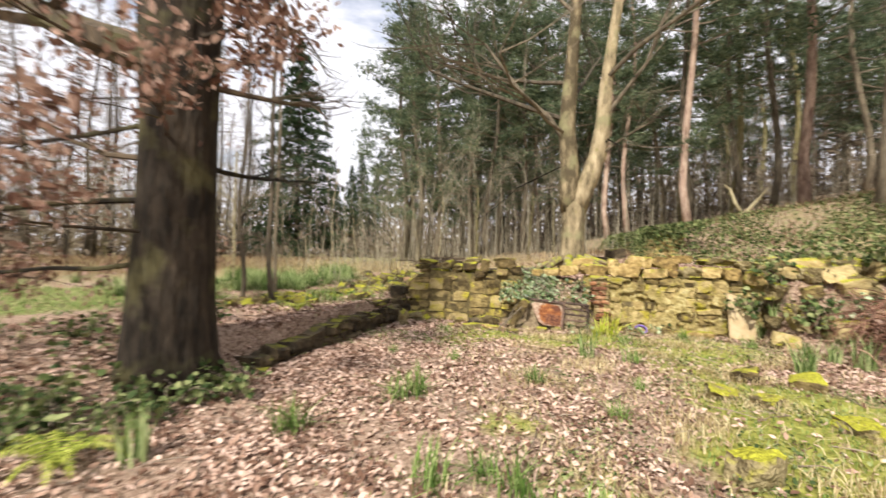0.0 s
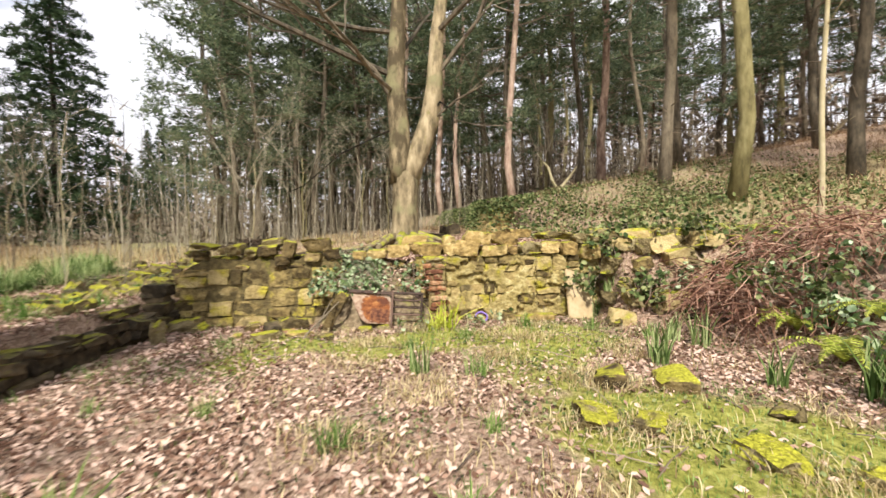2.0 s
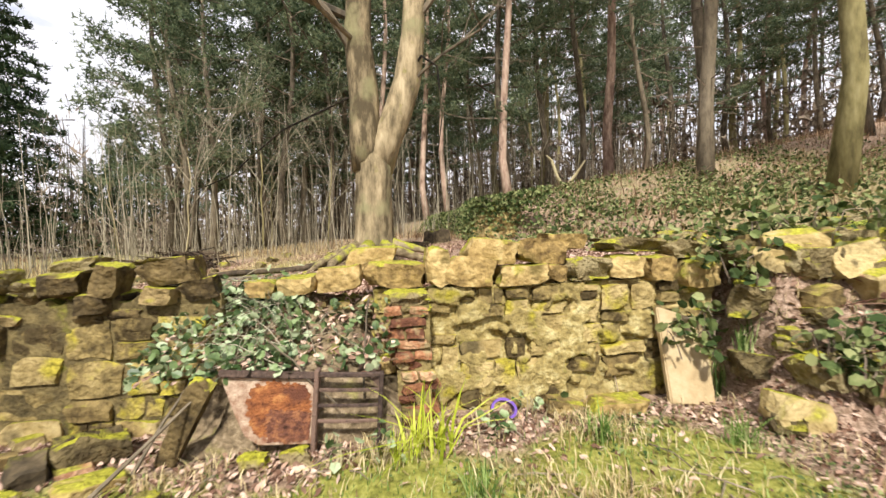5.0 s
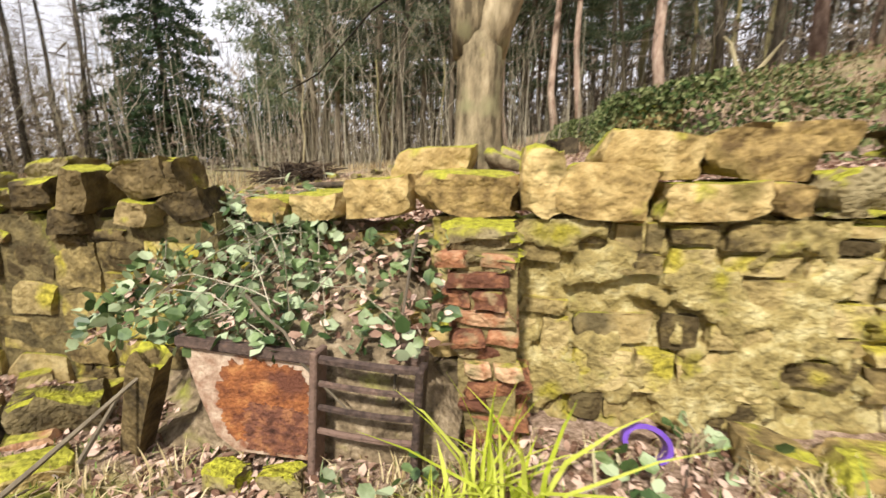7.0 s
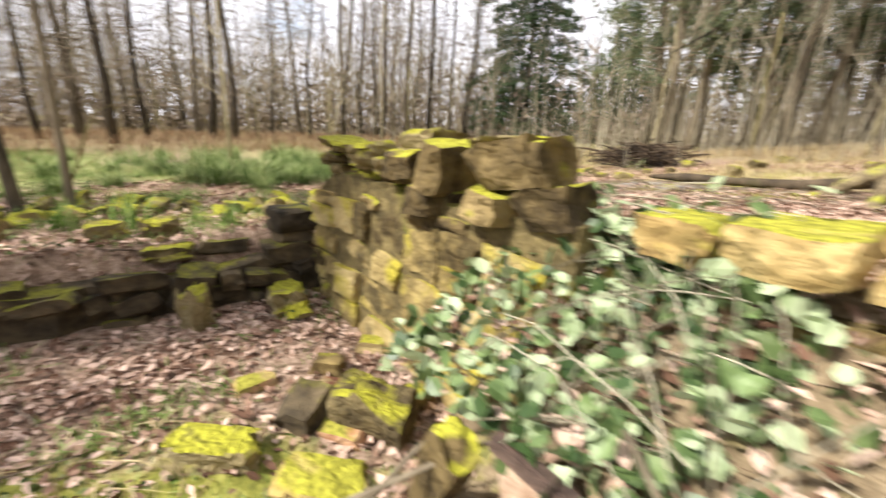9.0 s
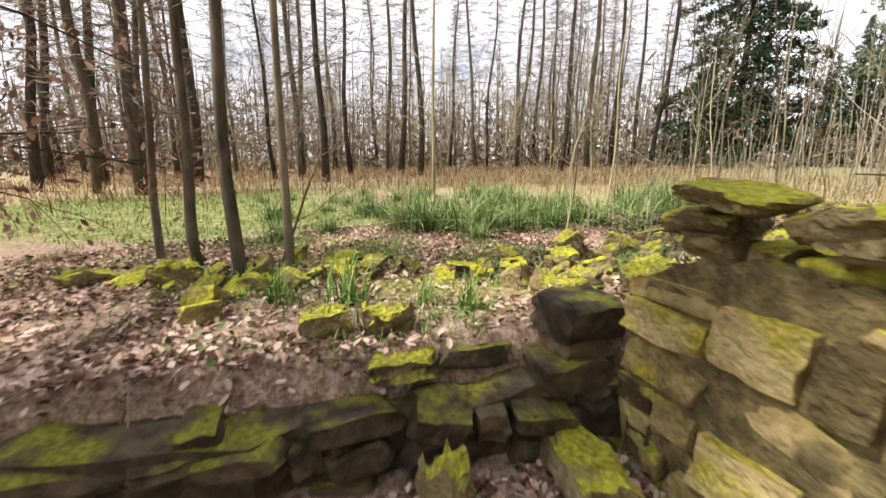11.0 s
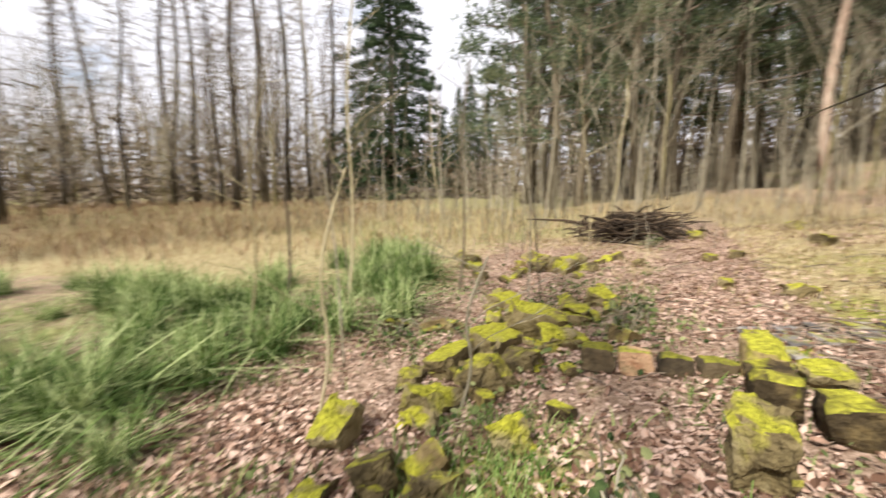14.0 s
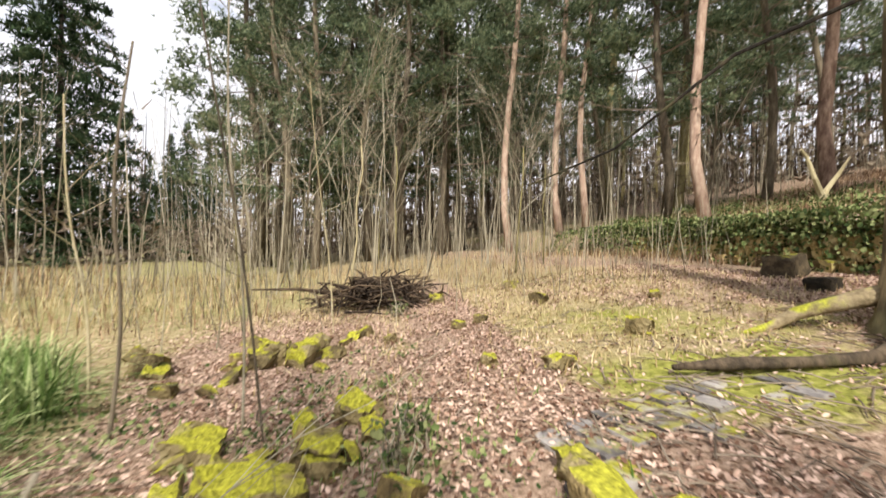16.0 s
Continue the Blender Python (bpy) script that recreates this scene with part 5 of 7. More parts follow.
def pine_proto(name, label, seed, height, bare, bark, needles, n_leaf, r0, spread=2.6, lean=0.3):
    rng = random.Random(seed)
    rg = np.random.RandomState(seed)
    t = thing(name, 0, 0, -500, label, "tree", "trees of the wood")
    n = 9
    pts = [Vector((lean * math.sin(i * 0.7 + seed), lean * math.cos(i * 0.9 + seed), height * i / n - 0.3)) * (1 if i else 1) for i in range(n + 1)]
    pts[0] = Vector((0, 0, -0.3))
    b = Bag()
    b.tube(pts, [r0 * 1.25] + [r0 * (1 - 0.82 * (i / n) ** 1.3) for i in range(1, n + 1)], 9, 0.03, rng)
    b.ob("trunk", bark, t, smooth_shade=True)
    b = Bag()
    P = []
    nb = 34
    for i in range(nb):
        f = i / nb
        z = bare + (height - bare) * (f ** 1.1) * 0.98
        base = pts[0].lerp(pts[-1], 0)
        k = z / height * n
        j = min(int(k), n - 1)
        base = pts[j].lerp(pts[j + 1], k - j)
        an = i * 2.4 + rng.uniform(-.4, .4)
        ln = spread * (1.05 - f * 0.75) * rng.uniform(0.55, 1.15)
        tip = base + Vector((math.cos(an) * ln, math.sin(an) * ln, rng.uniform(-0.1, 0.5) * ln * 0.6))
        br = bent(base, tip, 4, -0.05 * ln, rng, 0.07)
        b.tube(br, taper(0.045, 0.012, 4), 3)
        m = int(n_leaf / nb)
        for _ in range(max(3, m // 18)):
            c = Vector(br[2]).lerp(br[4], rng.uniform(0.0, 1.1))
            c += Vector((rng.gauss(0, .25), rng.gauss(0, .25), rng.gauss(0.08, .12)))
            P.append(np.array(c) + rg.normal(0, 1, (26, 3)) * (0.34, 0.34, 0.15))
    # dead snags below the crown
    for i in range(14):
        z = bare * rng.uniform(0.25, 1.0)
        k = z / height * n
        j = min(int(k), n - 1)
        base = pts[j].lerp(pts[j + 1], k - j)
        an = rng.uniform(0, 6.28)
        ln = rng.uniform(0.3, 1.5)
        b.tube([base, base + Vector((math.cos(an) * ln, math.sin(an) * ln, rng.uniform(-0.3, 0.2)))], [0.02, 0.006], 3)
    b.ob("branchwork", M_TWIG, t, "thin dead and live branches", kind="stuff")
    scatter_leaves("crown", np.concatenate(P), 0.27, needles, rg, "tuft", 0.5, t, "dark green needle clumps")
    return t


def spruce_proto(name, label, seed, height, base_r, n_leaf, bare=1.5):
    rng = random.Random(seed)
    rg = np.random.RandomState(seed)
    t = thing(name, 0, 0, -500, label, "tree", "")
    b = Bag()
    b.tube([(0, 0, -0.3), (0, 0, height * 0.5), (0, 0, height)], [0.3, 0.17, 0.02], 8)
    b.ob("trunk", M_LARCH, t, smooth_shade=True)
    b = Bag()
    P = []
    nb = 120
    for i in range(nb):
        f = i / nb
        z = bare + (height - bare) * f
        r = base_r * (1 - f) ** 0.85 * rng.uniform(0.7, 1.12) + 0.15
        an = i * 2.39996 + rng.uniform(-.3, .3)
        tip = Vector((math.cos(an) * r, math.sin(an) * r, z - 0.28 * r + 0.12 * r * rng.random()))
        br = bent((0, 0, z), tip, 3, 0.06 * r, rng, 0.04)
        b.tube(br, taper(0.035, 0.01, 3), 3)
        m = max(8, int(n_leaf * (r / base_r) / nb * 1.7))
        ts = rg.uniform(0.12, 1.05, m)
        c = np.array((0, 0, z))[None] + (np.array(tip) - np.array((0, 0, z)))[None] * ts[:, None]
        c[:, 2] += 0.06 * r * np.sin(np.pi * np.clip(ts, 0, 1))
        side = rg.normal(0, 1, m) * 0.22 * r * (1.15 - ts)
        c[:, 0] += -math.sin(an) * side
        c[:, 1] += math.cos(an) * side
        c[:, 2] += rg.normal(-0.08, 0.16, m)
        P.append(c)
    b.ob("branchwork", M_TWIG, t, "thin drooping branches", kind="stuff")
    scatter_leaves("crown", np.concatenate(P), 0.5, M_SPRUCE, rg, "tuft", 0.45, t, "very dark green drooping needle sprays")
    return t


def larch_proto(seed, height, r0):
    rng = random.Random(seed)
    t = thing("larch_tree", 0, 0, -500, "bare slender larch with dark trunk and thin level twigs", "tree", "bare larches")
    n = 8
    pts = [Vector((0.16 * math.sin(i + seed), 0.16 * math.cos(i * 1.3 + seed), height * i / n)) for i in range(n + 1)]
    pts[0] = Vector((0, 0, -0.3))
    b = Bag()
    b.tube(pts, [r0 * 1.3] + [r0 * (1 - 0.9 * (i / n)) + 0.01 for i in range(1, n + 1)], 8, 0.03, rng)
    b.ob("trunk", M_LARCH, t, smooth_shade=True)
    b = Bag()
    for i in range(120):
        f = (i / 120) ** 0.8
        z = 1.6 + (height - 1.8) * f
        k = z / height * n
        j = min(int(k), n - 1)
        base = pts[j].lerp(pts[j + 1], k - j)
        an = i * 2.4 + rng.uniform(-.5, .5)
        ln = (0.5 + 2.3 * (1 - f) * min(1, f * 5 + 0.25)) * rng.uniform(0.4, 1.1)
        dv = Vector((math.cos(an), math.sin(an), rng.uniform(-0.25, 0.25)))
        br = bent(base, base + dv * ln, 3, -0.08 * ln, rng, 0.06)
        b.tube(br, taper(0.018, 0.006, 3), 3)
        for _ in range(13):
            c = Vector(br[1]).lerp(br[3], rng.random())
            e = c + Vector((rng.gauss(0, .3), rng.gauss(0, .3), rng.gauss(-0.05, .16)))
            b.tube([c, e], [0.011, 0.004], 3)
    b.ob("twigwork", M_TWIG, t, "fine bare twigs", kind="stuff")
    return t


def broadleaf_proto(seed, height, r0, mat, name="bare_tree", label="small bare broadleaved tree with many fine twigs", dep=3):
    rng = random.Random(seed)
    t = thing(name, 0, 0, -500, label, "tree", "bare trees")
    b = Bag()
    top = height * 0.55
    pts = bent((0, 0, -0.2), (rng.uniform(-.4, .4), rng.uniform(-.4, .4), top), 5, 0, rng, 0.07)
    b.tube(pts, taper(r0, r0 * 0.6, 5), 6)
    b.ob("trunk", mat, t, smooth_shade=True)
    b = Bag()
    for i in range(7):
        p = Vector(pts[2]).lerp(pts[5], i / 6)
        an = i * 2.4
        twig_tree(b, p, (math.cos(an) * .6, math.sin(an) * .6, 1.0), height * 0.34, r0 * 0.4, dep - 1, rng, 0.4, 4)
    b.ob("branchwork", M_THICKET, t, "fine bare branches", kind="stuff")
    return t


def put_tree(proto, x, y, rz=0.0, s=1.0, rx=0.0, ry=0.0):
    """A copy of a prototype, standing on the ground."""
    m = pose(x, y, g(x, y), rx, ry, rz)
    ob = copy_thing(proto, m)
    ob.scale = (s, s, s)
    return ob


def drop_proto(t):
    for o in list(t.children_recursive) + [t]:
        bpy.data.objects.remove(o)


def polar(x0, y0, bearing, d):
    """A place at a distance, the bearing in degrees to the left of +y."""
    a = radians(bearing)
    return x0 - math.sin(a) * d, y0 + math.cos(a) * d


beech_tree()
oak_tree()


def build_wood():
    rng = random.Random(99)
    P1 = pine_proto("pine_tree", "tall pine with pinkish-grey bark and high dark crown", 1, 21, 8.5, M_PINE, M_NEEDLE, 1900, 0.175)
    P2 = pine_proto("pine_tree", "tall pine with grey-brown bark and high dark crown", 2, 19, 6.5, M_GREYBARK, M_NEEDLE, 2000, 0.165, 3.1)
    P3 = pine_proto("pine_tree", "tall thin conifer with greenish bark and high crown", 3, 22, 9.5, M_GREENBARK, M_NEEDLE, 1700, 0.2)
    P4 = pine_proto("pine_tree", "bushy pine with dark crown reaching low down", 4, 18, 3.6, M_GREYBARK, M_NEEDLE, 3200, 0.18, 4.0)
    S1 = spruce_proto("spruce_tree", "broad dark spruce standing apart at the clearing edge", 5, 23.5, 7.0, 11000)
    S2 = spruce_proto("spruce_tree", "small distant pointed spruce", 6, 18, 4.2, 4000)
    L1, L2, L3 = larch_proto(7, 19, 0.16), larch_proto(8, 22, 0.19), larch_proto(9, 16, 0.12)
    B1 = broadleaf_proto(11, 7, 0.034, M_GREENBARK)
    B2 = broadleaf_proto(12, 9, 0.046, M_GREYBARK)
    B3 = broadleaf_proto(13, 5.5, 0.024, M_PALETWIG)
    used = []

    def ok(x, y, gap):
        if any((x - a) ** 2 + (y - c) ** 2 < gap * gap for a, c in used):
            return False
        used.append((x, y))
        return True

    def fixed(proto, x, y, s=1.0):
        used.append((x, y))
        put_tree(proto, x, y, rng.uniform(0, 360), s)

    # conifers that stand out
    fixed(P1, 12.2, 20.8, 1.1)
    fixed(P1, 16.9, 19.65, 1.3)
    fixed(P3, 10.75, 8.5, 0.9)
    fixed(P2, 12.8, 12.2, 1.15)
    fixed(P2, 15.6, 14.0, 1.2)
    fixed(P2, 14.4, 7.9, 1.0)
    fixed(P2, -0.5, 28.9, 1.0)
    fixed(P4, -1.9, 29.5, 0.95)
    fixed(P4, -3.3, 33.5, 1.2)
    fixed(P4, -2.6, 34.2, 1.2)
    fixed(P1, 8.2, 27.5, 1.0)
    fixed(P1, 10.6, 27.0, 1.0)
    fixed(P1, 11.6, 26.4, 0.9)
    fixed(P4, 2.2, 31.0, 1.1)
    fixed(P4, 4.6, 33.5, 1.2)
    fixed(P2, 5.6, 30.0, 1.0)
    put_tree(S1, -15.0, 42.5, 30, 0.96)
    used.append((-15, 42.5))
    for bx, d, s in ((11.3, 84, 1.1), (12.6, 74, 0.85), (9.3, 90, 1.0), (14.5, 88, 0.8)):
        x, y = polar(0, 0, bx, d)
        put_tree(S2, x, y, bx * 50, s)
    # pine stand behind and on the hill
    n = 0
    while n < 100:
        x, y = rng.uniform(-4, 58), rng.uniform(9, 66)
        if n > 74:
            y = rng.uniform(36, 62)
        if y < 24 and x < 11.5:
            continue
        if y < 30 and x < 1.5:
            continue
        b = math.degrees(math.atan2(-x, y))
        if b > 8.5:
            continue
        if x > 8 and y < 12 and x < 18:
            continue
        if not ok(x, y, 2.3):
            continue
        n += 1
        put_tree(rng.choice((P1, P2, P2, P3, P2, P4)) if x > 9 else rng.choice((P2, P4, P4)), x, y, rng.uniform(0, 360), rng.uniform(0.85, 1.3), rng.uniform(-1.5, 1.5), rng.uniform(-1.5, 1.5))
    # larches over the clearing
    for px_b, d, s in ((103.3, 17, 1), (101.7, 24, 1), (98.8, 15, 1), (97.5, 22, .9), (94.9, 14, 1), (93.2, 21, 1), (88.9, 18, 1), (79.8, 22, 1), (76.5, 24, 1), (73.7, 17.9, 1), (70.1, 24, 1), (63.4, 27, 1.05), (60.7, 23, 1),
                       (56.6, 38, 1), (51.6, 30, 1), (53, 36, 1), (47.5, 36, 1), (41.7, 25, 1.1), (38.3, 31, 1), (35.6, 33, 1), (33, 40, 1), (31, 36, .9), (66.5, 42, 1), (84, 32, 1)):
        x, y = polar(-0.3, 7.7, px_b, d)
        used.append((x, y))
        put_tree(rng.choice((L1, L2, L3)), x, y, rng.uniform(0, 360), s * rng.uniform(0.85, 1.15), rng.uniform(-4, 4), rng.uniform(-4, 4))
    n = 0
    while n < 75:
        x, y = polar(-0.3, 7.7, rng.uniform(26, 104), rng.uniform(26, 75))
        if ok(x, y, 2.4):
            n += 1
            put_tree(rng.choice((L1, L2, L3, B2, B2)), x, y, rng.uniform(0, 360), rng.uniform(0.8, 1.15), rng.uniform(-2, 2), rng.uniform(-2, 2))
    # bare undergrowth trees at the wood's edge
    n = 0
    while n < 106:
        if n < 17:
            x, y = rng.uniform(-8, 24), rng.uniform(19, 33)
        else:
            x, y = polar(-0.3, 7.7, rng.uniform(30, 100), rng.uniform(20, 50))
        if x > 6 and y < 23:
            continue
        bb = math.degrees(math.atan2(-x, y))
        if 9 < bb < 26 and y > 12:
            continue
        if ok(x, y, 0.9):
            n += 1
            put_tree(rng.choice((B1, B2, B3, B1)), x, y, rng.uniform(0, 360), rng.uniform(0.7, 1.15), rng.uniform(-5, 5), rng.uniform(-5, 5))
    # woods behind the start, out of sight but casting light and shade
    for x, y in ((9, -8), (16, -3), (14, 3.5), (22, 1), (19, 6)):
        put_tree(P2, x, y, 40 * x, 1)
    for t in (P1, P2, P3, P4, S1, S2, L1, L2, L3, B1, B2, B3):
        drop_proto(t)


build_wood()


def young_stem(x, y, pts, r, mat, name, label, group, twigs=5, seed=0):
    rng = random.Random(seed)
    t = thing(name, x, y, g(x, y), label, "sapling", group)
    b = Bag()
    P = [Vector(p) for p in pts]
    for _ in range(2):
        P = P[:1] + [q for a, c in zip(P, P[1:]) for q in (a.lerp(c, .25), a.lerp(c, .75))] + P[-1:]
    b.tube(P, taper(r, r * 0.45, len(P) - 1), 7, 0.05, rng)
    b.ob("stem", mat, t, smooth_shade=True)
    if twigs:
        b = Bag()
        for i in range(twigs):
            k = rng.uniform(0.35, 0.98) * (len(P) - 1)
            j = min(int(k), len(P) - 2)
            p = P[j].lerp(P[j + 1], k - j)
            an = rng.uniform(0, 6.28)
            twig_tree(b, p, (math.cos(an), math.sin(an), rng.uniform(0.2, 0.9)), rng.uniform(0.25, 0.7), max(0.004, r * 0.2), 1, rng, 0.5, 3)
        b.ob("twigwork", mat, t, kind="stuff")
    return t


def build_saplings():
    rng = random.Random(55)
    # three slim stems beside the crossing
    lab = "slim grey-green bare young tree with curved foot above the mossy stones"
    young_stem(-3.5, 7.33, [(0, 0, -.1), (.1, -.05, .3), (.02, 0, .9), (-.1, 0, 1.8), (.05, .05, 3), (0, 0, 5.5)], .05, M_GREYBARK, "young_tree", lab, "young trees", 12, 1)
    young_stem(-3.04, 7.58, [(0, 0, -.1), (-.04, -.02, .35), (-.09, -.05, 1.0), (-.05, 0, 2.0), (-.1, 0, 3.5), (0, 0, 6)], .056, M_GREYBARK, "young_tree", lab, "young trees", 5, 2)
    young_stem(-3.15, 7.96, [(0, 0, -.1), (0, 0, .5), (-.03, 0, 1.2), (.02, 0, 2.4), (0, 0, 6)], .042, M_GREYBARK, "young_tree", lab, "young trees", 6, 3)
    young_stem(-3.25, 7.9, [(0, 0, 0), (.1, .12, .35), (.2, .2, .65), (.3, .3, .95)], .014, M_GREENBARK, "young_tree", "thin leaning mossy stick beside the young trees", "young trees", 3, 4)
    young_stem(-3.95, 7.05, [(0, 0, -.1), (-.05, 0, .6), (.1, .05, 1.2), (.0, .1, 2.4), (0, 0, 4.5)], .04, M_GREYBARK, "young_tree", lab, "young trees", 8, 5)
    # pale sapling in the sedge and others along the tumbled stones
    young_stem(-5.3, 10.65, [(0, 0, 0), (.02, 0, .7), (-.03, 0, 1.6), (0, 0, 3.4)], .035, M_PALETWIG, "sapling", "pale thin bare sapling rising from the sedge", "saplings", 7, 6)
    for x, y, h, dx in ((-2.9, 11.4, 3.2, -.3), (-1.55, 12.9, 3.6, -.5), (-1.7, 13.2, 3.0, -.1), (-3.3, 12.2, 3.4, .2), (-3.7, 13.0, 3.0, -.3), (-2.5, 13.4, 2.6, .1), (-2.9, 14.2, 2.4, -.2),
                        (-3.9, 11.6, 2.2, .3), (-2.7, 10.7, 1.4, .2), (-4.2, 12.6, 2.8, 0), (-0.9, 15.6, 3.2, -.3), (-2.2, 15.4, 2.6, .2), (-1.95, 11.0, 0.9, .15)):
        young_stem(x, y, [(0, 0, -.05), (dx * .3 + .04, .03, h * .3), (dx * .5 - .05, -.02, h * .62), (dx, .05, h)], rng.uniform(.008, .016), rng.choice((M_THICKET, M_PALETWIG, M_GREYBARK)), "sapling",
                   "thin pale bare sapling among mossy stones and straw grass", "saplings", 6, int(x * 100) % 977)
    # forked pale stump on the hillside
    t = thing("forked_sapling", 12.6, 17.6, g(12.6, 17.6), "pale forked bare stem in a V shape on the ivy slope", "sapling")
    b = Bag()
    b.tube([(0, 0, -.2), (-.05, 0, .25), (-.35, 0, .7), (-.5, .1, 1.3), (-.75, .1, 1.5)], [.09, .08, .065, .05, .03], 7)
    b.tube([(0, 0, 0), (.15, 0, .4), (.5, -.1, .85), (.85, -.2, 1.35)], [.08, .07, .055, .03], 7)
    b.ob("stem", M_PALETWIG, t)
    # tall bare pole on the bank
    young_stem(7.83, 5.35, [(0, 0, -.1), (.05, 0, .8), (.1, .05, 2.0), (.25, .05, 3.4), (.2, 0, 5)], .045, M_PALETWIG, "young_tree", "pale slim bare young tree on the bank", "young trees", 6, 9)


build_saplings()


# ---------------------------------------------------------------- low plants
def tuft_proto(name, label, seed, n, height, width, mat, lean, spread, group):
    rg = np.random.RandomState(seed)
    t = thing(name, 0, 0, -500, label, "grass tuft", group)
    P = np.concatenate([rg.normal(0, spread, (n, 2)), np.zeros((n, 1)) - 0.02], 1)
    blades_mesh("foliage", P, height, width, mat, rg, lean, t)
    return t


def build_tufts():
    rng = random.Random(31)
    T1 = tuft_proto("sedge_tuft", "arching green sedge tuft", 1, 150, 0.55, 0.010, M_SEDGE, 1.2, 0.12, "sedge tufts")
    T2 = tuft_proto("grass_tuft", "small green grass tuft growing through leaf litter", 2, 60, 0.22, 0.005, M_GRASS, 0.8, 0.05, "grass tufts in the room")
    T3 = tuft_proto("daffodil_leaves", "upright clump of grey-green daffodil leaves", 3, 34, 0.34, 0.010, M_SEDGE, 0.3, 0.035, "daffodil clumps")
    T4 = tuft_proto("iris_clump", "clump of bright yellow-green strap leaves before the brick pier", 4, 42, 0.42, 0.011, M_IRIS, 0.85, 0.07, "")

    def put(T, x, y, s=1.0):
        o = copy_thing(T, pose(x, y, g(x, y), 0, 0, rng.uniform(0, 360)))
        o.scale = (s, s, s)

    put(T4, 2.82, 7.16, 1.0)
    for x, y, s in ((2.62, 7.12, .5),):
        put(T4, x, y, s)
    n = 0
    while n < 34:
        x, y = rng.gauss(-5.0, 1.6), rng.gauss(11.3, 1.1)
        if x < -3.0 and g(x, y) < 2 and math.hypot(x + 5.3, y - 10.65) > 0.25:
            put(T1, x, y, rng.uniform(0.45, 0.85))
            n += 1
    for x, y in ((-3.9, 14.7), (-3.6, 14.9), (-4.2, 14.9), (-3.4, 14.5), (-4.0, 15.2), (-3.2, 13.4), (-3.5, 13.1), (-4.6, 14.4), (-2.9, 12.4), (-3.3, 12.0), (-4.2, 9.9), (-3.9, 10.3), (-4.6, 9.7), (-4.4, 10.4), (-3.7, 10.9), (-3.5, 11.4), (-4.9, 10.1), (-3.1, 13.9), (-3.5, 14.2), (-3.8, 13.8)):
        put(T1, x, y, rng.uniform(0.7, 1.0))
    for _ in range(14):
        put(T1, rng.uniform(-10, -4), rng.uniform(8.6, 12), rng.uniform(0.35, 0.7))
    for x, y, s in ((-0.2, 4.0, 1.3), (-0.35, 3.85, 1.1), (-1.1, 3.2, 1.2), (0.0, 2.5, 1.2), (0.46, 2.4, 1.2), (0.3, 2.6, .8), (0.55, 2.1, 1.0), (0.9, 2.2, 0.8), (1.0, 4.4, .9), (2.4, 5.2, 1.0), (1.5, 3.5, .8), (0.2, 5.2, .7), (2.0, 4.2, .7), (2.9, 6.6, .8), (4.7, 6.4, .9), (3.9, 6.8, 1.0),
                    (2.1, 6.4, .8), (-2.1, 8.1, 1.5), (-1.5, 8.6, 1.0), (-1.75, 8.45, .9), (-2.3, 7.7, 1.2), (4.9, 5.6, 1), (-0.6, 5.6, .6)):
        put(T2, x, y, s)
    for x, y, s in ((1.92, 5.5, 1.1), (4.25, 4.9, 1.2), (4.1, 4.75, 1.0), (5.13, 5.1, 1.3), (4.55, 4.0, 1.0), (5.35, 6.75, 1.0), (5.3, 6.95, .9), (4.7, 3.2, 1.4), (4.9, 3.5, 1.4), (-1.9, 2.7, 1.2), (5.0, 5.35, 1.1)):
        put(T3, x, y, s)
    for T in (T1, T2, T3, T4):
        drop_proto(T)


build_tufts()


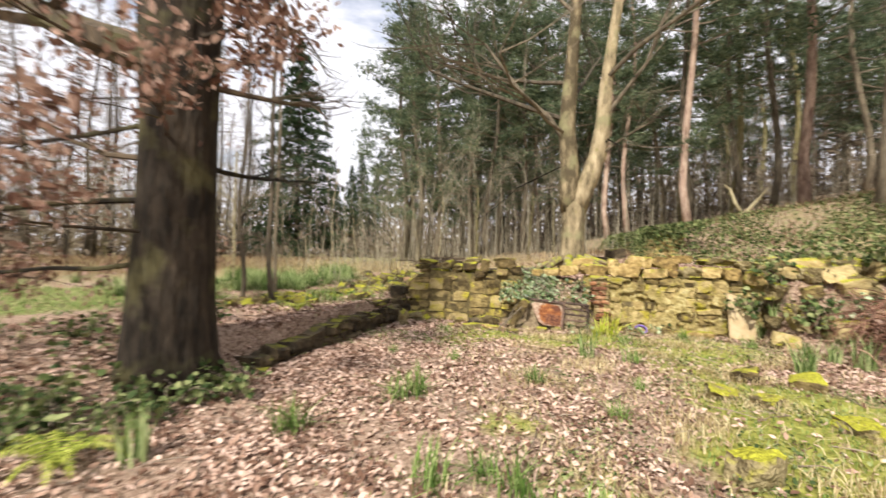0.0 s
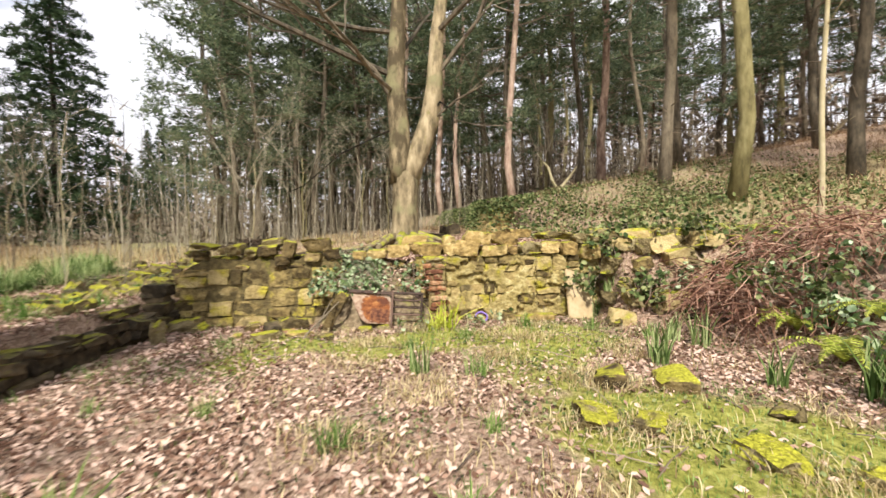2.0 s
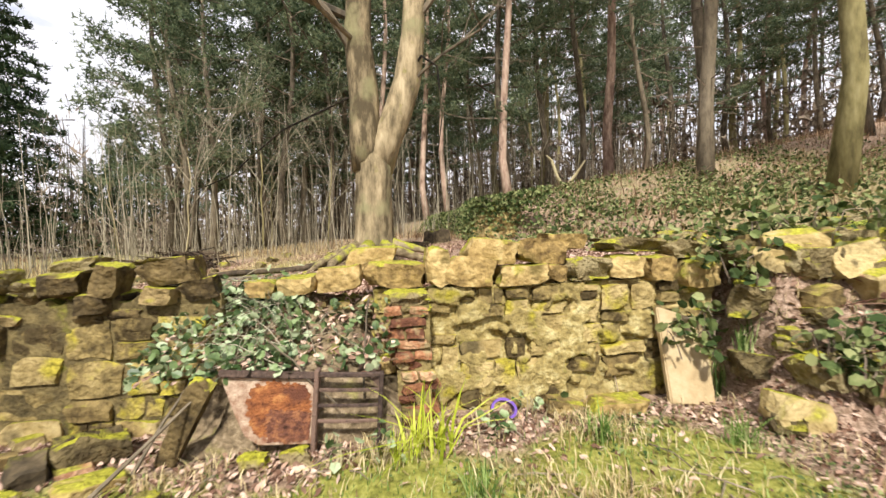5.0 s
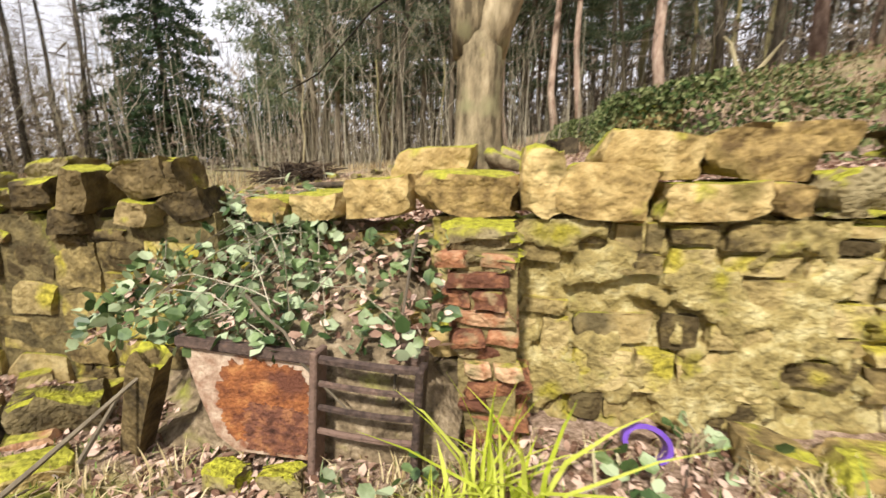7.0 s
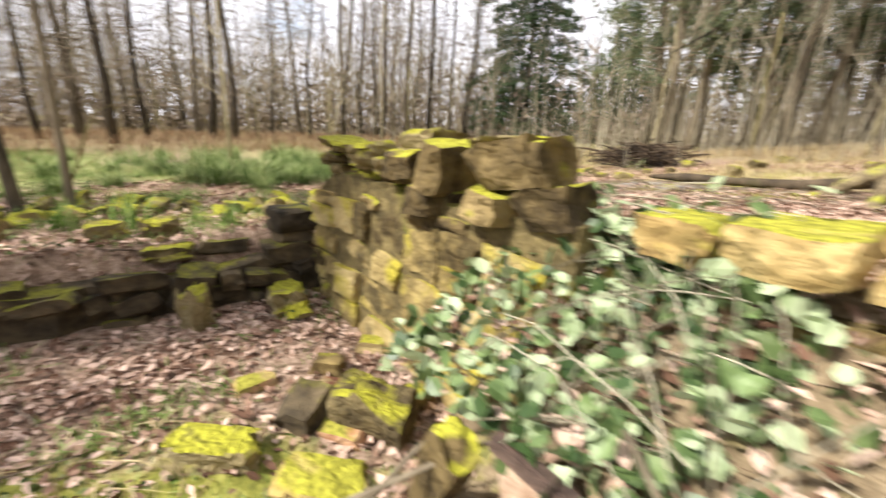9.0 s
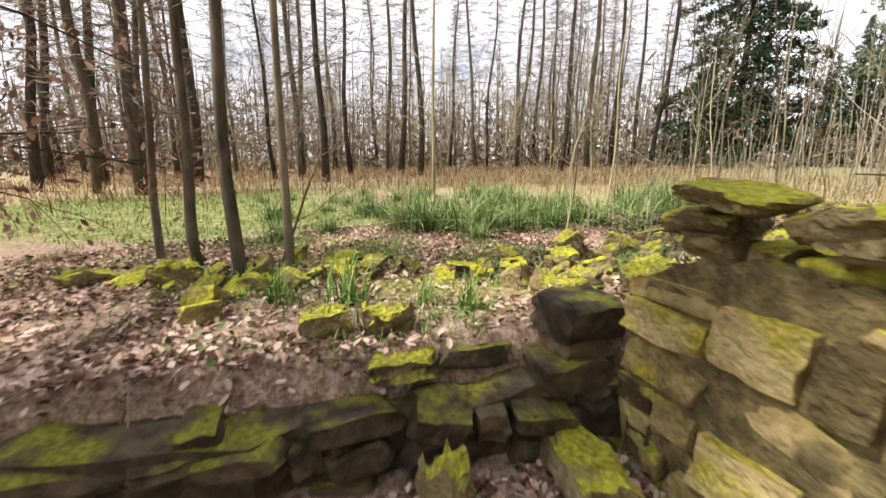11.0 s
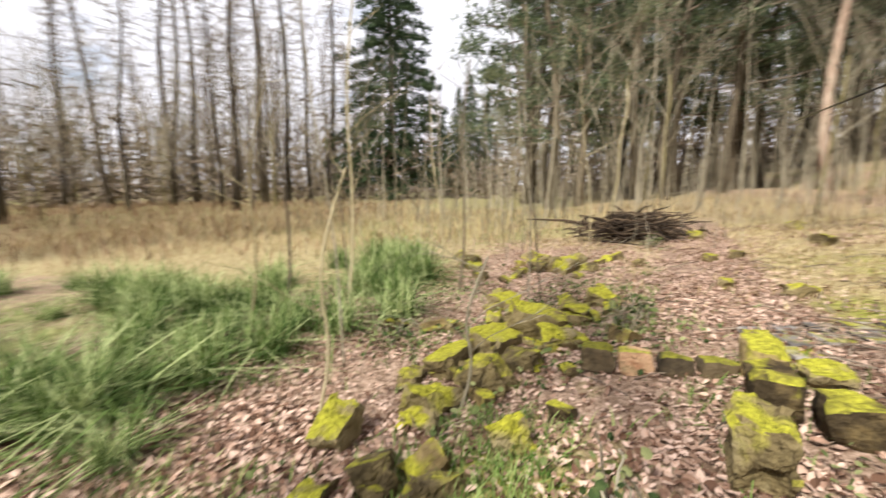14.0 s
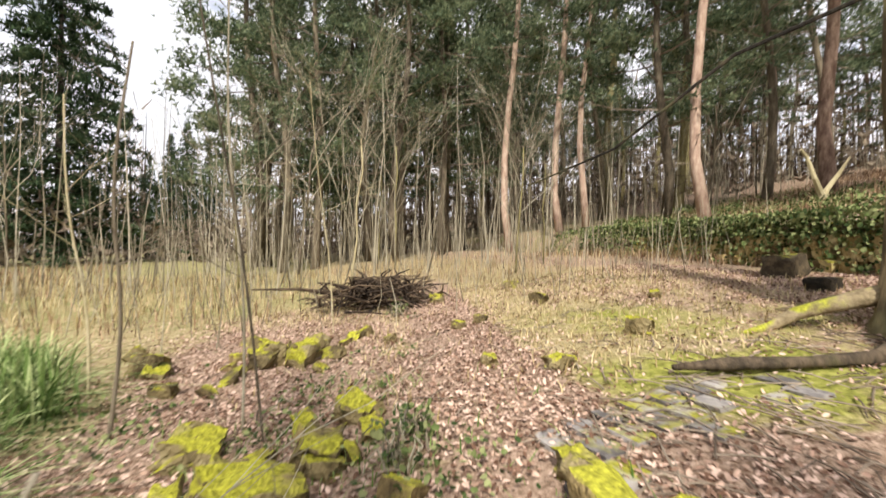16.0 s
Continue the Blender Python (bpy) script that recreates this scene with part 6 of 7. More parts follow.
def build_covers():
    rg = np.random.RandomState(8)

    def field(n, x0, x1, y0, y1, keep):
        out = []
        need = n
        while need > 0:
            x, y = rg.uniform(x0, x1, need * 3), rg.uniform(y0, y1, need * 3)
            k = rg.uniform(0, 1, need * 3) < keep(x, y)
            out.append(np.stack([x[k], y[k], gz(x[k], y[k])], -1)[:need])
            need -= len(out[-1])
        return np.concatenate(out)

    def clear(x, y):
        u = (x - WE.x) * WD.x + (y - WE.y) * WD.y
        v = (x - WE.x) * WN.x + (y - WE.y) * WN.y
        wall = (u > -0.1) & (u < 6.4) & (v > -0.5) & (v < 0.08)
        low = (u > -0.2) & (u < 0.05) & (v > -0.1) & (v < 4.4)
        return ~(wall | low)

    def leafy(x, y):
        m, s, gr = cover(x, y)
        clump = np.clip(0.75 + 0.6 * np.sin(x * 3.3 + 2 * np.sin(y * 1.9)) * np.sin(y * 2.9 + np.sin(x * 2.3)), 0.25, 1)
        return np.clip(1.0 - 0.85 * m - 0.65 * s - 0.8 * gr, 0.06, 1) * clear(x, y) * clump

    P = field(84000, -5.0, 6.2, 0.6, 10.8, leafy)
    P[:, 2] += rg.uniform(0.004, 0.03, len(P))
    tagged(scatter_leaves("leaf_litter", P, 0.05, M_LITTER, rg, "leaf", 0.45), "pinkish-brown dead leaves covering the ground", "leaf litter", kind="stuff")
    P = field(62000, -4.0, 6.5, 10.0, 18.0, leafy)
    P[:, 2] += rg.uniform(0.004, 0.03, len(P))
    tagged(scatter_leaves("leaf_litter", P, 0.036, M_LITTER, rg, "leaf", 0.4), "dead leaves along the terrace path", "leaf litter", kind="stuff")

    P = field(9000, 0.0, 6.2, 0.8, 7.6, lambda x, y: np.clip(cover(x, y)[1] * 1.2 + 0.05, 0, 1) * np.clip(1.5 * np.sin(x * 4.1 + np.sin(y * 3)) * np.sin(y * 3.7 + x), 0.08, 1) * clear(x, y))
    tagged(blades_mesh("dry_grass", P, 0.10, 0.004, M_STRAW, rg, 0.9), "short straw-coloured winter grass", "grass", kind="stuff")
    P = field(10000, -1.0, 6.4, 0.8, 8.2, lambda x, y: np.clip(cover(x, y)[0] + 0.25 * cover(x, y)[2] + 0.12, 0, 1) * clear(x, y))
    tagged(blades_mesh("short_grass", P, 0.045, 0.0035, M_GRASS, rg, 0.7), "short green grass in the mossy patches", "grass", kind="stuff")
    P = field(7500, -14, 9, 13.0, 27.0, lambda x, y: np.clip(cover(x, y)[1] * smooth(17.5, 20, y + 0.55 * np.clip(-x - 1, 0, 9)) , 0, 1))
    tagged(blades_mesh("tall_dry_grass", P, 0.30, 0.006, M_STRAW, rg, 0.55), "tall bleached grass at the wood edge", "grass", kind="stuff")
    P = field(5000, -14, 6, 14.0, 27.0, lambda x, y: np.clip(cover(x, y)[1] * smooth(16.5, 19, y + 0.55 * np.clip(-x - 1, 0, 9)), 0, 1))
    tagged(blades_mesh("russet_grass", P, 0.28, 0.007, M_RUSSET, rg, 0.7), "russet dead bracken mixed in the tall grass", "grass", kind="stuff")
    P = field(5000, -2, 6, 12.5, 18.5, lambda x, y: np.clip(cover(x, y)[1] + 0.1, 0, 1))
    tagged(blades_mesh("dry_grass", P, 0.10, 0.006, M_STRAW, rg, 1.0), "short flattened straw grass on the terrace", "grass", kind="stuff")
    P = field(16000, -36, -8, 2, 34, lambda x, y: np.clip(cover(x, y)[1], 0.1, 1))
    tagged(blades_mesh("tall_dry_grass", P, 0.42, 0.011, M_RUSSET, rg, 0.6), "bleached grass and bracken under the larches", "grass", kind="stuff")
    P = field(8000, -18, -4.0, 3.0, 12.5, lambda x, y: np.clip(cover(x, y)[2] ** 2 + 0.03, 0, 1))
    tagged(blades_mesh("meadow_grass", P, 0.075, 0.006, M_GRASS, rg, 0.7), "fresh green grass of the clearing", "grass", kind="stuff")
    P = field(9000, -6.5, 0.2, 6.0, 13.5, lambda x, y: np.clip(cover(x, y)[0] + 0.15, 0, 1) * np.clip(1.6 * np.sin(x * 3.1 + np.sin(y * 2)) * np.sin(y * 2.7 + x), 0.06, 1) * clear(x, y))
    tagged(blades_mesh("short_grass", P, 0.085, 0.004, M_GRASS, rg, 1.0), "short green grass between the tumbled stones", "grass", kind="stuff")
    P = field(3600, -5.5, -0.2, 6.6, 14.5, lambda x, y: np.clip(2.2 * np.sin(x * 2.3 + 2 * np.sin(y * 1.3)) * np.sin(y * 2.1 + 1.5 * np.sin(x * 1.7)) - 0.5, 0.02, 1) * clear(x, y))
    P[:, 2] += np.abs(rg.normal(0.03, 0.05, len(P)))
    tagged(scatter_leaves("creeping_bramble", P, 0.034, M_IVY, rg, "round", 0.6), "low creeping bramble leaves between the tumbled stones", "bramble", kind="stuff")
    P = field(4200, 0.0, 5.6, 1.5, 7.4, lambda x, y: np.clip(2.2 * np.sin(x * 2.9 + 2 * np.sin(y * 1.5)) * np.sin(y * 2.3 + 1.5 * np.sin(x * 1.9)) - 0.6, 0.02, 1) * clear(x, y))
    P[:, 2] += np.abs(rg.normal(0.015, 0.025, len(P)))
    tagged(scatter_leaves("ground_weeds", P, 0.026, M_IVY, rg, "round", 0.5), "tiny green weeds among the leaf litter", "weeds", kind="stuff")
    # ivy and bramble over the hillside
    P = field(21000, 5.6, 20, 8.5, 27, lambda x, y: ((x > ivy_line(y) - 0.15) * np.clip(1.25 - 0.09 * (x - ivy_line(y)), 0.1, 1)) * np.clip(0.55 + 0.8 * np.sin(x * 1.7 + np.sin(y * 1.3)) * np.sin(y * 1.1 + 1), 0.1, 1))
    P[:, 2] += np.abs(rg.normal(0.06, 0.09, len(P)))
    tagged(scatter_leaves("ivy", P, 0.075, M_IVY, rg, "round", 0.6), "glossy dark green ivy and bramble cover on the slope", "ivy", kind="stuff")
    P = field(17000, 6.6, 30, 3.0, 24, lambda x, y: 0.7 + 0 * x)
    tagged(blades_mesh("bank_grass", P, 0.32, 0.009, M_RUSSET, rg, 0.8), "bleached grass and dead stems on the bank", "grass", kind="stuff")
    P = field(6000, 5.8, 14, 5.2, 12, lambda x, y: 0.5 + 0 * x)
    P[:, 2] += np.abs(rg.normal(0.05, 0.1, len(P)))
    tagged(scatter_leaves("bank_bramble", P, 0.075, M_IVY, rg, "round", 0.7), "low bramble and ivy leaves on the bank", "bramble", kind="stuff")
    # twigs on the ground
    b = Bag()
    rng = random.Random(4)
    for _ in range(760):
        k = rng.random()
        x, y = (rng.uniform(-3, 5), rng.uniform(1, 9)) if k < 0.4 else (rng.uniform(-2, 5), rng.uniform(10.5, 15)) if k < 0.6 else (rng.uniform(-0.2, 3.2), rng.uniform(10.2, 12.6))
        if not clear(np.array(x), np.array(y)):
            continue
        a, ln = rng.uniform(0, 6.28), rng.uniform(0.1, 0.5)
        x1, y1 = x + math.cos(a) * ln, y + math.sin(a) * ln
        b.tube([(x, y, g(x, y) + 0.015), ((x + x1) / 2 + rng.uniform(-.03, .03), (y + y1) / 2, g((x + x1) / 2, (y + y1) / 2) + 0.03), (x1, y1, g(x1, y1) + 0.015)], [0.006, 0.005, 0.003], 4)
    tagged(b.ob("fallen_twigs", M_TWIG), "scattered dead twigs on the ground", "twigs", kind="stuff")


build_covers()


def shrub(name, label, category, centre, size, n_leaf, leaf, mat, n_stem, stem_mat, seed, shape="round", flat=0.7, surface=None, group=""):
    rg = np.random.RandomState(seed)
    rng = random.Random(seed)
    cx, cy, cz = centre
    t = thing(name, cx, cy, cz, label, category, group)
    b = Bag()
    P = []
    for _ in range(n_stem):
        a = rng.uniform(0, 6.28)
        p0 = Vector((rng.gauss(0, size[0] * .35), rng.gauss(0, size[1] * .35), 0))
        p1 = p0 + Vector((math.cos(a) * size[0] * rng.uniform(.2, .8), math.sin(a) * size[1] * rng.uniform(.2, .8), size[2] * rng.uniform(-.1, .9)))
        st = bent(p0, p1, 5, size[2] * rng.uniform(.1, .5), rng, .02)
        b.tube(st, taper(.007, .003, 5), 4)
        P.extend(st[1:])
    b.ob("stem_tangle", stem_mat, t, kind="stuff")
    if n_leaf:
        P = np.array([tuple(p) for p in P])
        Q = P[rg.randint(0, len(P), n_leaf)] + rg.normal(0, .05, (n_leaf, 3))
        scatter_leaves("foliage", Q, leaf, mat, rg, shape, flat, t)
    return t


def build_shrubs():
    # soil and rubble bank in the gap of the wall
    bm = bmesh.new()
    bmesh.ops.create_grid(bm, x_segments=26, y_segments=16, size=0.5)
    for v in bm.verts:
        u, w = v.co.x + 0.5, v.co.y + 0.5
        uu, vv = 1.95 + u * 1.7, -0.25 + w * 0.70
        x, y = xy(uu, vv)
        edge = min(1, 5 * u) * min(1, 5 * (1 - u))
        h = (0.96 - 0.46 * w ** 0.8) * (0.35 + 0.65 * edge) - (0.7 if w > 0.97 else 0)
        if u < 0.4:
            h *= 1 - 0.92 * float(smooth(0.0, 0.7, w)) * float(smooth(0.4, 0.25, u))
        v.co = (x, y, h + 0.07 * noise.noise(Vector((x * 5, y * 5, 0))))
    ob = part("soil_bank", bm, material("dark_soil", [(0.07, 0.05, 0.03), (0.24, 0.18, 0.11), (0.46, 0.37, 0.25)], scale=14, bump=1.0, bump_scale=40,
                                        moss=(0.3, 0.3, 0.06), moss_amount=0.02, moss_up=0.1), None, smooth_shade=True)
    tagged(ob, "slumped soil and rubble bank in the gap of the wall", "soil bank", kind="structure")
    rg = np.random.RandomState(15)

    def bank(n, u0, u1, w0, w1, lift):
        u, w = rg.uniform(u0, u1, n), rg.uniform(w0, w1, n)
        uu, vv = 1.95 + u * 1.7, -0.25 + w * 0.72
        x = WE.x + uu * WD.x + vv * WN.x
        y = WE.y + uu * WD.y + vv * WN.y
        return np.stack([x, y, (0.96 - 0.46 * w ** 0.8) + np.abs(rg.normal(lift, 0.05, n))], -1)

    tagged(scatter_leaves("fallen_leaves", bank(620, .02, .98, .05, 1.0, .0), 0.055, M_LITTER, rg, "leaf", .5), "dead leaves caught on the soil bank", "leaf litter", kind="stuff")
    x, y = xy(2.3, 0.25)
    t = thing("bramble_bush", x, y, 0.55, "bramble with pale green leaves tumbling over the broken wall", "bramble")
    P = np.concatenate([bank(620, .0, .6, .2, 1.08, .09), bank(420, 0.0, .55, 0.0, .3, .12), bank(170, .5, .98, .2, 1.0, .04)]) - np.array((x, y, 0.55))
    scatter_leaves("foliage", P, 0.06, M_BRAMBLE, rg, "round", 0.75, t)
    b = Bag()
    rng = random.Random(6)
    for _ in range(64):
        i, j = rng.randrange(len(P)), rng.randrange(len(P))
        p, q = Vector(P[i]), Vector(P[j])
        if (p - q).length < 0.75:
            b.tube(bent(p, q, 4, 0.06, rng, 0.03), taper(.003, .002, 4), 4)
    b.ob("stem_tangle", M_THICKET, t, "thin pale bramble stems", kind="stuff")
    # fallen branches beside the plate
    for k, (p, q) in enumerate((((1.0, 7.35, .06), (1.75, 7.75, .62)), ((1.15, 7.62, .05), (1.5, 7.85, .6)), ((1.9, 7.6, .75), (2.3, 7.4, .3)), ((2.6, 7.75, .95), (2.45, 7.42, .35)))):
        t = thing("dead_branch", p[0], p[1], p[2], "dead grey branch leaning on the soil bank", "branch", "dead branches")
        b = Bag()
        b.tube(bent((0, 0, 0), Vector(q) - Vector(p), 5, .03, rng, .02), taper(.013 if k < 2 else .007, .005, 5), 6)
        b.ob("stick", M_GREYBARK, t)
    # small leaves at the wall foot
    for x, y, s, n, sd in ((3.35, 7.25, .16, 26, 1), (2.5, 7.1, .12, 16, 2), (2.3, 7.22, .1, 12, 3), (3.7, 7.3, .15, 14, 4)):
        shrub("bramble_shoot", "young bramble shoot with pale leaves at the wall foot", "bramble", (x, y, g(x, y)), (s, s, .22), n, .065, M_BRAMBLE, 6, M_PALETWIG, sd, group="bramble shoots")
    # ivy on the right end of the wall and bank
    for u, v, z, s, n, sd in ((6.0, 0.1, .75, .28, 160, 11), (6.5, 0.1, .9, .4, 220, 12), (6.9, -.1, 1.15, .5, 260, 13), (6.6, .7, .75, .4, 160, 14), (7.6, .3, 1.35, .6, 300, 15), (7.4, 2.2, 1.0, .6, 260, 16)):
        x, y = xy(u, v)
        shrub("ivy_bush", "dark green ivy hanging over the tumbled wall end", "ivy", (x, y, max(z - .35, g(x, y))), (s, s, .45), n, .075, M_IVY, 16, M_TWIG, sd, group="ivy bushes")
    # red-brown heap of dead bracken
    for x, y, s, h, n, sd in ((5.85, 5.5, .6, .7, 110, 21), (5.75, 4.95, .55, .55, 95, 22), (6.4, 5.3, .6, .7, 100, 23), (6.5, 4.6, .6, .6, 85, 24), (7.1, 5.0, .7, .6, 85, 25), (6.9, 4.1, .6, .5, 70, 26)):
        t = thing("dead_bracken", x, y, g(x, y), "heap of collapsed red-brown dead bracken stems", "bracken", "heaps of dead bracken")
        rng2 = random.Random(sd)
        b, tips = Bag(), []
        for _ in range(n):
            a, r = rng2.uniform(0, 6.28), abs(rng2.gauss(0, .55)) * s
            p0 = Vector((math.cos(a) * r + .15, math.sin(a) * r + .1, h * (1 - 0.45 * min(1, r / s)) * rng2.uniform(.3, 1.15)))
            dr, tw = rng2.uniform(.25, .95), 3.7 + rng2.gauss(0, 1.0)
            p1 = p0 + Vector((math.cos(tw) * dr, math.sin(tw) * dr, -rng2.uniform(-.25, 1.0) * dr))
            p1.z = max(p1.z, g(x + p1.x, y + p1.y) - g(x, y) + 0.01)
            st = bent(p0, p1, 4, .16 * dr, rng2, .035)
            b.tube(st, taper(.009, .004, 4), 3)
            tips.extend(st[2:])
        b.ob("stem_tangle", M_BRACKEN, t, "red-brown arching stems", kind="stuff")
        rq = np.random.RandomState(sd)
        Q = np.array([tuple(p) for p in tips])
        Q = Q[rq.randint(0, len(Q), n * 2)] + rq.normal(0, .04, (n * 2, 3))
        scatter_leaves("withered_frond", Q, .055, M_BROWNLEAF, rq, "leaf", .9, t, "curled withered frond scraps")
    for x, y, s, n, sd in ((6.2, 4.5, .5, 240, 41), (5.7, 4.2, .4, 200, 42), (6.6, 3.9, .6, 260, 43), (5.2, 3.4, .4, 160, 44), (6.9, 5.6, .5, 220, 45), (6.1, 6.1, .4, 180, 46), (5.9, 3.2, .5, 200, 47)):
        shrub("bramble_clump", "tangled green bramble and dead stems on the bank", "bramble", (x, y, g(x, y)), (s, s, .45), n, .07, M_BRAMBLE, 26, M_BRACKEN, sd, group="bramble clumps on the bank")
    for x, y, s, n, sd in ((-0.75, 12.5, .22, 110, 51), (-0.95, 12.25, .16, 70, 52), (-2.2, 9.9, .18, 60, 53), (-1.2, 10.2, .2, 70, 54), (-2.7, 12.0, .25, 80, 55), (0.15, 16.3, .3, 90, 56)):
        shrub("bramble_shoot", "low green bramble shoot between mossy stones", "bramble", (x, y, g(x, y)), (s, s, .24), n, .04, M_IVY, 14, M_THICKET, sd, group="bramble shoots")
    # ferns
    for x, y, s, sd in ((5.75, 4.5, .55, 1), (5.3, 3.9, .5, 2), (7.2, 6.6, .5, 3), (6.8, 6.9, .45, 4), (-2.3, 2.6, .4, 5), (7.9, 6.2, .45, 6), (-2.1, 6.2, .3, 7), (5.9, 3.9, .45, 8)):
        rng2 = random.Random(sd)
        t = thing("fern", x, y, g(x, y) + .02, "fern with arching yellow-green fronds", "fern", "ferns")
        for i in range(11):
            a = i * .571 + rng2.uniform(-.2, .2)
            b = Bag()
            n = 22
            reach = s * rng2.uniform(.75, 1.15)
            side = Vector((-math.sin(a), math.cos(a), 0))
            prev = Vector((0, 0, 0))
            for k in range(1, n + 1):
                f = k / n
                c = Vector((math.cos(a) * reach * f, math.sin(a) * reach * f, reach * (1.15 * f - 1.05 * f * f) + .03))
                fw = c - prev
                w = reach * .20 * min(1, f * 4) * (1 - f) ** .7 + .006
                b.put([prev, c, c + side * .004, prev + side * .004], [(0, 1, 2, 3)])
                for sg in (-1, 1):
                    q = side * (sg * w) + fw * .8 + Vector((0, 0, -.25 * w + rng2.uniform(-.1, .1) * w))
                    b.put([prev, prev + fw * .7, prev + q + fw * .25, prev + q], [(0, 1, 2, 3) if sg > 0 else (3, 2, 1, 0)])
                prev = c
            b.ob("frond", M_FERN, t)
    # dark undergrowth at the oak's foot
    for x, y, s, sd in ((-3.0, 3.2, .6, 31), (-2.3, 3.4, .4, 32), (-3.6, 4.2, .7, 33), (-2.0, 3.9, .4, 34), (-3.4, 2.6, .6, 35), (-2.7, 2.8, .5, 36), (-3.2, 5.2, .6, 37)):
        shrub("ground_ivy", "low dark bramble and ivy round the old tree's foot", "bramble", (x, y, g(x, y)), (s, s, .3), 240, .06, M_IVY, 20, M_TWIG, sd, group="undergrowth by the old tree")
    # heap of brushwood on the terrace
    x, y = 0.0, 17.3
    t = thing("brushwood_heap", x, y, g(x, y), "heap of dark cut branches and twigs on the grass", "brushwood heap")
    b = Bag()
    rng2 = random.Random(3)
    for _ in range(420):
        a, r = rng2.uniform(0, 6.28), abs(rng2.gauss(0, .5))
        p0 = Vector((math.cos(a) * r * 1.2, math.sin(a) * r * .8, rng2.uniform(0, 1) * max(.05, .5 - .28 * r)))
        an = rng2.uniform(0, 6.28)
        ln = rng2.uniform(.2, .8)
        p1 = p0 + Vector((math.cos(an) * ln, math.sin(an) * ln, rng2.uniform(-.2, .25)))
        p1.z = max(.01, p1.z)
        b.tube(bent(p0, p1, 2, .04, rng2, .03), taper(.02, .008, 2), 4)
    b.tube([(-.6, 0, .25), (-1.3, -.1, .35), (-2.0, -.1, .36)], [.03, .025, .012], 5)
    b.ob("stick_tangle", M_BRASH, t, kind="stuff")
    # lying log and dark stump by the beech
    t = thing("fallen_log", 1.42, 12.2, g(1.42, 12.2), "mossy rotten log lying by the paving", "log")
    b = Bag()
    b.tube([(-.35, .13, .06), (0, 0, .08), (.5, -.2, .1), (1.0, -.32, .12), (1.5, -.3, .2)], [.02, .05, .045, .055, .06], 9, .14, rng2)
    b.ob("trunk", M_OAK, t, smooth_shade=True)
    loose("stone_block", "dark rust-brown block at the foot of the ivy wall", "stone block", ROCK_DARK[2], 6.0, 14.6, .6, .5, .5, 10)
    loose("stone_block", "black charred log end on the terrace", "log", ROCK_DARK[3], 5.1, 13.6, .55, .3, .22, 10)


build_shrubs()


# ---------------------------------------------------------------- ivy-grown retaining wall behind the terrace
def build_ivy_wall():
    wall = thing("wall_terrace", 0, 0, 0, "rough stone retaining wall overgrown with ivy behind the terrace", "wall", kind="structure")
    rng = random.Random(61)
    y = 12.6
    while y < 21.0:
        x = float(ivy_line(y)) + 0.12
        z0 = float(upland(x - 0.5, y))
        for k in range(4):
            w = rng.uniform(0.3, 0.5)
            piece("stone", rng.choice(ROCK_MOSS if k > 2 else ROCK_STONE), wall, block(x + 0.1 * k * .5, y + rng.uniform(-.1, .1), z0 + 0.12 + k * 0.21, 0.4, w, 0.23, (-22 if y > 13.5 else 15) + rng.uniform(-6, 6)))
        y += 0.36
    rg = np.random.RandomState(14)
    yy = rg.uniform(11.5, 24, 11000)
    hh = rg.uniform(0, 1, 11000) ** 0.6
    xx = ivy_line(yy) - 0.12 + 0.25 * hh + rg.normal(0, 0.08, 11000)
    zz = upland(xx * 0 + ivy_line(yy) - 0.5, yy) + 0.05 + hh * 1.05
    keep = rg.uniform(0, 1, 11000) < np.where(hh > 0.55, 1, 0.45)
    P = np.stack([xx, yy, zz], -1)[keep]
    tagged(scatter_leaves("ivy_curtain", P, 0.072, M_IVY, rg, "round", 0.9), "dark green ivy curtain over the terrace wall", "ivy", kind="stuff")


build_ivy_wall()


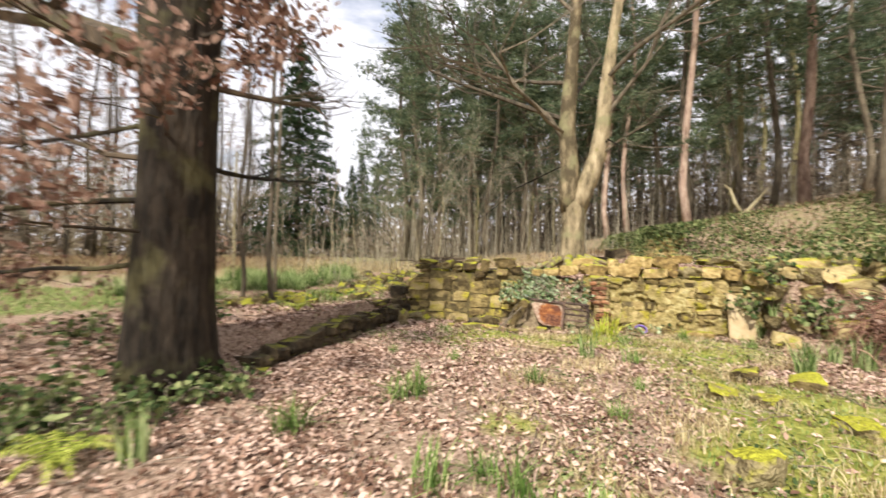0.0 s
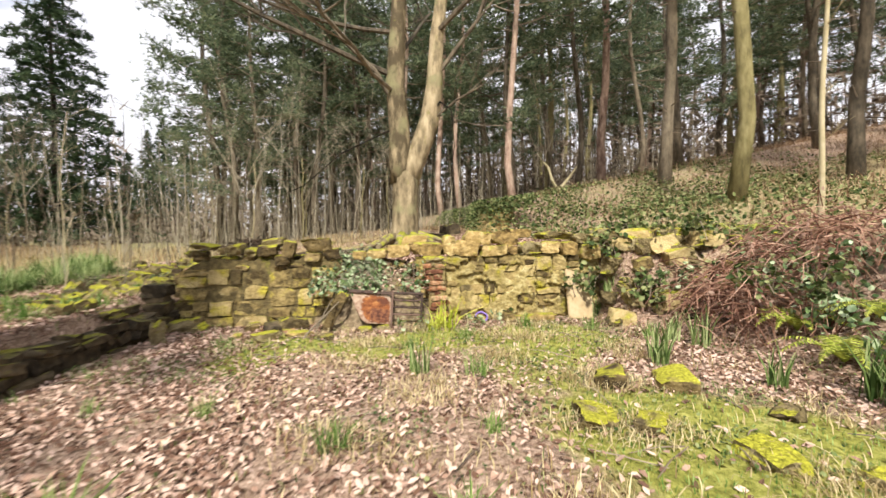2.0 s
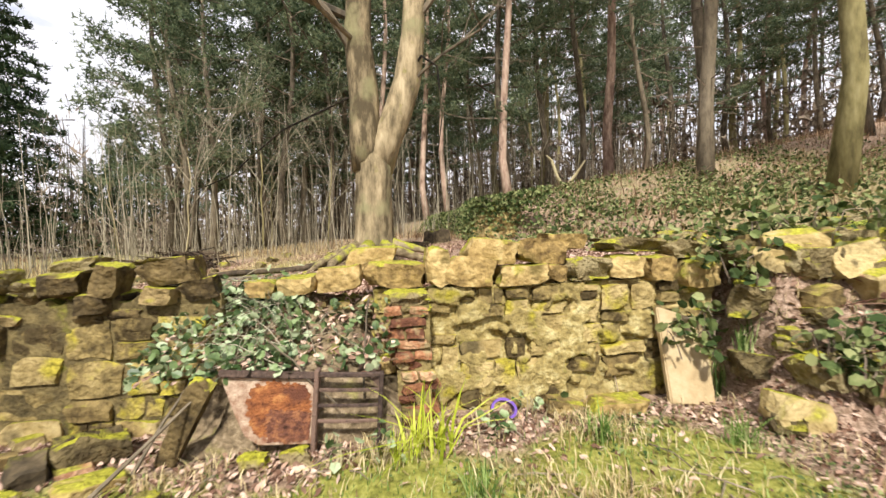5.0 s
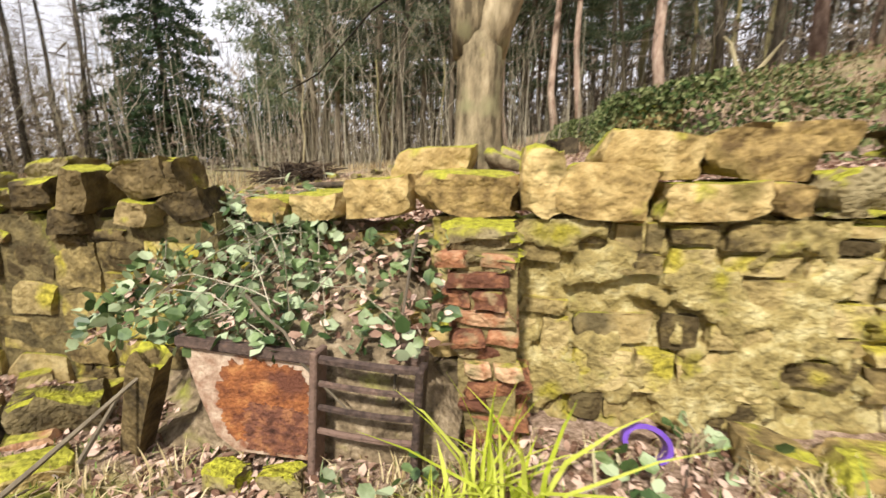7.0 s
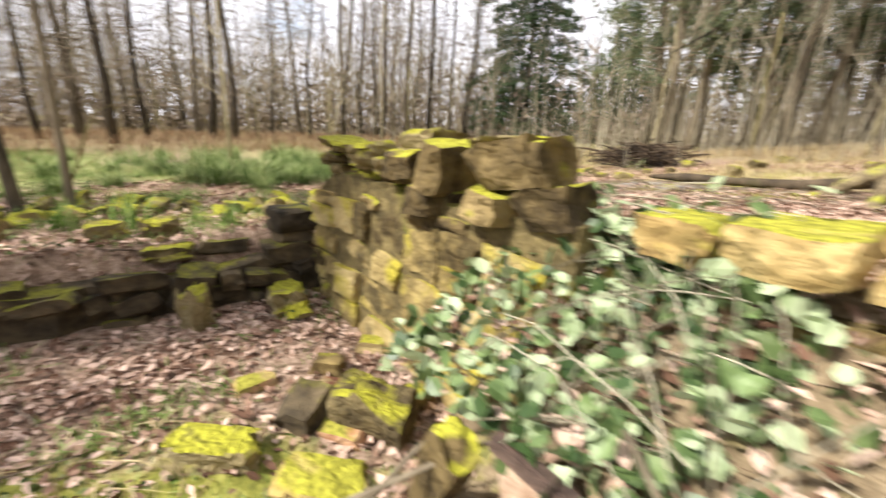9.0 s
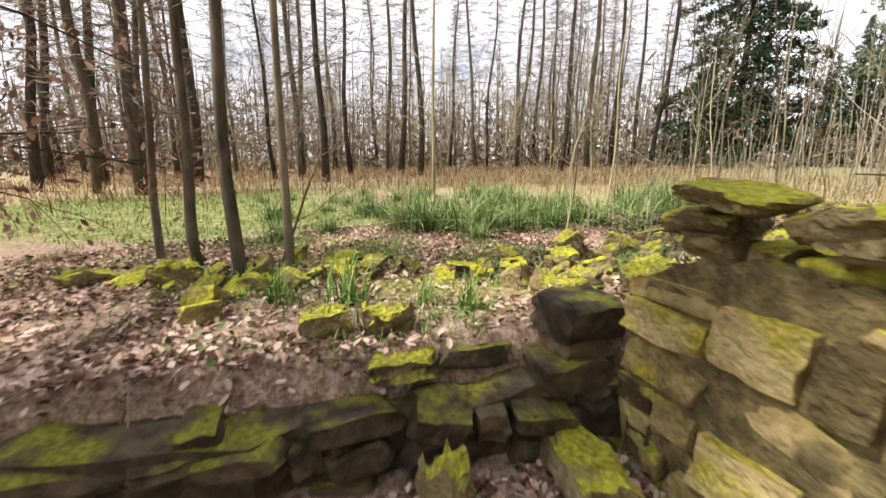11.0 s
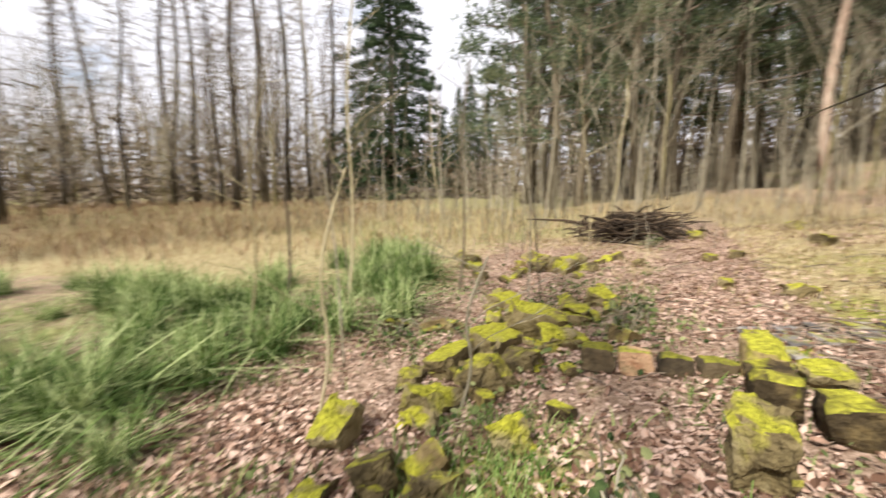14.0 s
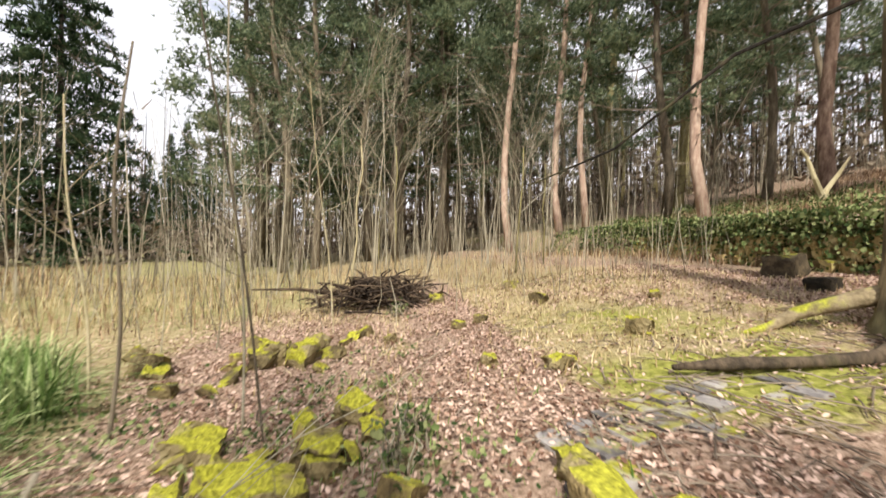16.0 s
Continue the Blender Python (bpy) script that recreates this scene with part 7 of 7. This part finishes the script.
# ---------------------------------------------------------------- far woods
def build_far_woods():
    rng = random.Random(202)
    b = Bag()
    for _ in range(1100):
        bx = rng.uniform(-125, 125)
        d = rng.uniform(60, 130)
        x, y = polar(0, 5, bx, d)
        if abs(bx) > 60:
            d *= 0.8
        h = rng.uniform(9, 20) if not 9 < bx < 15.5 else rng.uniform(4, 7)
        z = g(x, y)
        lx, ly = rng.uniform(-.6, .6), rng.uniform(-.6, .6)
        b.tube([(x, y, z - .5), (x + lx * .5, y + ly * .5, z + h * .5), (x + lx, y + ly, z + h)], [rng.uniform(.1, .2), .09, .03], 4)
    tagged(b.ob("far_trunks", M_LARCH), "dense far trunks of the surrounding wood", "woodland", kind="stuff")
    rg = np.random.RandomState(9)
    n = 36000
    bx = rg.uniform(-125, 125, n)
    d = rg.uniform(60, 130, n)
    a = np.radians(bx)
    x, y = -np.sin(a) * d, 5 + np.cos(a) * d
    low = (bx > 9) & (bx < 15.5)
    z = gz(x, y) + rg.uniform(0, 1, n) ** 1.3 * np.where(low, 4.5, np.where(bx > 20, 13, 18))
    k = rg.uniform(0, 1, n) < np.where(bx > 20, 0.8, 1.0)
    tagged(scatter_leaves("far_twigs", np.stack([x, y, z], -1)[k], 1.7, M_TWIG, rg, "blade", 1.2), "brown haze of far bare twigs and undergrowth", "woodland", kind="stuff")
    n = 26000
    bx = rg.uniform(-120, 125, n)
    d = rg.uniform(36, 110, n)
    x, y = -np.sin(np.radians(bx)) * d, 5 + np.cos(np.radians(bx)) * d
    tagged(scatter_leaves("far_undergrowth", np.stack([x, y, gz(x, y) + rg.uniform(0, 1, n) ** 1.8 * np.where((bx > 9) & (bx < 15.5), 2.5, 5.5)], -1), 0.8, M_TWIG, rg, "tuft", 1.0), "russet and brown undergrowth far off in the wood", "undergrowth", kind="stuff")
    # thicket of thin stems at the edge of the pines
    b = Bag()
    for _ in range(900):
        x, y = rng.uniform(-7, 34), rng.uniform(20.5, 40)
        if x > 8 and y < 23:
            continue
        z = g(x, y)
        h = rng.uniform(1.5, 6)
        b.tube(bent((x, y, z - .1), (x + rng.uniform(-.5, .5), y + rng.uniform(-.4, .4), z + h), 3, 0, rng, .09), taper(rng.uniform(.010, .026), .005, 3), 4)
    for _ in range(420):
        x, y = rng.uniform(-9, 8), rng.uniform(15.5, 24)
        z = g(x, y)
        h = rng.uniform(.5, 1.6)
        b.tube(bent((x, y, z - .1), (x + rng.uniform(-.3, .3), y + rng.uniform(-.3, .3), z + h), 2, 0, rng, .05), taper(.008, .004, 2), 3)
    tagged(b.ob("thicket_stems", M_THICKET), "thicket of thin bare stems along the edge of the wood", "thicket", kind="stuff")


build_far_woods()
